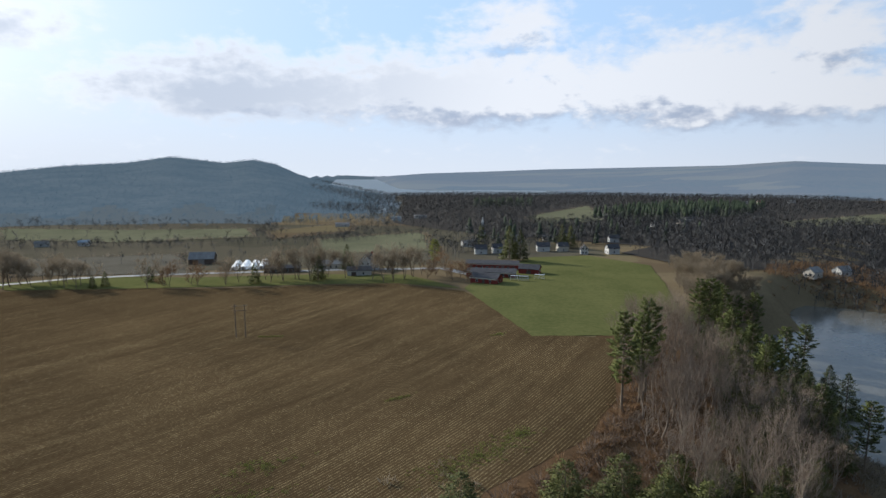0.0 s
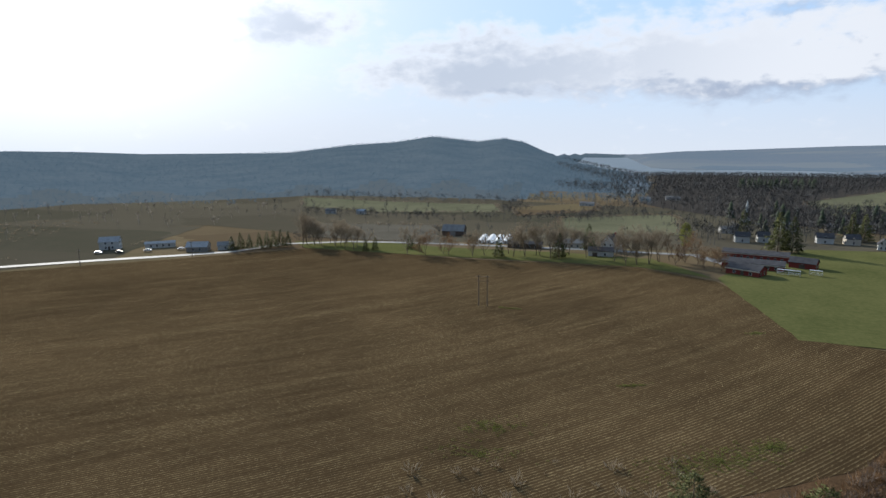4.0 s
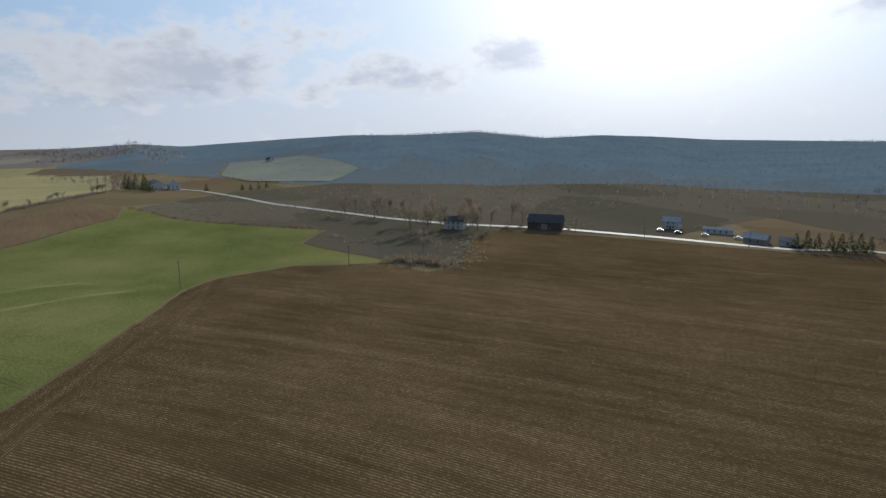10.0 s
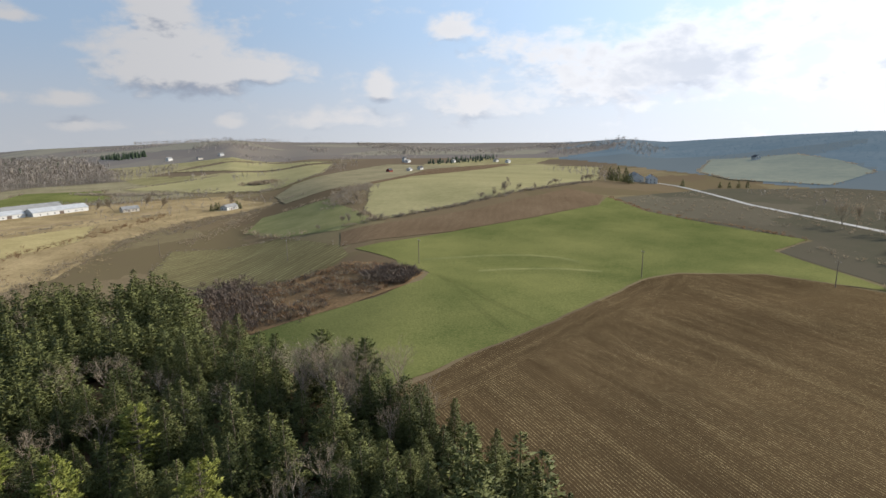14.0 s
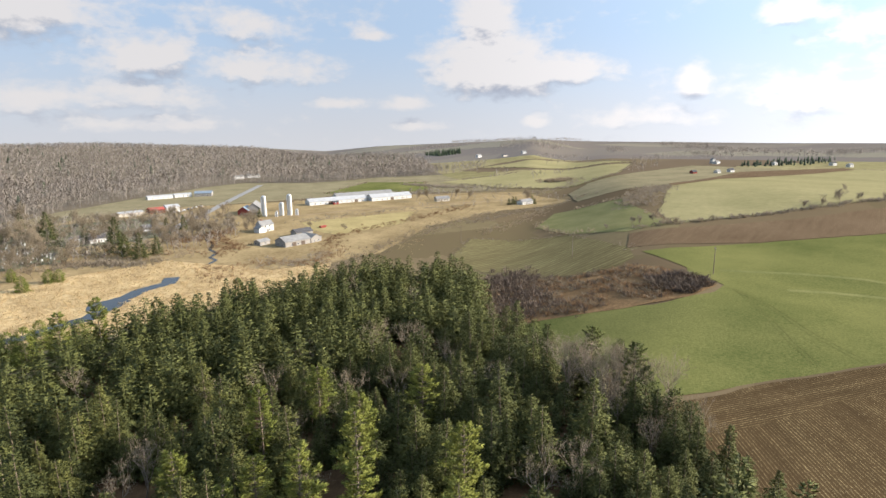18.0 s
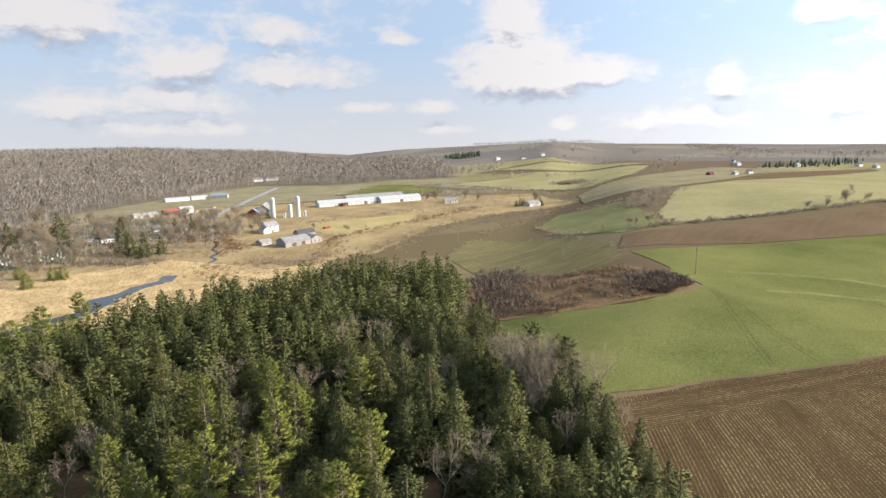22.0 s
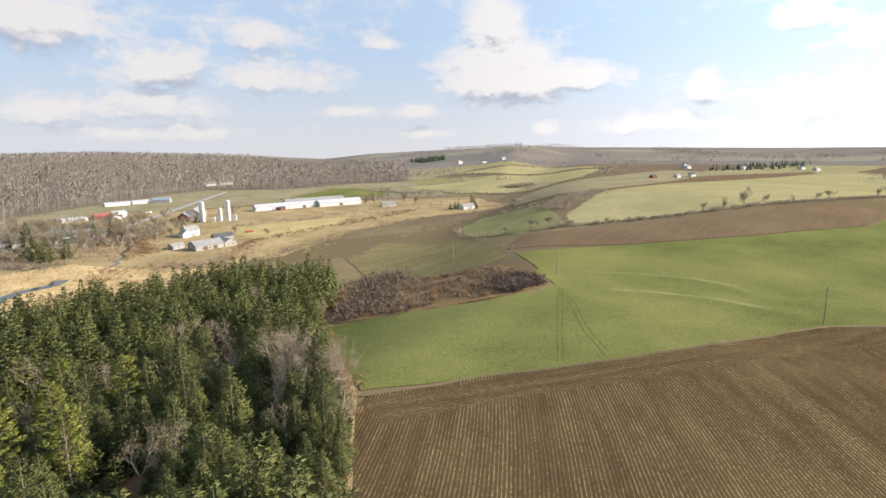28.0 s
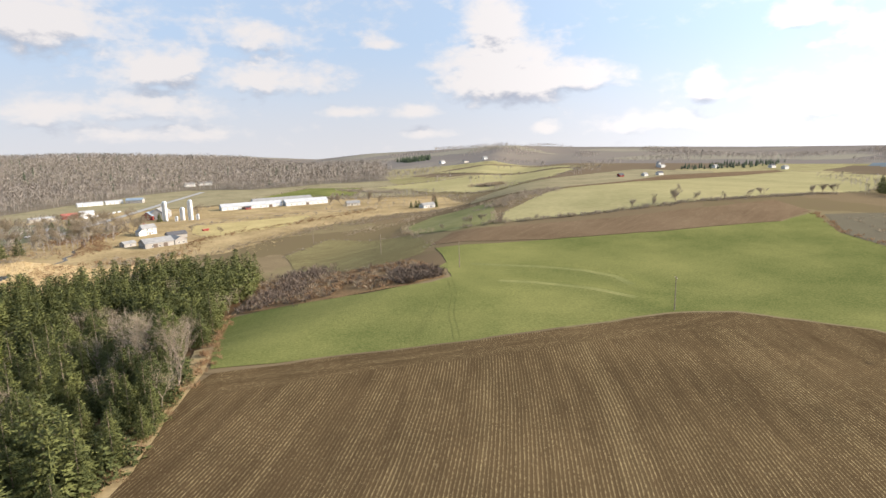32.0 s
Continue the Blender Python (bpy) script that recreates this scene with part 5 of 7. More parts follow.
def gabled(l, w, eave, ridge):
    """Walls of a gabled house, ridge along x."""
    bm = bmesh.new()
    a, b = l / 2, w / 2
    v = [bm.verts.new(p) for p in [(-a, -b, -.6), (a, -b, -.6), (a, b, -.6), (-a, b, -.6), (-a, -b, eave), (a, -b, eave), (a, b, eave), (-a, b, eave), (-a, 0, ridge), (a, 0, ridge)]]
    for f in [(0, 1, 5, 4), (2, 3, 7, 6), (1, 2, 6, 9, 5), (3, 0, 4, 8, 7), (4, 5, 9, 8), (6, 7, 8, 9), (0, 3, 2, 1)]:
        bm.faces.new([v[k] for k in f])
    return bm


def roof_slab(l, w, eave, ridge, side, over=.4, thick=.18):
    """One pitch of a gabled roof."""
    bm = bmesh.new()
    a, b = l / 2 + over, w / 2
    drop = (ridge - eave) / b * over
    up = .03
    lo, hi = (side * (b + over), eave - drop + up), (0.0, ridge + up)
    v = [bm.verts.new(p) for p in [(-a, lo[0], lo[1]), (a, lo[0], lo[1]), (a, hi[0], hi[1]), (-a, hi[0], hi[1])] + [(-a, lo[0], lo[1] + thick), (a, lo[0], lo[1] + thick), (a, hi[0], hi[1] + thick), (-a, hi[0], hi[1] + thick)]]
    for f in [(3, 2, 1, 0), (4, 5, 6, 7), (0, 1, 5, 4), (1, 2, 6, 5), (2, 3, 7, 6), (3, 0, 4, 7)]:
        bm.faces.new([v[k] for k in f])
    bmesh.ops.recalc_face_normals(bm, faces=bm.faces[:])
    return bm


def window_part(parent, x, y, z, w, h, along):
    """A framed window on a wall; along x or y."""
    t = .06
    if along == "x":
        s = 1 if y > 0 else -1
        f = part("window", box(x - w / 2 - .1, x + w / 2 + .1, y - .02, y + s * t if s > 0 else y + .02, z - h / 2 - .1, z + h / 2 + .1) if s > 0 else box(x - w / 2 - .1, x + w / 2 + .1, y - t, y + .02, z - h / 2 - .1, z + h / 2 + .1), WHITE, parent)
        part("pane", box(x - w / 2, x + w / 2, min(y, y + s * (t + .03)), max(y, y + s * (t + .03)), z - h / 2, z + h / 2), PANE, f)
    else:
        s = 1 if x > 0 else -1
        f = part("window", box(min(x, x + s * t), max(x, x + s * t), y - w / 2 - .1, y + w / 2 + .1, z - h / 2 - .1, z + h / 2 + .1), WHITE, parent)
        part("pane", box(min(x, x + s * (t + .03)), max(x, x + s * (t + .03)), y - w / 2, y + w / 2, z - h / 2, z + h / 2), PANE, f)


def building(name, x, y, turn, l, w, eave, ridge, wall, roof, label, category="house", rows=1, gap=2.6, doors=(), chimney=False, wing=None, group="", glass=True, z=None, fascia=None):
    """A gabled building with its roof pitches, windows, doors, chimney and perhaps a wing."""
    top = new(name)
    top.matrix_basis = pose(x, y, float(height(x, y)) if z is None else z, 0, 0, turn)
    body = part("wall", gabled(l, w, eave, ridge), wall, top)
    for s in (-1, 1):
        part("roof", roof_slab(l, w, eave, ridge, s), roof, top)
    if glass:
        for r in range(rows):
            zc = 1.5 + 2.7 * r
            n = max(1, int(l / gap) - 1)
            for k in range(n):
                xc = -l / 2 + l * (k + 1) / (n + 1)
                for s in (-1, 1):
                    window_part(top, xc, s * w / 2, zc, .9, 1.3, "x")
            for s in (-1, 1):
                for yc in (-w / 5, w / 5):
                    window_part(top, s * l / 2, yc, zc, .9, 1.3, "y")
    for dx, side, dw, dh in doors:
        yy = side * w / 2
        part("door", box(dx - dw / 2, dx + dw / 2, min(yy, yy + side * .1), max(yy, yy + side * .1), 0, dh), BROWNWALL if wall is not BROWNWALL else GREYWALL, top, "plain board door")
    if fascia:
        for sd in (-1, 1):
            part("fascia", box(-l / 2 - .45, l / 2 + .45, sd * (w / 2 + .52) - .06, sd * (w / 2 + .52) + .06, eave - .5, eave - .05), fascia, top, "pale painted fascia board")
    if chimney:
        c = part("chimney", box(l * .22 - .4, l * .22 + .4, -.9, -.2, eave, ridge + 1.0), REDWALL, top, "brick chimney")
        part("cap", box(l * .22 - .5, l * .22 + .5, -1.0, -.1, ridge + 1.0, ridge + 1.12), GREYWALL, c)
    if wing:
        wl, ww, we, wr, dx, dy = wing
        bm = gabled(wl, ww, we, wr)
        bmesh.ops.transform(bm, matrix=pose(dx, dy, 0, 0, 0, 90), verts=bm.verts[:])
        part("wing", bm, wall, top)
        for s in (-1, 1):
            bm = roof_slab(wl, ww, we, wr, s)
            bmesh.ops.transform(bm, matrix=pose(dx, dy, 0, 0, 0, 90), verts=bm.verts[:])
            part("wing_roof", bm, roof, top)
    return tagged(top, label, category, group)


def silo(x, y, r, h, wall, label, hood):
    top = new("silo")
    top.matrix_basis = pose(x, y, float(height(x, y)))
    bm = bmesh.new()
    bmesh.ops.create_cone(bm, cap_ends=True, segments=24, radius1=r, radius2=r, depth=h + .5, matrix=pose(0, 0, h / 2 - .25))
    part("wall", bm, wall, top)
    for k in range(1, int(h / 2.2)):
        bm = bmesh.new()
        bmesh.ops.create_cone(bm, cap_ends=True, segments=24, radius1=r + .06, radius2=r + .06, depth=.14, matrix=pose(0, 0, k * 2.2))
        part("hoop", bm, STEEL, top)
    bm = bmesh.new()
    bmesh.ops.create_uvsphere(bm, u_segments=24, v_segments=12, radius=r * 1.02)
    bmesh.ops.delete(bm, geom=[v for v in bm.verts if v.co.z < -.01], context="VERTS")
    bmesh.ops.transform(bm, matrix=pose(0, 0, h) @ Matrix.Diagonal((1, 1, .62, 1)), verts=bm.verts[:])
    part("dome", bm, hood, top)
    part("chute", box(r - .1, r + .8, -.45, .45, 0, h * .97, .05), STEEL, top)
    part("ladder", box(-.25, .25, r + .05, r + .15, 0, h), STEEL, top)
    return tagged(top, label, "silo", "silos of the farm")


def utility_pole(x, y, tall, label, turn=0, double=False):
    top = new("utility_pole")
    top.matrix_basis = pose(x, y, float(height(x, y)), 0, 0, turn)
    for k in ((-1.6, 1.6) if double else (0,)):
        bm = bmesh.new()
        bmesh.ops.create_cone(bm, cap_ends=True, segments=10, radius1=.20, radius2=.12, depth=tall + .8, matrix=pose(k, 0, tall / 2 - .4))
        part("post", bm, POLEWOOD, top)
    span = 2.6 if double else 1.2
    part("crossarm", box(-span, span, -.07, .07, tall - .75, tall - .6), POLEWOOD, top)
    if double:
        part("crossarm", box(-span, span, -.07, .07, tall - 2.4, tall - 2.25), POLEWOOD, top)
    for k in (-span * .9, -span * .45, span * .45, span * .9):
        bm = bmesh.new()
        bmesh.ops.create_cone(bm, cap_ends=True, segments=8, radius1=.06, radius2=.04, depth=.2, matrix=pose(k, 0, tall - .5))
        part("insulator", bm, WHITE, top)
    return tagged(top, label, "utility pole", "utility poles in the fields")


def car(x, y, turn, paint, label, van=False):
    top = new("car")
    top.matrix_basis = pose(x, y, float(height(x, y)) + .3, 0, 0, turn)
    part("body", box(-2.2, 2.2, -.9, .9, .3, .95, .12), PAINT[paint], top)
    bm = box(-1.5 if not van else -2.0, 1.0 if not van else 1.4, -.8, .8, .95, 1.55 if not van else 1.9)
    for v in bm.verts:
        if v.co.z > 1.2:
            v.co.x *= .72
            v.co.y *= .88
    cab = part("cabin", bm, PAINT[paint], top)
    part("windscreen", box(-1.2, .7, -.83, .83, 1.05, 1.4), PANE, cab)
    for wx in (-1.4, 1.4):
        for wy in (-.85, .85):
            bm = bmesh.new()
            bmesh.ops.create_cone(bm, cap_ends=True, segments=14, radius1=.34, radius2=.34, depth=.22, matrix=pose(wx, wy, .34, 90))
            part("wheel", bm, RUBBER, top)
    return tagged(top, label, "car", "parked cars")


# the farm in the valley
building("long_barn", -222, -596, 2, 66, 14, 3.6, 6.6, WHITE, WHITEROOF, "long white metal dairy barn", "barn", 1, 6, [(-20, 1, 4, 3), (10, 1, 4, 3)])
building("long_barn", -283, -592, 2, 50, 15, 3.8, 7.0, WHITE, WHITEROOF, "long white metal barn joined end to end", "barn", 1, 6, [(0, 1, 4, 3)])
building("long_barn", -262, -616, 2, 70, 16, 4.2, 8.2, WHITE, GREYROOF, "long grey-roofed barn behind the white one", "barn", 1, 7)
building("farm_shed", -216, -584, 2, 6, 5, 2.6, 3.6, REDWALL, DARKROOF, "small red shed beside the long barn", "shed", 1, 4)
silo(-130, -536, 2.0, 18, CONCRETE, "tall pale concrete silo with a domed top", STEEL)
silo(-145, -532, 1.9, 11.5, CONCRETE, "short pale concrete silo", STEEL)
silo(-152, -530, 2.0, 18.5, CONCRETE, "tall pale concrete silo beside the short one", STEEL)
silo(-139, -528, 1.0, 4.5, STEEL, "small steel feed bin", STEEL)
silo(-158, -528, 1.1, 5.0, STEEL, "small steel feed bin by the silo", STEEL)
building("farmhouse", -110, -455, 20, 11, 8, 5.2, 8.2, WHITE, GREYROOF, "white two-storey farmhouse with a pale roof", "house", 2, 2.8, [(0, 1, 1.1, 2.1)], True, (7, 6, 3.4, 5.4, 7, 4))
building("barn", -128, -565, 70, 24, 13, 6, 11, GREYWALL, GREYROOF, "old grey gabled barn among the silos", "barn", 1, 6, [(0, 1, 4, 4)])
building("barn", -118, -560, 60, 14, 10, 4.5, 8, REDWALL, BLUEROOF, "red barn with a blue metal roof", "barn", 1, 5, [(0, 1, 3.5, 3.5)])
building("farm_shed", -112, -386, 18, 20, 12, 3.6, 6.4, GREYWALL, GREYROOF, "weathered grey shed with a metal roof", "shed", 1, 5, [(-4, 1, 3, 2.8), (3, 1, 3, 2.8)])
building("farm_shed", -126, -392, 110, 14, 9, 3.4, 5.6, GREYWALL, GREYROOF, "open-fronted grey lean shed", "shed", 1, 5, [(0, -1, 4, 2.8)])
building("farm_shed", -128, -418, 15, 14, 8, 3.2, 5.4, GREYWALL, DARKROOF, "dark-roofed grey farm shed", "shed", 1, 5)
building("farm_shed", -94, -398, 30, 9, 6, 2.6, 4.0, GREYWALL, GREYROOF, "low grey farm outbuilding", "shed", 1, 4)
building("house", -377, -465, 10, 16, 8, 3.0, 5.2, WHITE, GREYROOF, "long low white house among dark cedars", "house", 1, 3, [(2, 1, 1.1, 2.1)])
building("house", -322, -540, -10, 15, 8, 3.0, 5.4, CREAM, GREYROOF, "pale low house by the brush", "house", 1, 3, [(2, 1, 1.1, 2.1)])
building("house", 4, -476, 20, 11, 8, 3.2, 6.0, WHITE, DARKROOF, "small white house by the spruces", "house", 1, 3, [(0, 1, 1.1, 2.1)], True)
building("farm_shed", 17, -487, 30, 7, 5, 2.6, 4.0, WHITE, DARKROOF, "small white wooden garage", "shed", 1, 4)
building("shop", -24, -618, 15, 22, 9, 3.2, 4.4, CREAM, WHITEROOF, "low pale metal roadside shop", "shop", 1, 4, [(0, 1, 3, 2.6)])
building("shop", -47, -628, 15, 14, 10, 3.4, 5.2, REDWALL, REDROOF, "red shop with a red metal roof", "shop", 1, 4, [(0, 1, 3, 2.6)])
building("shop", -62, -638, 15, 13, 10, 3.8, 6, WHITE, WHITEROOF, "white gabled roadside shop", "shop", 1, 4, [(0, 1, 3, 2.6)])
building("shop", -62, -762, 10, 28, 9, 3.2, 4.6, WHITE, WHITEROOF, "long white shed at the wood", "shed", 1, 5)
building("shop", -88, -770, 10, 20, 9, 3.2, 4.6, WHITE, WHITEROOF, "long white shed at the wood beside another", "shed", 1, 5)
building("shop", -112, -764, -20, 20, 10, 4, 6.4, GREYWALL, BLUEROOF, "blue-grey roofed roadside shed", "shed", 1, 5)
building("house", -205, -1015, 10, 16, 9, 4, 7, WHITE, GREYROOF, "white house at the far wood", "house", 1, 3)
building("house", -232, -1030, 10, 22, 10, 4, 7, WHITE, GREYROOF, "pale long house at the far wood", "house", 1, 3)
building("shop", -36, -512, 15, 18, 9, 3.2, 5, GREYWALL, GREYROOF, "low grey roadside garage", "garage", 1, 4, [(0, 1, 3, 2.4)])
for k, (x, y, a, c) in enumerate([(-62, -612, 60, "white"), (-67, -618, 62, "silver"), (-72, -624, 58, "white"), (-77, -630, 60, "dark"), (-82, -637, 61, "silver"), (-87, -644, 60, "white"), (-60, -622, 60, "silver"), (-92, -650, 58, "white"), (-30, -505, 10, "white"), (-42, -520, 12, "dark"), (-24, -498, 15, "white")]):
    car(x, y, a, c, c + " car parked beside the road", k % 3 == 0)
building("hay_wagon", -153, -443, 20, 5, 2.4, 1.4, 1.6, REDWALL, REDROOF, "red farm wagon standing in the hay field", "wagon", 1, 9, glass=False)

# along the road to the west
building("house", -367, 98, 60, 13, 8, 5.4, 8.2, WHITE, DARKROOF, "white two-storey house under bare trees", "house", 2, 2.8, [(0, -1, 1.1, 2.1)], True)
building("barn", -351, 156, 55, 22, 12, 5.0, 9.5, BROWNWALL, DARKROOF, "dark weathered roadside barn", "barn", 1, 7, [(0, -1, 4, 4)])
building("house", -330, 236, 40, 11, 7, 5, 7.6, WHITE, WHITEROOF, "white two-storey house by the road", "house", 2, 3, [(0, -1, 1.1, 2.1)])
building("house", -306, 252, 45, 17, 5, 2.8, 3.8, WHITE, WHITEROOF, "long white metal trailer home", "trailer", 1, 3)
building("farm_shed", -274, 252, 30, 12, 8, 3, 5.5, GREYWALL, WHITEROOF, "grey shed with a shining roof", "shed", 1, 4)
building("farm_shed", -262, 262, 40, 9, 7, 2.8, 4.6, WHITE, GREYROOF, "small white roadside shed", "shed", 1, 4)
for x, y, a, c in [(-322, 222, 45, "white"), (-300, 238, 45, "silver"), (-286, 250, 45, "white"), (-312, 228, 40, "dark"), (-268, 268, 50, "silver")]:
    car(x, y, a, c, c + " car parked by the roadside houses")
building("farm_house", -666, -128, 20, 18, 10, 5.6, 9.0, WHITE, WHITEROOF, "white farmhouse on the ridge", "house", 2, 3, (), True)
building("barn", -690, -150, 20, 34, 14, 5.6, 9.5, WHITE, GREYROOF, "large white farm barn on the ridge", "barn", 1, 6)
building("house", -1094, -46, 30, 14, 9, 5, 8, WHITE, DARKROOF, "white house on the far slope", "house", 2, 3)

# the village and the school
building("shed", -46, 312, 8, 13, 7, 3.2, 4.8, WHITE, DARKROOF, "long white shed with a dark roof", "shed", 1, 4, [(-3, -1, 2.6, 2.3)])
building("house", -43, 332, 75, 12, 8, 5.6, 9.4, WHITE, DARKROOF, "white gabled farmhouse behind the shed", "house", 2, 3, [(0, 1, 1.1, 2.1)], True)
building("house", -68, 338, 5, 16, 8, 3, 4.8, CREAM, GREYROOF, "low pale house behind the trees", "house", 1, 3)
building("house", -92, 326, 5, 20, 6, 2.8, 4.0, BROWNWALL, DARKROOF, "long low dark brown house", "house", 1, 3)
building("barn", -154, 365, 10, 15, 10, 3.8, 7.4, BROWNWALL, GREYROOF, "dark barn with a pale metal roof", "barn", 1, 6, [(0, -1, 4, 3.6)])
for k in range(4):
    top = new("greenhouse")
    gx, gy = -126 + 5.2 * k, 346 + 1.2 * k
    top.matrix_basis = pose(gx, gy, float(height(gx, gy)), 0, 0, 102)
    bm = bmesh.new()
    n = 10
    ring = [[bm.verts.new((sx * 12, 2.3 * math.cos(math.pi * j / n), 2.6 * math.sin(math.pi * j / n))) for j in range(n + 1)] for sx in (-1, -.33, .33, 1)]
    for a, b in zip(ring, ring[1:]):
        for j in range(n):
            bm.faces.new((a[j], b[j], b[j + 1], a[j + 1]))
    bm.faces.new(ring[0])
    bm.faces.new(ring[-1][::-1])
    part("cover", bm, FILM, top)
    part("door", box(-12.06, -12, -.6, .6, 0, 2), GREYWALL, top)
    tagged(top, "white plastic hoop greenhouse", "greenhouse", "hoop greenhouses")
building("school_wing", 22, 286, -25, 14, 9, 3.0, 4.8, REDWALL, DARKROOF, "red school wing with a dark roof", "school", 1, 3, [(0, -1, 1.4, 2.2)], fascia=CREAM)
building("school_wing", 26, 305, -8, 26, 11, 3.0, 4.2, REDWALL, DARKROOF, "long low red school wing", "school", 1, 3, fascia=CREAM)
building("school_wing", 29, 332, -8, 30, 12, 3.6, 4.6, REDWALL, DARKROOF, "low red school hall with a pale fascia", "school", 1, 3, fascia=CREAM)
building("shed", 48, 314, -20, 11, 7, 3.0, 5.0, REDWALL, DARKROOF, "small red shed at the playing field", "shed", 1, 4, [(0, -1, 2.4, 2.2)])


def frame_stand(x, y, turn, l, label, name):
    top = new(name)
    top.matrix_basis = pose(x, y, float(height(x, y)) + .2, 0, 0, turn)
    for k in (-1, 0, 1):
        for s in (-.6, .6):
            part("post", box(k * l / 2 - .08, k * l / 2 + .08, s - .08, s + .08, -.4, 2.4), STEEL, top)
    part("beam", box(-l / 2, l / 2, -.7, .7, 2.3, 2.42), STEEL, top)
    for k in range(3):
        part("bench", box(-l / 2, l / 2, -.5 + .4 * k, -.2 + .4 * k, .4 + .4 * k, .46 + .4 * k), STEEL, top)
    return tagged(top, label, "stand", "stands at the playing field")


frame_stand(39, 290, -12, 9, "grey open shelter at the playing field", "shelter")
frame_stand(50, 294, -10, 5, "dark dugout bench at the playing field", "dugout")
village = [(26, 396, 5, 12, 8, 5, 8, WHITE, DARKROOF), (38, 402, 8, 10, 8, 5, 8, WHITE, DARKROOF), (72, 412, 0, 13, 9, 5, 8, WHITE, DARKROOF), (86, 412, 10, 11, 8, 5, 8, CREAM, DARKROOF), (98, 396, 80, 9, 7, 4.6, 8, WHITE, DARKROOF),
           (118, 398, 10, 12, 8, 5.4, 8.4, WHITE, DARKROOF), (192, 540, 60, 12, 8, 5, 9, WHITE, GREYROOF), (60, 470, 10, 14, 9, 5, 8, WHITE, GREYROOF), (88, 480, 0, 13, 9, 4, 7, CREAM, GREYROOF), (20, 440, 15, 16, 9, 4, 6, WHITE, GREYROOF),
           (110, 500, 20, 12, 8, 5, 8, WHITE, DARKROOF), (140, 470, 0, 12, 8, 5, 8, WHITE, DARKROOF), (230, 620, 10, 14, 9, 5, 8, WHITE, GREYROOF), (270, 650, 30, 14, 9, 5, 8, CREAM, GREYROOF), (300, 700, 0, 16, 9, 5, 8, WHITE, DARKROOF),
           (250, 590, 70, 12, 8, 5, 8, WHITE, DARKROOF), (206, 316, 30, 13, 8, 4, 7, CREAM, GREYROOF), (232, 330, 20, 13, 8, 4, 7, WHITE, GREYROOF), (-112, 640, 0, 22, 9, 4, 6, WHITE, GREYROOF), (-30, 760, 10, 24, 10, 4, 6, WHITE, GREYROOF), (-60, 740, 0, 18, 9, 4, 6, CREAM, GREYROOF),
           (650, 1185, 20, 26, 12, 6, 10, CREAM, REDROOF), (748, 1240, 10, 22, 12, 5, 9, WHITE, GREYROOF), (620, 1190, 0, 18, 10, 5, 8, WHITE, GREYROOF), (-330, 470, 20, 14, 8, 4, 6, WHITE, GREYROOF), (-300, 478, 10, 12, 8, 4, 6, WHITE, BLUEROOF)]
for x, y, a, l, w, e, h, wall, roof in village:
    building("house", x, y, a, l * .68, w * .75, e * .8, h * .8, wall, roof, ("white" if wall is WHITE else "cream") + " gabled village house among bare trees", "house", 1 if e < 4.5 else 2, 3.2, (), False, None, "village houses")
for x, y, a, l, w, e, h, wall, roof in [(-956, -646, 10, 18, 10, 5, 8, WHITE, GREYROOF), (-783, -505, 0, 13, 8, 5, 8, WHITE, DARKROOF), (-752, -505, 5, 11, 8, 4, 7, WHITE, GREYROOF), (-987, -560, 10, 16, 9, 5, 8, WHITE, GREYROOF), (-1047, -497, 0, 16, 9, 5, 8, WHITE, DARKROOF),
                                        (-1017, -458, 0, 14, 9, 5, 8, WHITE, GREYROOF), (-792, -1160, 20, 20, 10, 6, 10, WHITE, GREYROOF), (-811, -1083, 0, 16, 10, 5, 8, CREAM, DARKROOF), (-856, -1069, 0, 14, 9, 5, 9, WHITE, GREYROOF), (-965, -660, 80, 9, 8, 9, 13, WHITE, GREYROOF), (-720, -520, 0, 12, 8, 4, 7, REDWALL, DARKROOF)]:
    building("house", x, y, a, l * .72, w * .75, e * .75, h * .75, wall, roof, ("white" if wall is WHITE else "dull") + " farmhouse on the distant ridge", "house", 1, 3.2, (), False, None, "distant farmhouses")


def church(x, y):
    top = building("church", x, y, 80, 18, 10, 6, 11, WHITE, DARKROOF, "white village church with a pointed steeple", "church", 1, 3.5)
    part("tower", box(8, 12, -2, 2, -.5, 15), WHITE, top)
    part("belfry", box(8.6, 11.4, -1.4, 1.4, 15, 19), WHITE, top)
    bm = bmesh.new()
    bmesh.ops.create_cone(bm, cap_ends=True, segments=8, radius1=1.8, radius2=.05, depth=8, matrix=pose(10, 0, 23))
    part("spire", bm, WHITE, top)
    top.scale = (.65, .65, .65)


church(35, 520)
utility_pole(-249, -50, 12, "tall weathered wooden utility pole at the field border", 60)
utility_pole(-222, -145, 12, "tall weathered wooden pole in the green crop", 60)
utility_pole(-219, -227, 12, "tall weathered wooden pole in the stubble", 60)
utility_pole(-209, -324, 12, "tall weathered wooden pole in the valley", 60)
utility_pole(-273, 20, 11, "wooden pole at the corner of the ploughed field", 60)
utility_pole(-71, 196, 12, "double wooden pole standing in the ploughed field", 10, True)
for x, y in [(-300, 196), (-332, 168), (-372, 112), (-262, 236), (-420, 52), (-212, 300), (-120, 318)]:
    utility_pole(x, y, 9, "thin wooden roadside pole")

# ---- mid and far vegetation ----
wide_bares = [bare_shape(k, t, w, 1500, 2.2) for k, t, w in ((45, 15, 3.6), (46, 14, 4.0), (47, 16, 3.2))]
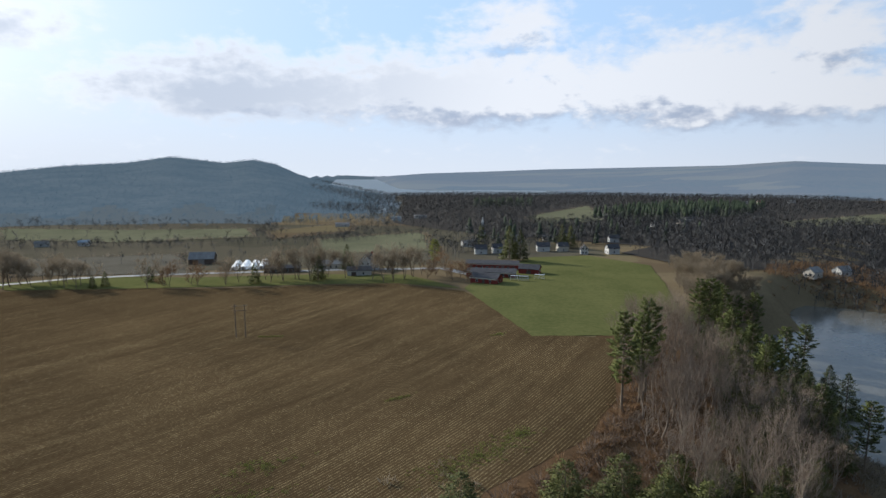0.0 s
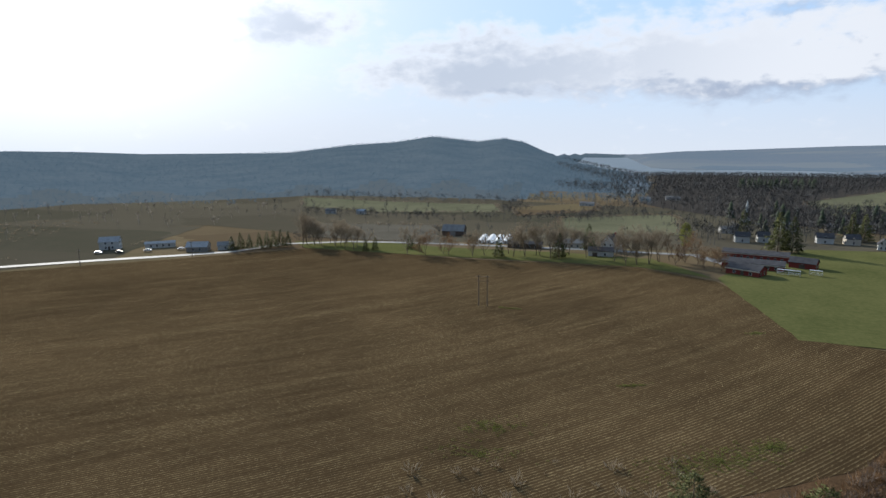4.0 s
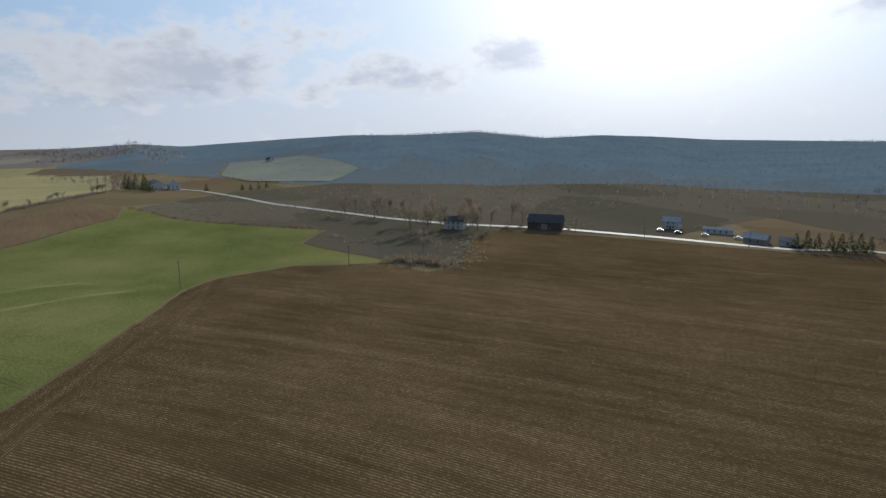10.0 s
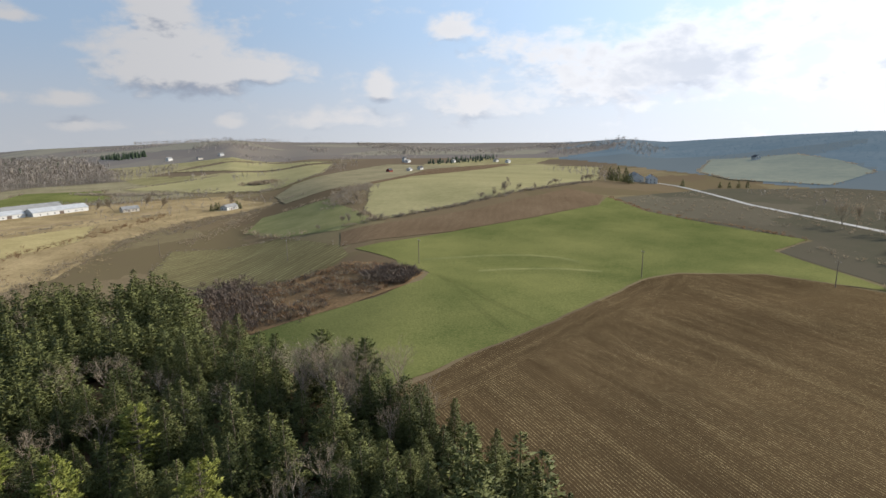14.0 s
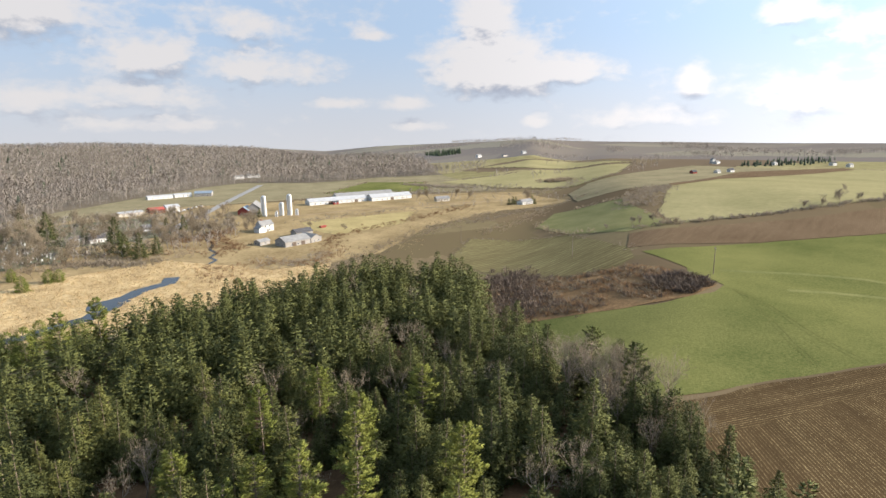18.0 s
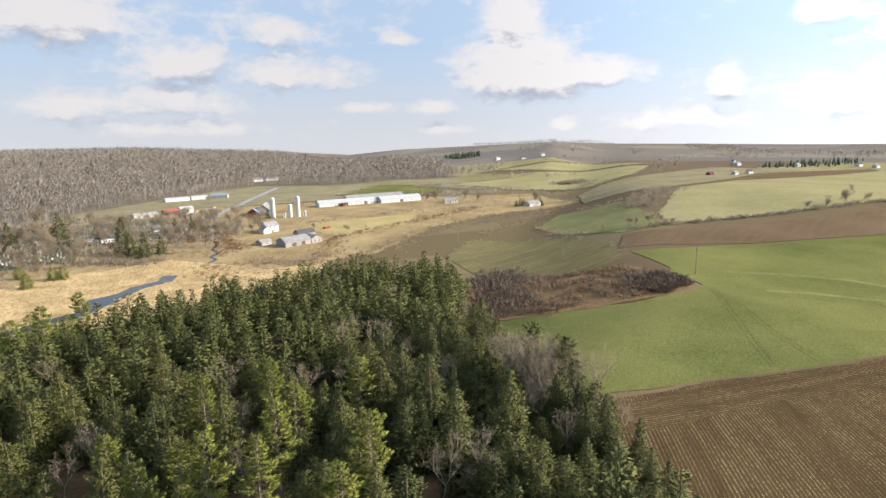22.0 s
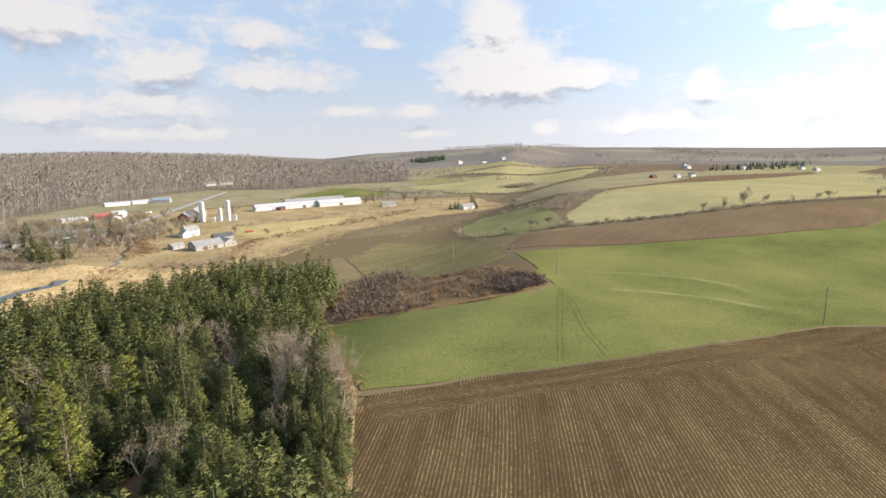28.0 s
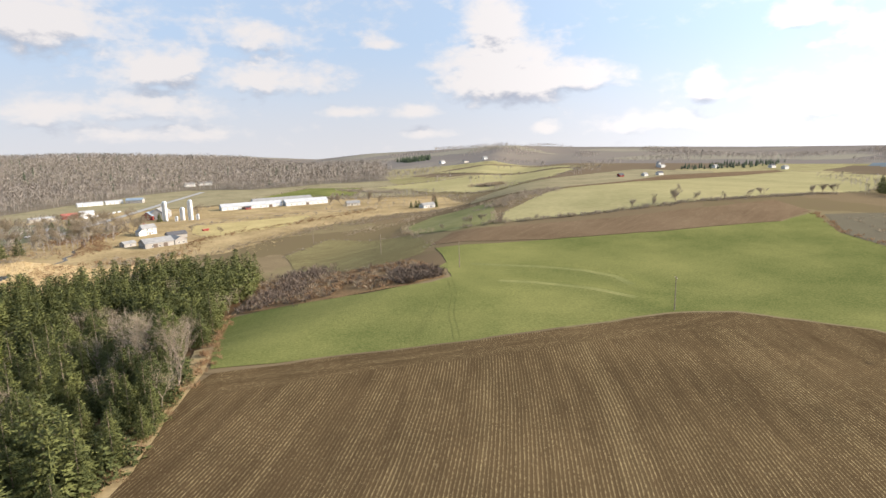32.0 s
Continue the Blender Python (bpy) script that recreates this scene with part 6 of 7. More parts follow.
wide_bushy = [bare_shape(k, t, w, 1300, 2.2) for k, t, w in ((53, 14, 4.6), (54, 13, 5.0))]
far_bare = [far_bare_template(k, 24, 1.5) for k in range(71, 77)]
road_bares = [bare_shape(k, t, w, 750, 2.3) for k, t, w in ((64, 15, 2.7), (65, 14, 3.2), (66, 16, 2.4), (67, 15, 2.9))]
far_brush = [brush_template(k, 18, 1.0, .8, .055) for k in range(261, 266)]
thick_bare = [far_bare_template(k, 24, 1.9) for k in range(271, 276)]
farm_bares = [bare_shape(k, t, w, 1900, 2.2) for k, t, w in ((61, 15, 4.0), (62, 14, 3.6), (63, 12, 4.4))]
near_bare = [far_bare_template(k, 42, .95) for k in range(77, 83)]
far_ever = [far_conifer_template(k) for k in range(81, 85)]
roadside = [(-220, 282, 1.12), (-222, 290, 1.00), (-210, 289, 0.69), (-200, 288, 1.00), (-191, 285, 0.94), (-183, 282, 0.88), (-146, 279, 0.94), (-109, 284, 1.00), (-89, 292, 1.00), (-83, 294, 1.12), (-69, 293, 1.15), (-66, 299, 1.15), (-37, 296, 1.00), (-30, 286, 1.06), (-25, 289, 1.12),
            (-20, 295, 1.12), (-16, 303, 1.00), (-226, 290, 1.12), (-221, 289, 1.12), (-207, 297, 0.88), (-202, 296, 0.88), (-375, 104, 1.12), (-378, 84, 1.12), (-356, 103, 1.00), (-360, 112, 1.12), (-378, 142, 1.00), (-411, 121, 1.00), (-354, 66, 1.00), (-350, 76, 1.12), (-444, 33, 1.00), (-428, 56, 1.12), (-300, 62, 0.62), (-390, 70, 1.00), (-76, 300, 1.00), (-52, 302, 1.00), (-94, 300, 0.88)]
roadside = [(x + dx, y + dy, s * q) for x, y, s in roadside for dx, dy, q in ((0, 0, 1.15), (4.5, 6.5, .9))]
place_trees("roadside_tree", road_bares, roadside, BARK, TANTWIG, "leafless roadside tree beside the ploughed field", "tree", "bare trees along the road")
place_trees("bare_tree", wide_bushy, [(-136, 281, .8), (-123, 284, .75), (-128, 288, .75), (5, 292, .85), (2, 302, .9), (9, 298, .8), (-4, 305, .8), (-140, 284, .7), (-112, 290, .7), (12, 288, .7), (-8, 296, .8)], BARK, RUSSET, "low round russet tree at the lawn", "tree", "bare trees along the road")
evergreens = [(-175, 282, .5), (-171, 286, .55), (-154, 298, .6), (-96, 289, .8), (-65, 296, .95), (42, 362, 1.4), (49, 362, 1.3), (28, 420, 1.2), (-55, 326, 1.0), (89, 428, 1.1), (96, 430, 1.2), (-251, 263, .75), (-247, 266, .6), (-242, 269, .65), (-239, 272, .7), (-236, 275, .65), (-233, 278, .7), (-230, 281, .6), (-254, 259, .7),
              (-367, -472, .55), (-372, -474, .5), (-384, -458, .5), (-390, -470, .6), (-360, -470, .55), (31, -457, 1.1), (-7, -420, 1.0), (-19, -392, .75), (-29, -401, .6), (-43, -483, .55), (-55, -484, .6), (51, -520, .8), (11, -474, .5), (-12, -404, .8), (62, -470, .9), (75, -450, .8), (-124, -532, .7), (-640, -92, .6), (-660, -50, .5), (-668, -42, .5), (-674, -34, .5), (-652, -58, .5), (-640, -150, 1.0), (-650, -160, 1.1), (-632, -146, .9), (-660, -168, 1.0), (-622, -140, .8), (-676, -176, 1.0)]
evergreens = [(x, y, s * (1.5 if -540 < y < -380 and x > -70 else 1)) for x, y, s in evergreens]
place_trees("spruce", spruces, evergreens, BARK, NEEDLE, "dark green spruce standing in the open", "conifer", "spruces by houses and roads")
hedge_trees = [(-409, -197, .55), (-432, -196, .8), (-436, -199, .6), (-448, -191, .5), (-493, -181, .55), (-504, -177, .6), (-391, -199, .5), (-470, -186, .4), (-292, -244, .5), (-298, -238, .5), (-302, -226, .4), (-277, -259, .35), (-324, -217, .35), (-288, -248, .45), (-556, -172, .6), (-580, -176, .7), (-596, -173, .7), (-358, -290, .5)]
place_trees("bare_tree", wide_bares, hedge_trees, BARK, TWIG, "small leafless hedgerow tree", "tree", "hedgerow trees")


def hedge(line, gap, spread, low, high, material, label, seed):
    r = np.random.default_rng(seed)
    xs, ys = [], []
    for (x0, y0), (x1, y1) in zip(line, line[1:]):
        n = max(2, int(math.hypot(x1 - x0, y1 - y0) / gap))
        f = r.random(n)
        xs.append(x0 + (x1 - x0) * f + r.normal(0, spread, n))
        ys.append(y0 + (y1 - y0) * f + r.normal(0, spread, n))
    return sown("hedgerow", far_brush, np.concatenate(xs), np.concatenate(ys), low, high, material, label, "hedge", seed)


hedge([(-280, -240), (-306, -231), (-345, -213), (-391, -200), (-436, -195), (-504, -180), (-602, -178)], .8, 1.8, 1.0, 3.4, TWIG, "scrubby hedgerow between pasture and tilled strip", 101)
hedge([(-470, -124), (-426, -85), (-410, -57), (-400, -26), (-377, 13)], 1.2, 2.0, .8, 2.4, RUSSET, "low brush along the green crop", 102)
hedge([(-282, 44), (-272, 56), (-268, 66)], .35, 4, 2, 5, TANTWIG, "grey bare thicket at the corner of the field", 113)
hedge([(-276, 42), (-262, 72), (-300, 86), (-340, 96)], .7, 5, .6, 2.6, TWIG, "tangled brush beyond the ploughed field", 103)
hedge([(-328, -490), (-251, -446), (-197, -426), (-147, -397), (-120, -350)], .9, 4, .8, 2.8, RUSSET, "russet brush along the valley stream", 104)
hedge([(-436, -544), (-533, -562), (-605, -634)], .9, 7, 1, 3.5, TWIG, "grey brush along the valley", 105)
hedge([(-437, -434), (-366, -429), (-304, -408), (-260, -390)], 1.0, 5, .8, 2.6, TWIG, "brush along the stream bank", 106)
hedge([(-347, -299), (-380, -325), (-427, -350), (-470, -372)], .35, 9, 1.2, 3.6, TWIG, "dark thicket beside the pasture", 107)
hedge([(-57, -300), (-46, -337), (-83, -338), (-104, -315), (-132, -356)], .5, 5, .8, 2.4, RUSSET, "russet brush at the marsh edge", 108)
hedge([(-190, -640), (-250, -650), (-330, -630), (-360, -600)], .8, 6, 1, 4, TWIG, "brush behind the long barn", 109)
hedge([(40, -400), (0, -430), (-40, -410), (-60, -400)], .6, 10, .8, 2.6, RUSSET, "rusty scrub by the creek", 110)
hedge([(-560, -640), (-575, -636), (-590, -640)], .12, 7, 3, 7, TANTWIG, "bare thicket in the far pasture", 111)
hedge([(-380, -740), (-395, -700), (-410, -660), (-430, -640)], .5, 5, 2, 5, TWIG, "dark hedge beside the far pasture", 112)
reeds = [brush_template(k, 22, 1.0, .9, .05) for k in range(91, 95)]
mx, my = scatter([(60, -335), (30, -359), (-2, -367), (-32, -376), (-60, -343), (-79, -316), (-112, -315), (-91, -272), (-59, -264), (-22, -256), (8, -237), (60, -237)], 2.4, 41)
wet = np.array([(90, -240), (60, -246), (37, -257), (28, -258), (18, -268), (8, -272), (2, -283), (3, -293), (-8, -300), (-14, -310), (-27, -318), (-30, -330)], float)
wet = np.vstack([wet[:-1] + (wet[1:] - wet[:-1]) * f for f in (0, .2, .4, .6, .8)] + [[[3, -288], [0, -296], [4, -292]]])
dry = np.hypot(mx[:, None] - wet[:, 0], my[:, None] - wet[:, 1]).min(1) > 5
mx, my = mx[dry], my[dry]
sown("reed_tufts", reeds, mx, my, .8, 1.9, REED, "dense pale tan reeds", "reeds", 42)

SOUTH_WOODS = [(420, -560), (250, -600), (120, -625), (60, -640), (34, -690), (-11, -745), (-64, -810), (-130, -880), (-190, -925), (-240, -890), (-275, -860), (-325, -860), (-400, -890), (-514, -860), (-560, -1000), (-640, -1120), (-760, -1500), (-620, -2700), (500, -2700), (1000, -1500), (800, -1300)]
field("woodland_floor", SOUTH_WOODS, SOUTHFLOOR, "grey-brown leaf litter under bare valley woods", .35, 26, 4, "ground")
sx, sy = scatter(SOUTH_WOODS, 8.8, 51)
yard = np.hypot(sx + 212, sy + 975) < 62
sx, sy = sx[~yard], sy[~yard]
front = (sy > -1000) & (sx < 300)
sown("bare_woods", near_bare, sx[front], sy[front], 7, 19, FARWOOD, "wide grey-brown leafless woods in the valley", "woods", 52)
sx, sy = scatter(SOUTH_WOODS, 16.0, 50)
back = (sy < -992) | (sx > 295)
sown("bare_woods", far_bare, sx[back], sy[back], 9, 20, FARWOOD, "grey-brown leafless woods reaching to the hills", "woods", 49, widen=1.35)
sx, sy = scatter([(300, -420), (120, -440), (60, -520), (40, -600), (90, -625), (400, -560)], 8.0, 53)
sown("bare_woods", near_bare, sx, sy, 8, 14, FARWOOD, "grey-brown leafless trees by the road", "woods", 54)
sx, sy = scatter(SOUTH_WOODS, 17.0, 151)
tall = (sy > -1100) & (sx < 400)
sown("bare_woods", near_bare, sx[tall], sy[tall], 12, 21, TANWOOD, "tall tan leafless trees among the valley woods", "woods", 152)
kx, ky = scatter(SOUTH_WOODS, 130, 55)
sown("far_conifers", far_ever, kx, ky, 10, 18, FARPINE, "scattered dark conifers in the bare woods", "conifers", 56)
NORTH = [(150, 330), (125, 400), (160, 440), (60, 520), (0, 580), (-40, 640), (-220, 690), (-300, 900), (-450, 1500), (-380, 1830), (480, 1830), (1000, 1500), (900, 900), (600, 620), (420, 420), (260, 260), (215, 260)]
field("woodland_floor", [(150, 330), (125, 400), (160, 440), (60, 520), (0, 580), (-40, 640), (-60, 700), (-80, 1200), (-120, 1830), (480, 1830), (1000, 1500), (900, 900), (600, 620), (420, 420), (310, 300), (262, 292), (222, 316), (190, 326)], SHADEFLOOR, "dark leaf litter under the village woods, deepened with painted shade", .4, 30, 4, "ground")
sx, sy = scatter(NORTH, 12, 57)
clear = np.zeros(len(sx), bool)
for hole in ([(111, 776), (276, 1101), (204, 725), (104, 600)], [(393, 682), (646, 849), (560, 692), (366, 604)], [(-60, 760), (40, 790), (40, 720), (-130, 620)]):
    clear |= inside(hole, sx, sy)
for x, y, *_ in village:
    clear |= np.hypot(sx - x, sy - y) < 13
clear |= (np.degrees(np.arctan2(-sx, sy)) > 10 + 3 * np.sin(np.hypot(sx, sy) / 70)) & (np.hypot(sx, sy) > 600)
sx, sy = sx[~clear], sy[~clear]
close = np.hypot(sx, sy) < 950
sown("bare_woods", near_bare, sx[close], sy[close], 8, 15, SHADEWOOD, "dark leafless woods round the village, deepened with painted cloud shade", "woods", 58, widen=1.3)
sown("bare_woods", thick_bare, sx[~close], sy[~close], 8, 14, SHADEWOOD, "dark leafless woods beyond the village, deepened with painted cloud shade", "woods", 158)
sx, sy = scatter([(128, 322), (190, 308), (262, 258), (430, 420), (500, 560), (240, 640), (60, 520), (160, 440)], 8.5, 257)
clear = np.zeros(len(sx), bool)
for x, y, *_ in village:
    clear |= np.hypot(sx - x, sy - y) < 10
sown("bare_woods", near_bare, sx[~clear], sy[~clear], 8, 14, SHADEWOOD, "dark leafless woods between pond and village, deepened with painted cloud shade", "woods", 258)
kx, ky = scatter([(190, 760), (260, 700), (420, 800), (560, 1000), (420, 1050), (300, 900)], 13, 59)
sown("far_conifers", far_ever, kx, ky, 13, 20, FARPINE, "dark conifer plantation beyond the village", "conifers", 60)
kx, ky = scatter([(20, 420), (160, 440), (260, 560), (120, 640), (0, 560)], 34, 61)
sown("far_conifers", far_ever, kx, ky, 10, 17, FARPINE, "dark conifers among the village houses", "conifers", 62)
kx, ky = scatter([(60, 1060), (170, 1090), (180, 1150), (60, 1130)], 14, 63)
sown("far_conifers", far_ever, kx, ky, 13, 20, FARPINE, "dark conifers before the lake", "conifers", 64)
kx, ky = scatter([(-900, -560), (-1010, -520), (-1150, -540), (-1260, -590), (-1100, -620), (-950, -600)], 15, 65)
sown("far_conifers", far_ever, kx, ky, 6, 10.5, FARPINE, "dark conifers on the distant ridge", "conifers", 66)

# woods on the hills
HILLWOODS = [(-100, 760), (-230, 1850), (-520, 1950), (-800, 1900), (-1250, 1500), (-1400, 1150), (-1450, 500), (-1420, 100), (-1560, -150), (-1300, -230), (-1180, -140), (-1160, 20), (-1000, 90), (-850, 120), (-660, 160), (-640, 300), (-620, 420), (-480, 500), (-500, 640), (-300, 640)]
sx, sy = scatter(HILLWOODS, 19, 71)
hole = inside([(-830, 600), (-713, 720), (-610, 650), (-718, 545)], sx, sy)
sown("hill_woods", thick_bare, sx[~hole], sy[~hole], 6, 9, HILLWOOD, "leafless woods on the hillside, blue-grey haze painted in as a glow", "woods", 72, sink=3.2, widen=1.5)
sx, sy = scatter([(-640, 160), (-360, 330), (-330, 460), (-480, 500), (-620, 420)], 24, 73)
sown("bare_woods", far_bare, sx, sy, 5, 11, FARWOOD, "scattered bare trees and scrub below the hill", "woods", 74)
sx, sy = scatter([(-620, 140), (-640, -60), (-500, 10), (-440, 90), (-400, 160), (-430, 260)], 30, 75)
sown("bare_woods", far_bare, sx, sy, 5, 10, FARWOOD, "scattered scrub in the fallow field", "woods", 76)
for k, (patch, gap, tall) in enumerate([([(-690, -980), (-600, -880), (-470, -860), (-560, -1000)], 11, 13), ([(-1020, -1150), (-900, -1250), (-1100, -1450), (-1250, -1330)], 16, 14), ([(-860, -330), (-760, -250), (-700, -200), (-640, -175), (-620, -165), (-700, -165), (-900, -230)], 13, 9),
                                        ([(-1300, -330), (-1150, -230), (-1500, -250), (-1700, -500), (-1500, -560)], 18, 15), ([(-1300, -700), (-1600, -800), (-1700, -1100), (-1450, -1000)], 22, 14), ([(-480, -600), (-420, -560), (-380, -580), (-440, -640)], 8, 8), ([(-330, -560), (-280, -640), (-370, -640), (-400, -590)], 9, 8)]):
    sx, sy = scatter(patch, gap, 120 + k)
    sown("bare_woods", far_bare, sx, sy, tall * .7, tall * 1.15, FARWOOD, "grey-brown leafless woodlot between fields", "woods", 140 + k)
kx, ky = scatter([(-780, -1330), (-850, -1330), (-900, -1420), (-800, -1440)], 11, 160)
sown("far_conifers", far_ever, kx, ky, 11, 16, FARPINE, "dark evergreen plantation on the far hill", "conifers", 161)

# bare trees and scrub about the farm and the creek
farm_bare = [(51, -420, .55), (44, -407, .5), (38, -395, .5), (46, -384, .5), (51, -449, .6), (43, -433, .55), (34, -409, .5), (34, -369, .4), (47, -357, .45), (60, -488, .8), (39, -452, .6), (22, -401, .4), (64, -410, .6), (66, -392, .55), (58, -372, .5), (70, -430, .7), (-61, -456, .6), (-51, -436, .5), (-87, -468, .5), (-97, -494, .6), (-88, -519, .6), (-104, -470, .6), (-98, -452, .5),
             (-64, -470, .8), (-58, -455, .7), (-72, -448, .75), (-100, -478, .8), (-92, -488, .7), (-86, -470, .6), (-112, -500, .8), (30, -440, .9), (44, -452, .9), (20, -430, .7), (60, -470, 1.0), (48, -500, 1.0), (70, -440, .9), (86, -470, 1.0), (10, -520, .8), (-6, -535, .8), (36, -560, .9), (60, -585, 1.0),
             (-48, -445, .6), (-20, -450, .6), (-36, -470, .6), (80, -520, 1.0), (100, -500, 1.0), (54, -410, .7), (76, -398, .8), (-142, -440, .4), (-160, -415, .4), (-340, -545, .7), (-312, -548, .7), (-300, -560, .6), (-346, -528, .6), (-395, -480, .6), (-404, -490, .7), (-80, -545, .7), (-100, -560, .7), (-160, -560, .6)]
vx, vy = scatter([(140, -385), (60, -390), (0, -402), (-70, -410), (-96, -470), (-100, -520), (-70, -600), (40, -590), (120, -520)], 24, 211, .5)
farm_bare = [(x, y, s * 1.35) for x, y, s in farm_bare] + [(x, y, .55 + .4 * abs(math.sin(x))) for x, y in zip(vx.tolist(), vy.tolist())]
place_trees("farm_tree", farm_bares, farm_bare, BARK, TANTWIG, "leafless tan tree near the farm", "tree", "bare trees about the farm")
hedge([(120, -390), (60, -392), (20, -398), (-20, -392), (-50, -396)], .35, 8, .8, 2.8, TANTWIG, "tan scrub between marsh and road", 181)
hedge([(-76, -470), (-70, -430), (-78, -400), (-60, -380)], .3, 6, .8, 2.6, RUSSET, "russet scrub along the stream", 182)
hedge([(-240, -340), (-255, -355), (-290, -370), (-330, -395), (-360, -420)], .5, 5, .6, 2.2, TANTWIG, "tan weeds along the ditch", 183)
hedge([(-170, -330), (-200, -380), (-240, -410), (-280, -440), (-320, -470)], .6, 8, .5, 1.8, HAYWEED, "pale dead weeds on the valley floor", 184)
hedge([(-140, -480), (-190, -500), (-260, -500), (-330, -492)], .8, 5, .6, 2.4, TWIG, "grey hedge along the lane", 185)
hedge([(190, 265), (230, 300), (280, 290), (250, 240)], .25, 12, .8, 3, RUSSET, "red-brown scrub beyond the pond", 186)
hedge([(70, 90), (95, 110), (100, 135), (112, 100)], .3, 8, .6, 2.4, TWIG, "bare scrub on the pond bank", 187)


def border_line(poly, gap, low, high, material, label, seed):
    """A ragged, broken line of brush round a field."""
    r = np.random.default_rng(seed)
    pts = np.array(outline(poly, gap, 2.0))
    on = np.array([noise.noise((x * .02, y * .02, 7.0)) for x, y in pts.tolist()]) > -.12
    pts = pts[on] + r.normal(0, 1.6, (int(on.sum()), 2))
    return sown("hedgerow", far_brush, pts[:, 0], pts[:, 1], low, high, material, label, "hedge", seed)


for k, poly in enumerate([[(-285, -337), (-339, -378), (-383, -338), (-347, -299), (-304, -230), (-275, -240), (-268, -280)], [(-438, -743), (-677, -804), (-852, -742), (-660, -600), (-524, -545), (-461, -613)], [(-635, -930), (-859, -948), (-900, -774), (-690, -822)], [(-242, -695), (-354, -813), (-421, -757), (-366, -641)],
                          [(-404, 522), (-477, 618), (-350, 609), (-215, 633), (-177, 536), (-289, 500)], [(-184, 595), (-112, 696), (-88, 580), (-152, 508)], [(-111, 502), (-24, 558), (-12, 512), (-10, 411), (-90, 405)], [(-295, 394), (-191, 416), (-147, 324), (-243, 323)], PASTURE_HILL, [(-147, -480), (-260, -486), (-215, -423), (-150, -405), (-141, -431)],
                          [(111, 776), (276, 1101), (204, 725), (104, 600)], [(393, 682), (646, 849), (560, 692), (366, 604)], [(-1150, -120), (-1120, 10), (-1000, 60), (-860, 90), (-740, 40), (-780, -60), (-900, -110)], [(-223, -333), (-267, -282), (-243, -210), (-226, -190), (-206, -186), (-190, -197), (-172, -236), (-180, -290)]]):
    border_line(poly, 2.6, 1.0, 4.0 if k not in (8, 9, 13) else 1.8, TANTWIG if k % 3 == 0 else TWIG, "broken line of bare brush round a field", 200 + k)
# woods and fields on the far uplands
for k, (x, y, a, b, turn) in enumerate([(-1300, -900, 160, 60, 20), (-1500, -700, 200, 50, 10), (-1700, -1200, 220, 70, 30), (-1100, -1700, 200, 60, -20), (-700, -1450, 120, 50, 10), (-900, -1000, 90, 20, 15), (-1250, -1150, 120, 30, 40), (-760, -640, 90, 14, 30), (-640, -720, 80, 10, 20), (-980, -800, 120, 14, 25), (-1150, -780, 100, 16, -10), (-820, -880, 70, 9, 5),
                                        (-560, -760, 60, 9, 40), (-480, -900, 90, 20, 30), (-1400, -450, 160, 30, 5), (-1900, -700, 260, 60, 15), (-2000, -1500, 300, 90, 40), (-1500, -1900, 280, 80, -30)]):
    r = np.random.default_rng(300 + k)
    n = int(a * b / 55)
    u, w = r.uniform(-1, 1, n) * a, r.uniform(-1, 1, n) * b
    c, sn = math.cos(radians(turn)), math.sin(radians(turn))
    sown("bare_woods", far_bare, x + u * c - w * sn, y + u * sn + w * c, 8, 15, FARWOOD, "grey-brown woodlot on the far uplands", "woods", 330 + k)
hedge([(24, -392), (8, -394), (-4, -384), (-22, -374)], .22, 5, 1.0, 3.6, TWIG, "grey-brown thicket above the reed marsh", 190)
hedge([(-44, -458), (-52, -438), (-62, -456), (-88, -470)], .3, 6, 1.0, 3.2, RUSSET, "russet thicket by the farm stream", 191)
hedge([(-92, -278), (-116, -308), (-135, -322), (-162, -347), (-189, -366), (-225, -387), (-279, -421), (-329, -430), (-380, -424)], .35, 5, .5, 2.2, TANTWIG, "tan dead weeds along the valley ditch", 192)
hedge([(-84, -347), (-94, -323), (-121, -342)], .3, 6, .8, 2.4, TWIG, "grey scrub above the marsh", 193)
hedge([(-178, -232), (-165, -205), (-150, -180), (-140, -168)], .14, 7, 1.2, 4.0, DARKTWIG, "tall grey-brown thicket against the wood", 194)
sx, sy = scatter([(150, -380), (60, -385), (0, -400), (-60, -400), (-90, -440), (-100, -520), (-60, -600), (40, -590), (120, -520), (200, -450)], 8.5, 195, .5)
sown("scrub_trees", near_bare, sx, sy, 4, 12, FARWOOD, "scattered grey-brown saplings and scrub in the valley", "scrub", 196, widen=1.3)
sx, sy = scatter([(-270, -500), (-330, -470), (-420, -430), (-470, -520), (-440, -600), (-380, -640), (-300, -640)], 17, 197, .5)
sown("scrub_trees", near_bare, sx, sy, 2.5, 7, FARWOOD, "scattered grey-brown scrub beyond the farm", "scrub", 198, widen=1.4)
sx, sy = scatter([(-40, 630), (-60, 760), (-90, 1200), (-150, 1700), (-330, 1500), (-300, 1100), (-330, 900), (-240, 700), (-120, 700)], 13, 199, .5)
sown("bare_woods", thick_bare, sx, sy, 7, 11, HILLWOOD, "leafless woods below the hill, haze painted in as a glow", "woods", 200)
sx, sy = scatter([(-240, 330), (-200, 420), (-300, 400), (-420, 470), (-470, 560), (-200, 520), (-100, 500), (-100, 400), (-10, 400), (0, 340)], 26, 201, .5)
sown("bare_woods", thick_bare, sx, sy, 5, 11, SHADEWOOD, "scattered bare trees behind the road", "woods", 202)
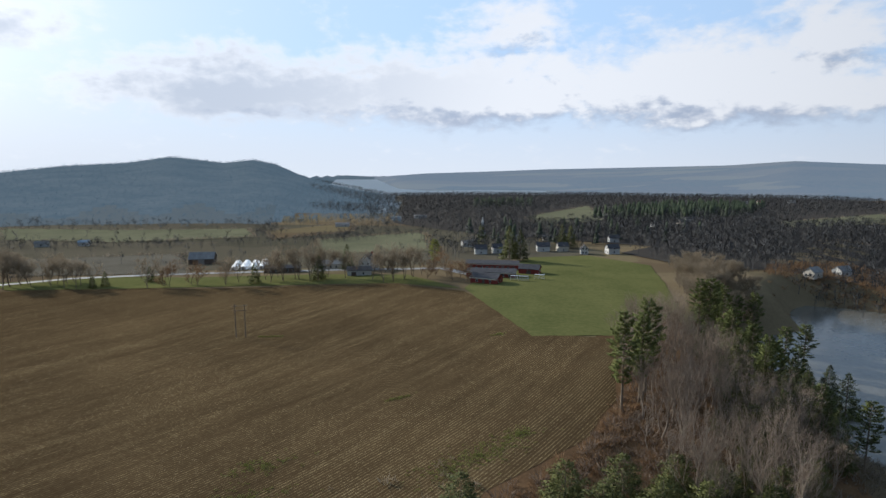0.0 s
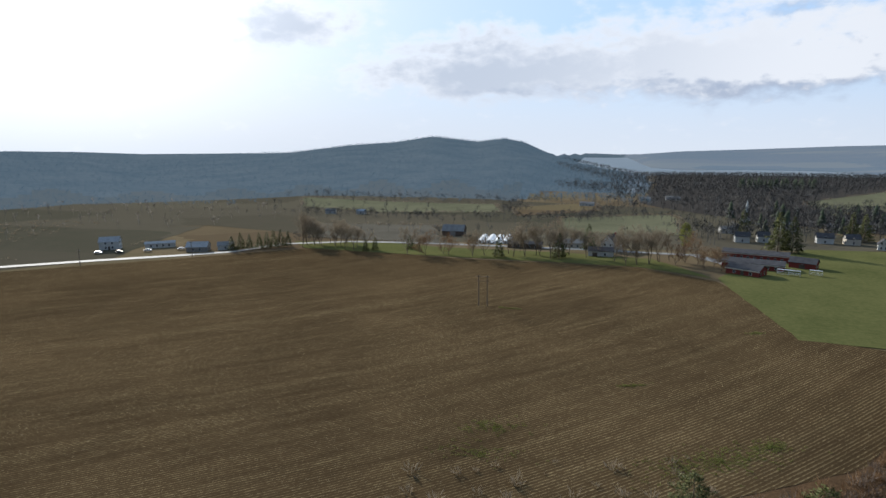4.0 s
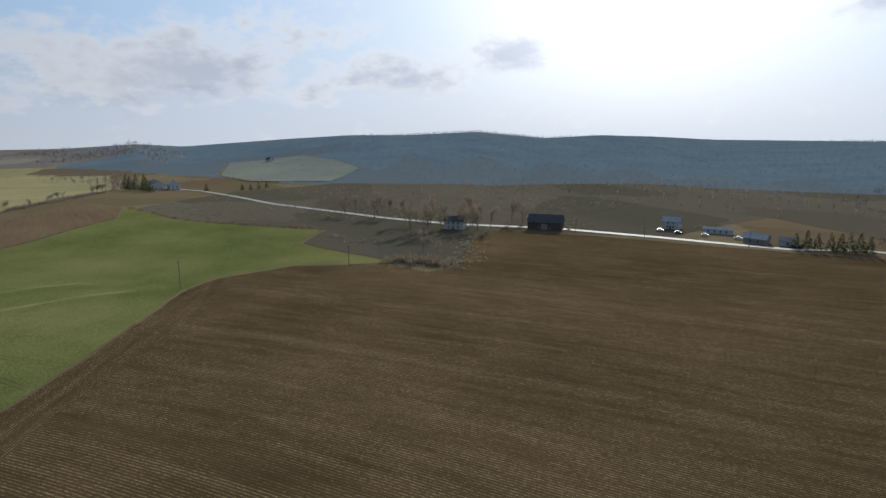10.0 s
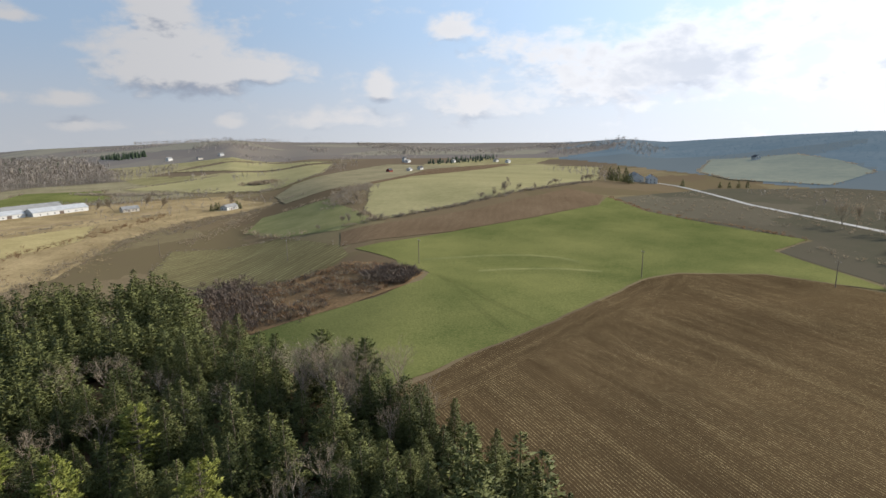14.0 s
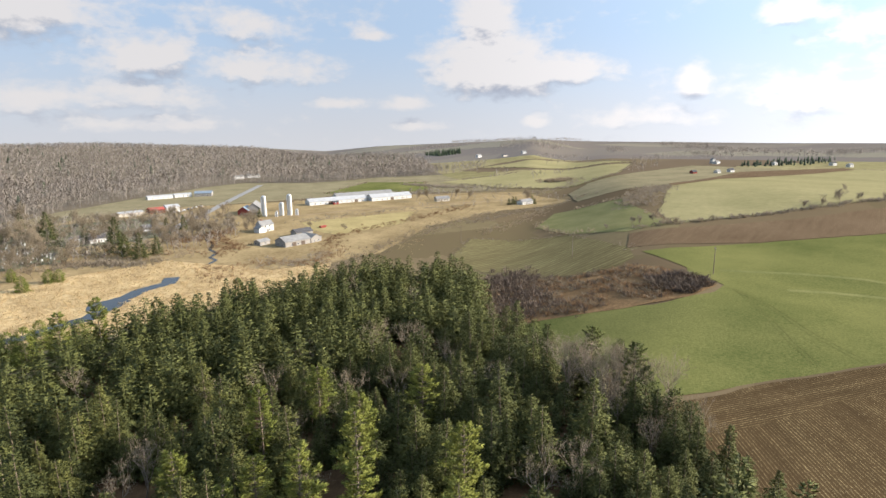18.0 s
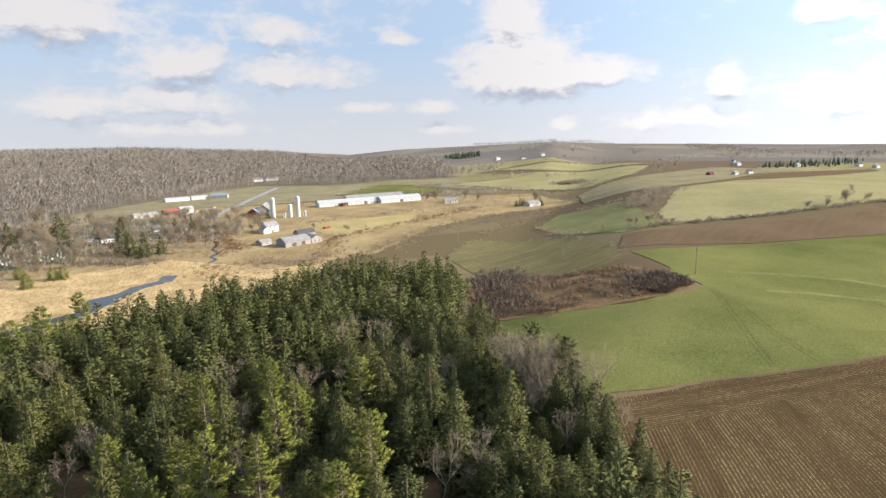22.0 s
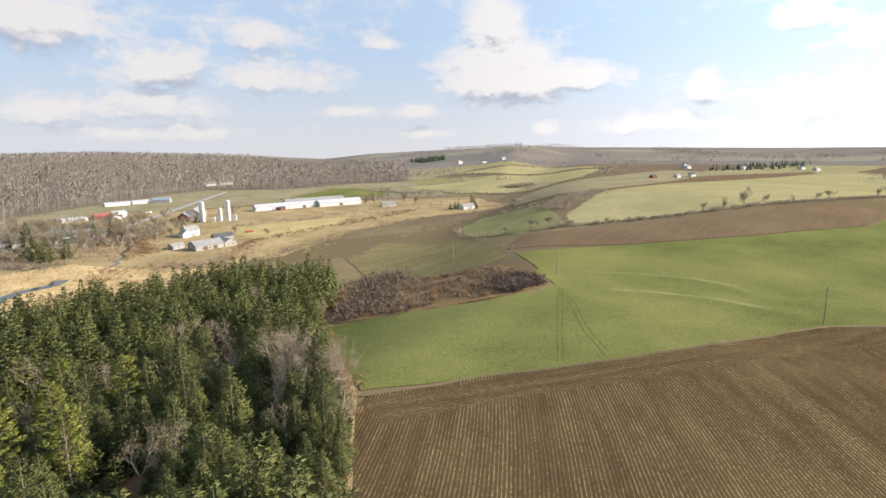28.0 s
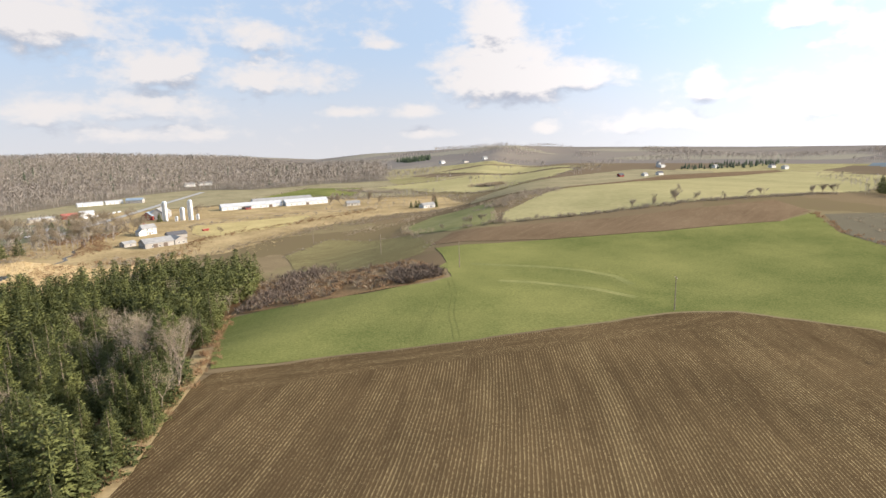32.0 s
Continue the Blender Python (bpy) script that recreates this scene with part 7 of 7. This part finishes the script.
# dark hedgerows and trees between the northern fields, in the shade-darkened wood colour
for k, (line, gap, wide, low, high) in enumerate([
        ([(-356, 459), (-248, 469), (-142, 472), (-71, 498), (-13, 540)], 1.6, 8, 3, 9),
        ([(-481, 624), (-339, 645), (-201, 671), (-102, 723), (-17, 706)], 2.2, 22, 5, 10),
        ([(-196, 654), (-166, 536)], 2.0, 6, 4, 9),
        ([(-277, 369), (-232, 304)], 2.0, 6, 3, 8),
        ([(-104, 471), (-78, 549), (-53, 645)], 1.6, 10, 4, 10),
        ([(-9, 397), (49, 428), (98, 459), (181, 514)], 1.1, 12, 6, 14),
        ([(8, 488), (128, 602), (230, 639)], 1.6, 16, 7, 14),
]):
    r = np.random.default_rng(400 + k)
    xs, ys = [], []
    for (x0, y0), (x1, y1) in zip(line, line[1:]):
        n = max(2, int(math.hypot(x1 - x0, y1 - y0) / gap))
        f = r.random(n)
        xs.append(x0 + (x1 - x0) * f + r.normal(0, wide, n))
        ys.append(y0 + (y1 - y0) * f + r.normal(0, wide, n))
    sown("hedgerow", near_bare, np.concatenate(xs), np.concatenate(ys), low, high, SHADEWOOD, "dark leafless hedgerow trees between the fields", "hedge", 410 + k, widen=1.3)
sx, sy = scatter([(178, 312), (215, 300), (252, 266), (310, 262), (340, 330), (260, 370), (196, 345)], 2.6, 421)
sown("bank_scrub", far_brush, sx, sy, 1.0, 3.4, RUSSET, "russet scrub and reeds along the pond bank", "brush", 422)


def headstone(x, y, turn, tall):
    """A small upright stone on its plinth."""
    top = new("headstone")
    top.matrix_basis = pose(x, y, float(height(x, y)) + .1, 0, 0, turn)
    part("slab", box(-.45, .45, -.14, .14, .2, tall, .05), MARBLE, top)
    part("plinth", box(-.6, .6, -.28, .28, -.3, .22, .03), MARBLE, top)
    return tagged(top, "pale upright headstone on the valley lawn", "headstone", "headstones of the cemetery")


rh = np.random.default_rng(431)
sx, sy = scatter([(26, -418), (30, -462), (50, -500), (78, -500), (84, -440), (60, -405)], 6.5, 432, .3)
for x, y in zip(sx.tolist(), sy.tolist()):
    headstone(x, y, 20 + float(rh.normal(0, 4)), float(rh.uniform(1.1, 2.2)))
field("lawn", [(20, -410), (24, -462), (-20, -462), (-46, -480), (-52, -520), (-36, -596), (30, -585), (70, -520), (96, -500), (92, -430), (62, -398)], DULL, "dull green lawn round houses and headstones", .22, 8, 1.5)
place_trees("white_pine", pines, [(-5, 330, 1.05)], BARK, PINE_NEEDLE, "tall light green pine behind the roadside lawn", "pine", "pines by the houses")
sx, sy = scatter([(-470, -110), (-640, -50), (-700, 60), (-640, 300), (-360, 330), (-310, 215), (-350, 130), (-300, 92), (-340, 10), (-400, -30)], 9.0, 441, .5)
thin = np.array([noise.noise((x * .012, y * .012, 4.0)) for x, y in zip(sx.tolist(), sy.tolist())]) > .0
sown("field_scrub", far_brush, sx[thin], sy[thin], .6, 2.4, TANTWIG, "low tan scrub and dead weeds in the fallow land", "brush", 442, widen=1.4)
